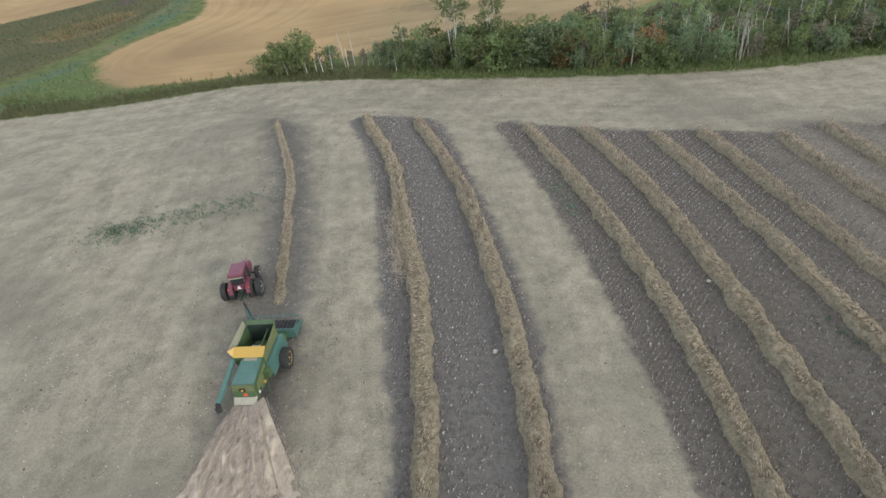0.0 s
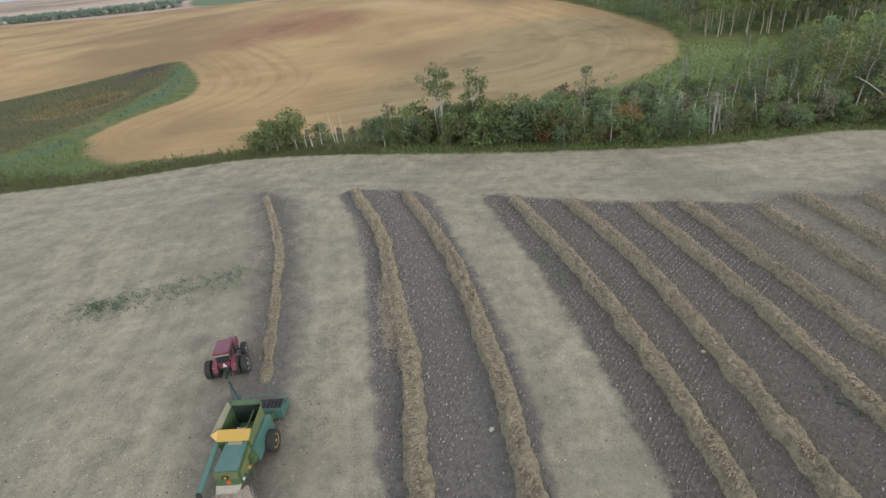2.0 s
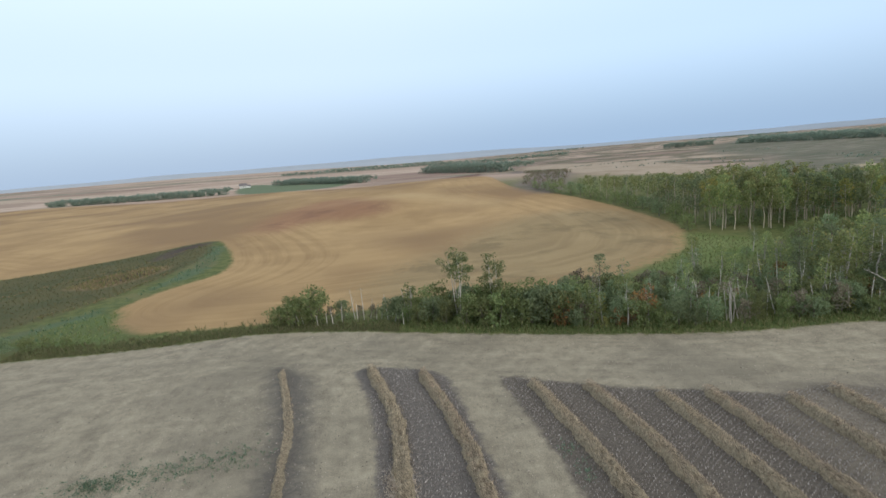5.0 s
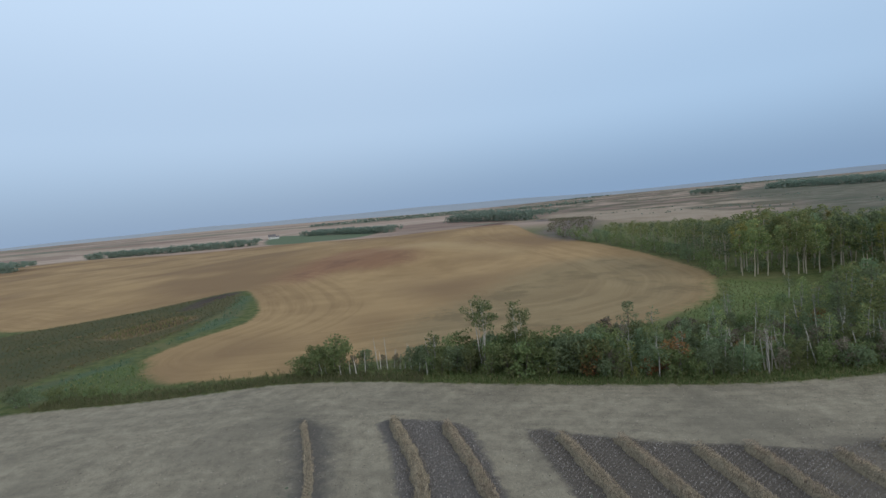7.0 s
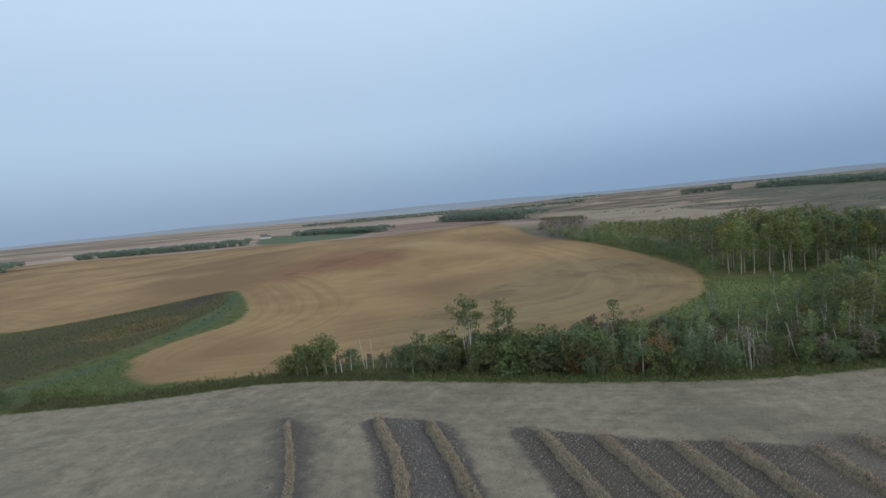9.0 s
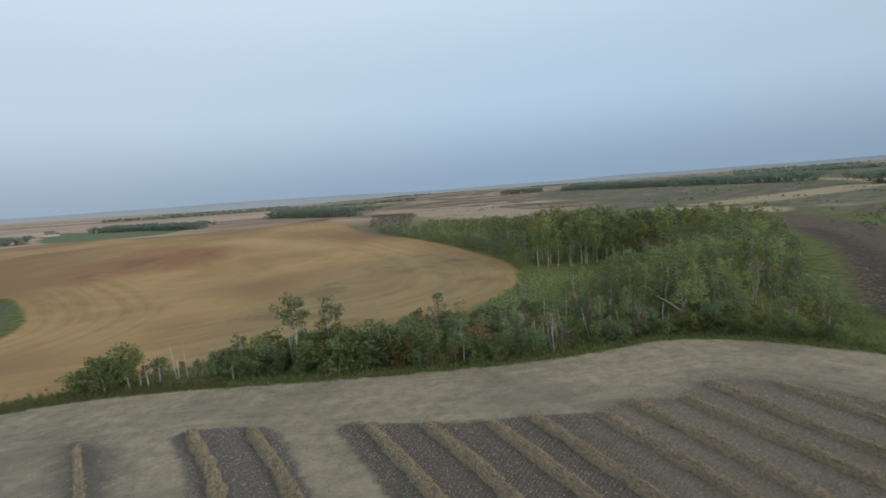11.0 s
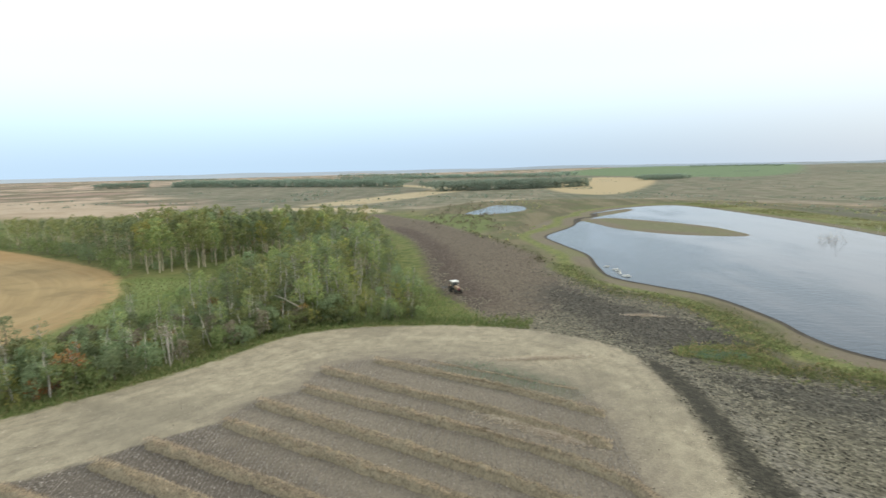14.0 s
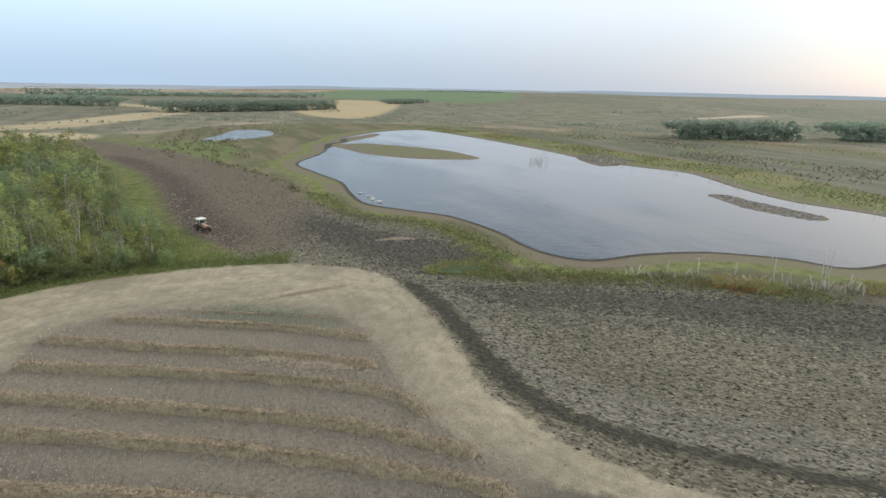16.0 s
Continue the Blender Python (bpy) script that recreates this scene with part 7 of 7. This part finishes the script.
tagged(link_mesh("marsh_scrub", v, f, M_REED, None, False), "low brown and green willow scrub over the marsh", "scrub", kind="stuff")

# low copses and willow rings scattered over the far pasture
rr = np.random.RandomState(107)
cl = []
for k in range(50):
    d, a = 540 + 1900 * rr.uniform() ** 1.6, radians(rr.uniform(38, 128))
    cx, cy = d * math.sin(a), d * math.cos(a)
    turn, n = a + radians(90) + rr.normal(0, 0.4), rr.randint(3, 16)
    if max(inside_distance(np.array([cx]), np.array([cy]), o)[0] for o in (pond_line, pond_far_line)) > -25:
        continue
    for q in range(n):
        u = (q - n / 2) * 4.5
        x, y = cx + math.sin(turn) * u + rr.normal(0, 2), cy + math.cos(turn) * u + rr.normal(0, 2)
        cl.append((x, y, ground_z(x, y) + 1.0, rr.uniform(1.2, 3.2)))
for line, tall in (([(509, -22), (528, -48), (541, -90)], 1.6), ([(488, -79), (500, -95)], 1.2), ([(815, -108), (840, -150), (860, -185)], 1.8)):
    for x, y in spline(line, False, 2.5):
        cl.append((x + rr.normal(0, 3), y + rr.normal(0, 2), ground_z(x, y) + 0.5, tall * rr.uniform(0.8, 1.8)))
for k in range(130):
    d, a = 430 + 1300 * rr.uniform() ** 1.5, radians(rr.uniform(12, 124))
    cx, cy = d * math.sin(a), d * math.cos(a)
    if max(inside_distance(np.array([cx]), np.array([cy]), o)[0] for o in (pond_line, pond_far_line)) > -25:
        continue
    turn, n = a + radians(90) + rr.normal(0, 0.25), rr.randint(4, 20)
    for q in range(n):
        u = (q - n / 2) * 5.0
        x, y = cx + math.sin(turn) * u + rr.normal(0, 2.5), cy + math.cos(turn) * u + rr.normal(0, 2.5)
        cl.append((x, y, ground_z(x, y) + 0.2, rr.uniform(0.5, 1.5)))
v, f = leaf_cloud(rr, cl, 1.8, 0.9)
tagged(link_mesh("far_scrub", v, f, M_HAZED_LEAF, None, False), "low copses and willow rings scattered over far pasture", "scrub", kind="stuff")

# ---- farmhouse beyond the hill ----
def farmhouse(x, y, turn):
    h = tagged(new("farmhouse"), "white farmhouse with a grey gabled roof beside a shelterbelt", "house")
    h.matrix_world = pose(x, y, ground_z(x, y), 0, 0, turn)
    part("wall", prism([(-4.5, 0), (4.5, 0), (4.5, 4.2), (0, 8.0), (-4.5, 4.2)], -6.5, 6.5), M_WHITE, h, "white boarded walls")
    part("roof", prism([(-5.1, 3.75), (0, 8.05), (5.1, 3.75), (5.1, 4.05), (0, 8.4), (-5.1, 4.05)], -7.0, 7.0), M_SHINGLE, h, "grey shingled gable roof")
    part("wing", prism([(-3, 0), (3, 0), (3, 3.0), (0, 5.2), (-3, 3.0)], 6.5, 12.5), M_WHITE, h)
    part("wing_roof", prism([(-3.5, 2.7), (0, 5.25), (3.5, 2.7), (3.5, 2.95), (0, 5.55), (-3.5, 2.95)], 6.6, 13.0), M_SHINGLE, h)
    for xx in (-4, 0, 4):
        part("window", box(xx - 0.7, xx + 0.7, -4.58, -4.48, 1.4, 2.8), M_GLASS, h)
    part("chimney", box(-2.4, -1.6, -0.4, 0.4, 7.2, 9.2), M_RED, h)


farmhouse(-383, 987, 20)

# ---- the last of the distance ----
# haze over the far hills painted in as blue-grey, with a faint added glow
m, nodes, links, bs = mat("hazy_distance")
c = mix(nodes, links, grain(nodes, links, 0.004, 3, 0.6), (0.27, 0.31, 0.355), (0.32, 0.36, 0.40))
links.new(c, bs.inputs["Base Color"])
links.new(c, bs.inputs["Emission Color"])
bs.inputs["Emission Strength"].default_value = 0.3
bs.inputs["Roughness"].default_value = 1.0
ang = np.radians(np.arange(-180, 180.1, 0.4))
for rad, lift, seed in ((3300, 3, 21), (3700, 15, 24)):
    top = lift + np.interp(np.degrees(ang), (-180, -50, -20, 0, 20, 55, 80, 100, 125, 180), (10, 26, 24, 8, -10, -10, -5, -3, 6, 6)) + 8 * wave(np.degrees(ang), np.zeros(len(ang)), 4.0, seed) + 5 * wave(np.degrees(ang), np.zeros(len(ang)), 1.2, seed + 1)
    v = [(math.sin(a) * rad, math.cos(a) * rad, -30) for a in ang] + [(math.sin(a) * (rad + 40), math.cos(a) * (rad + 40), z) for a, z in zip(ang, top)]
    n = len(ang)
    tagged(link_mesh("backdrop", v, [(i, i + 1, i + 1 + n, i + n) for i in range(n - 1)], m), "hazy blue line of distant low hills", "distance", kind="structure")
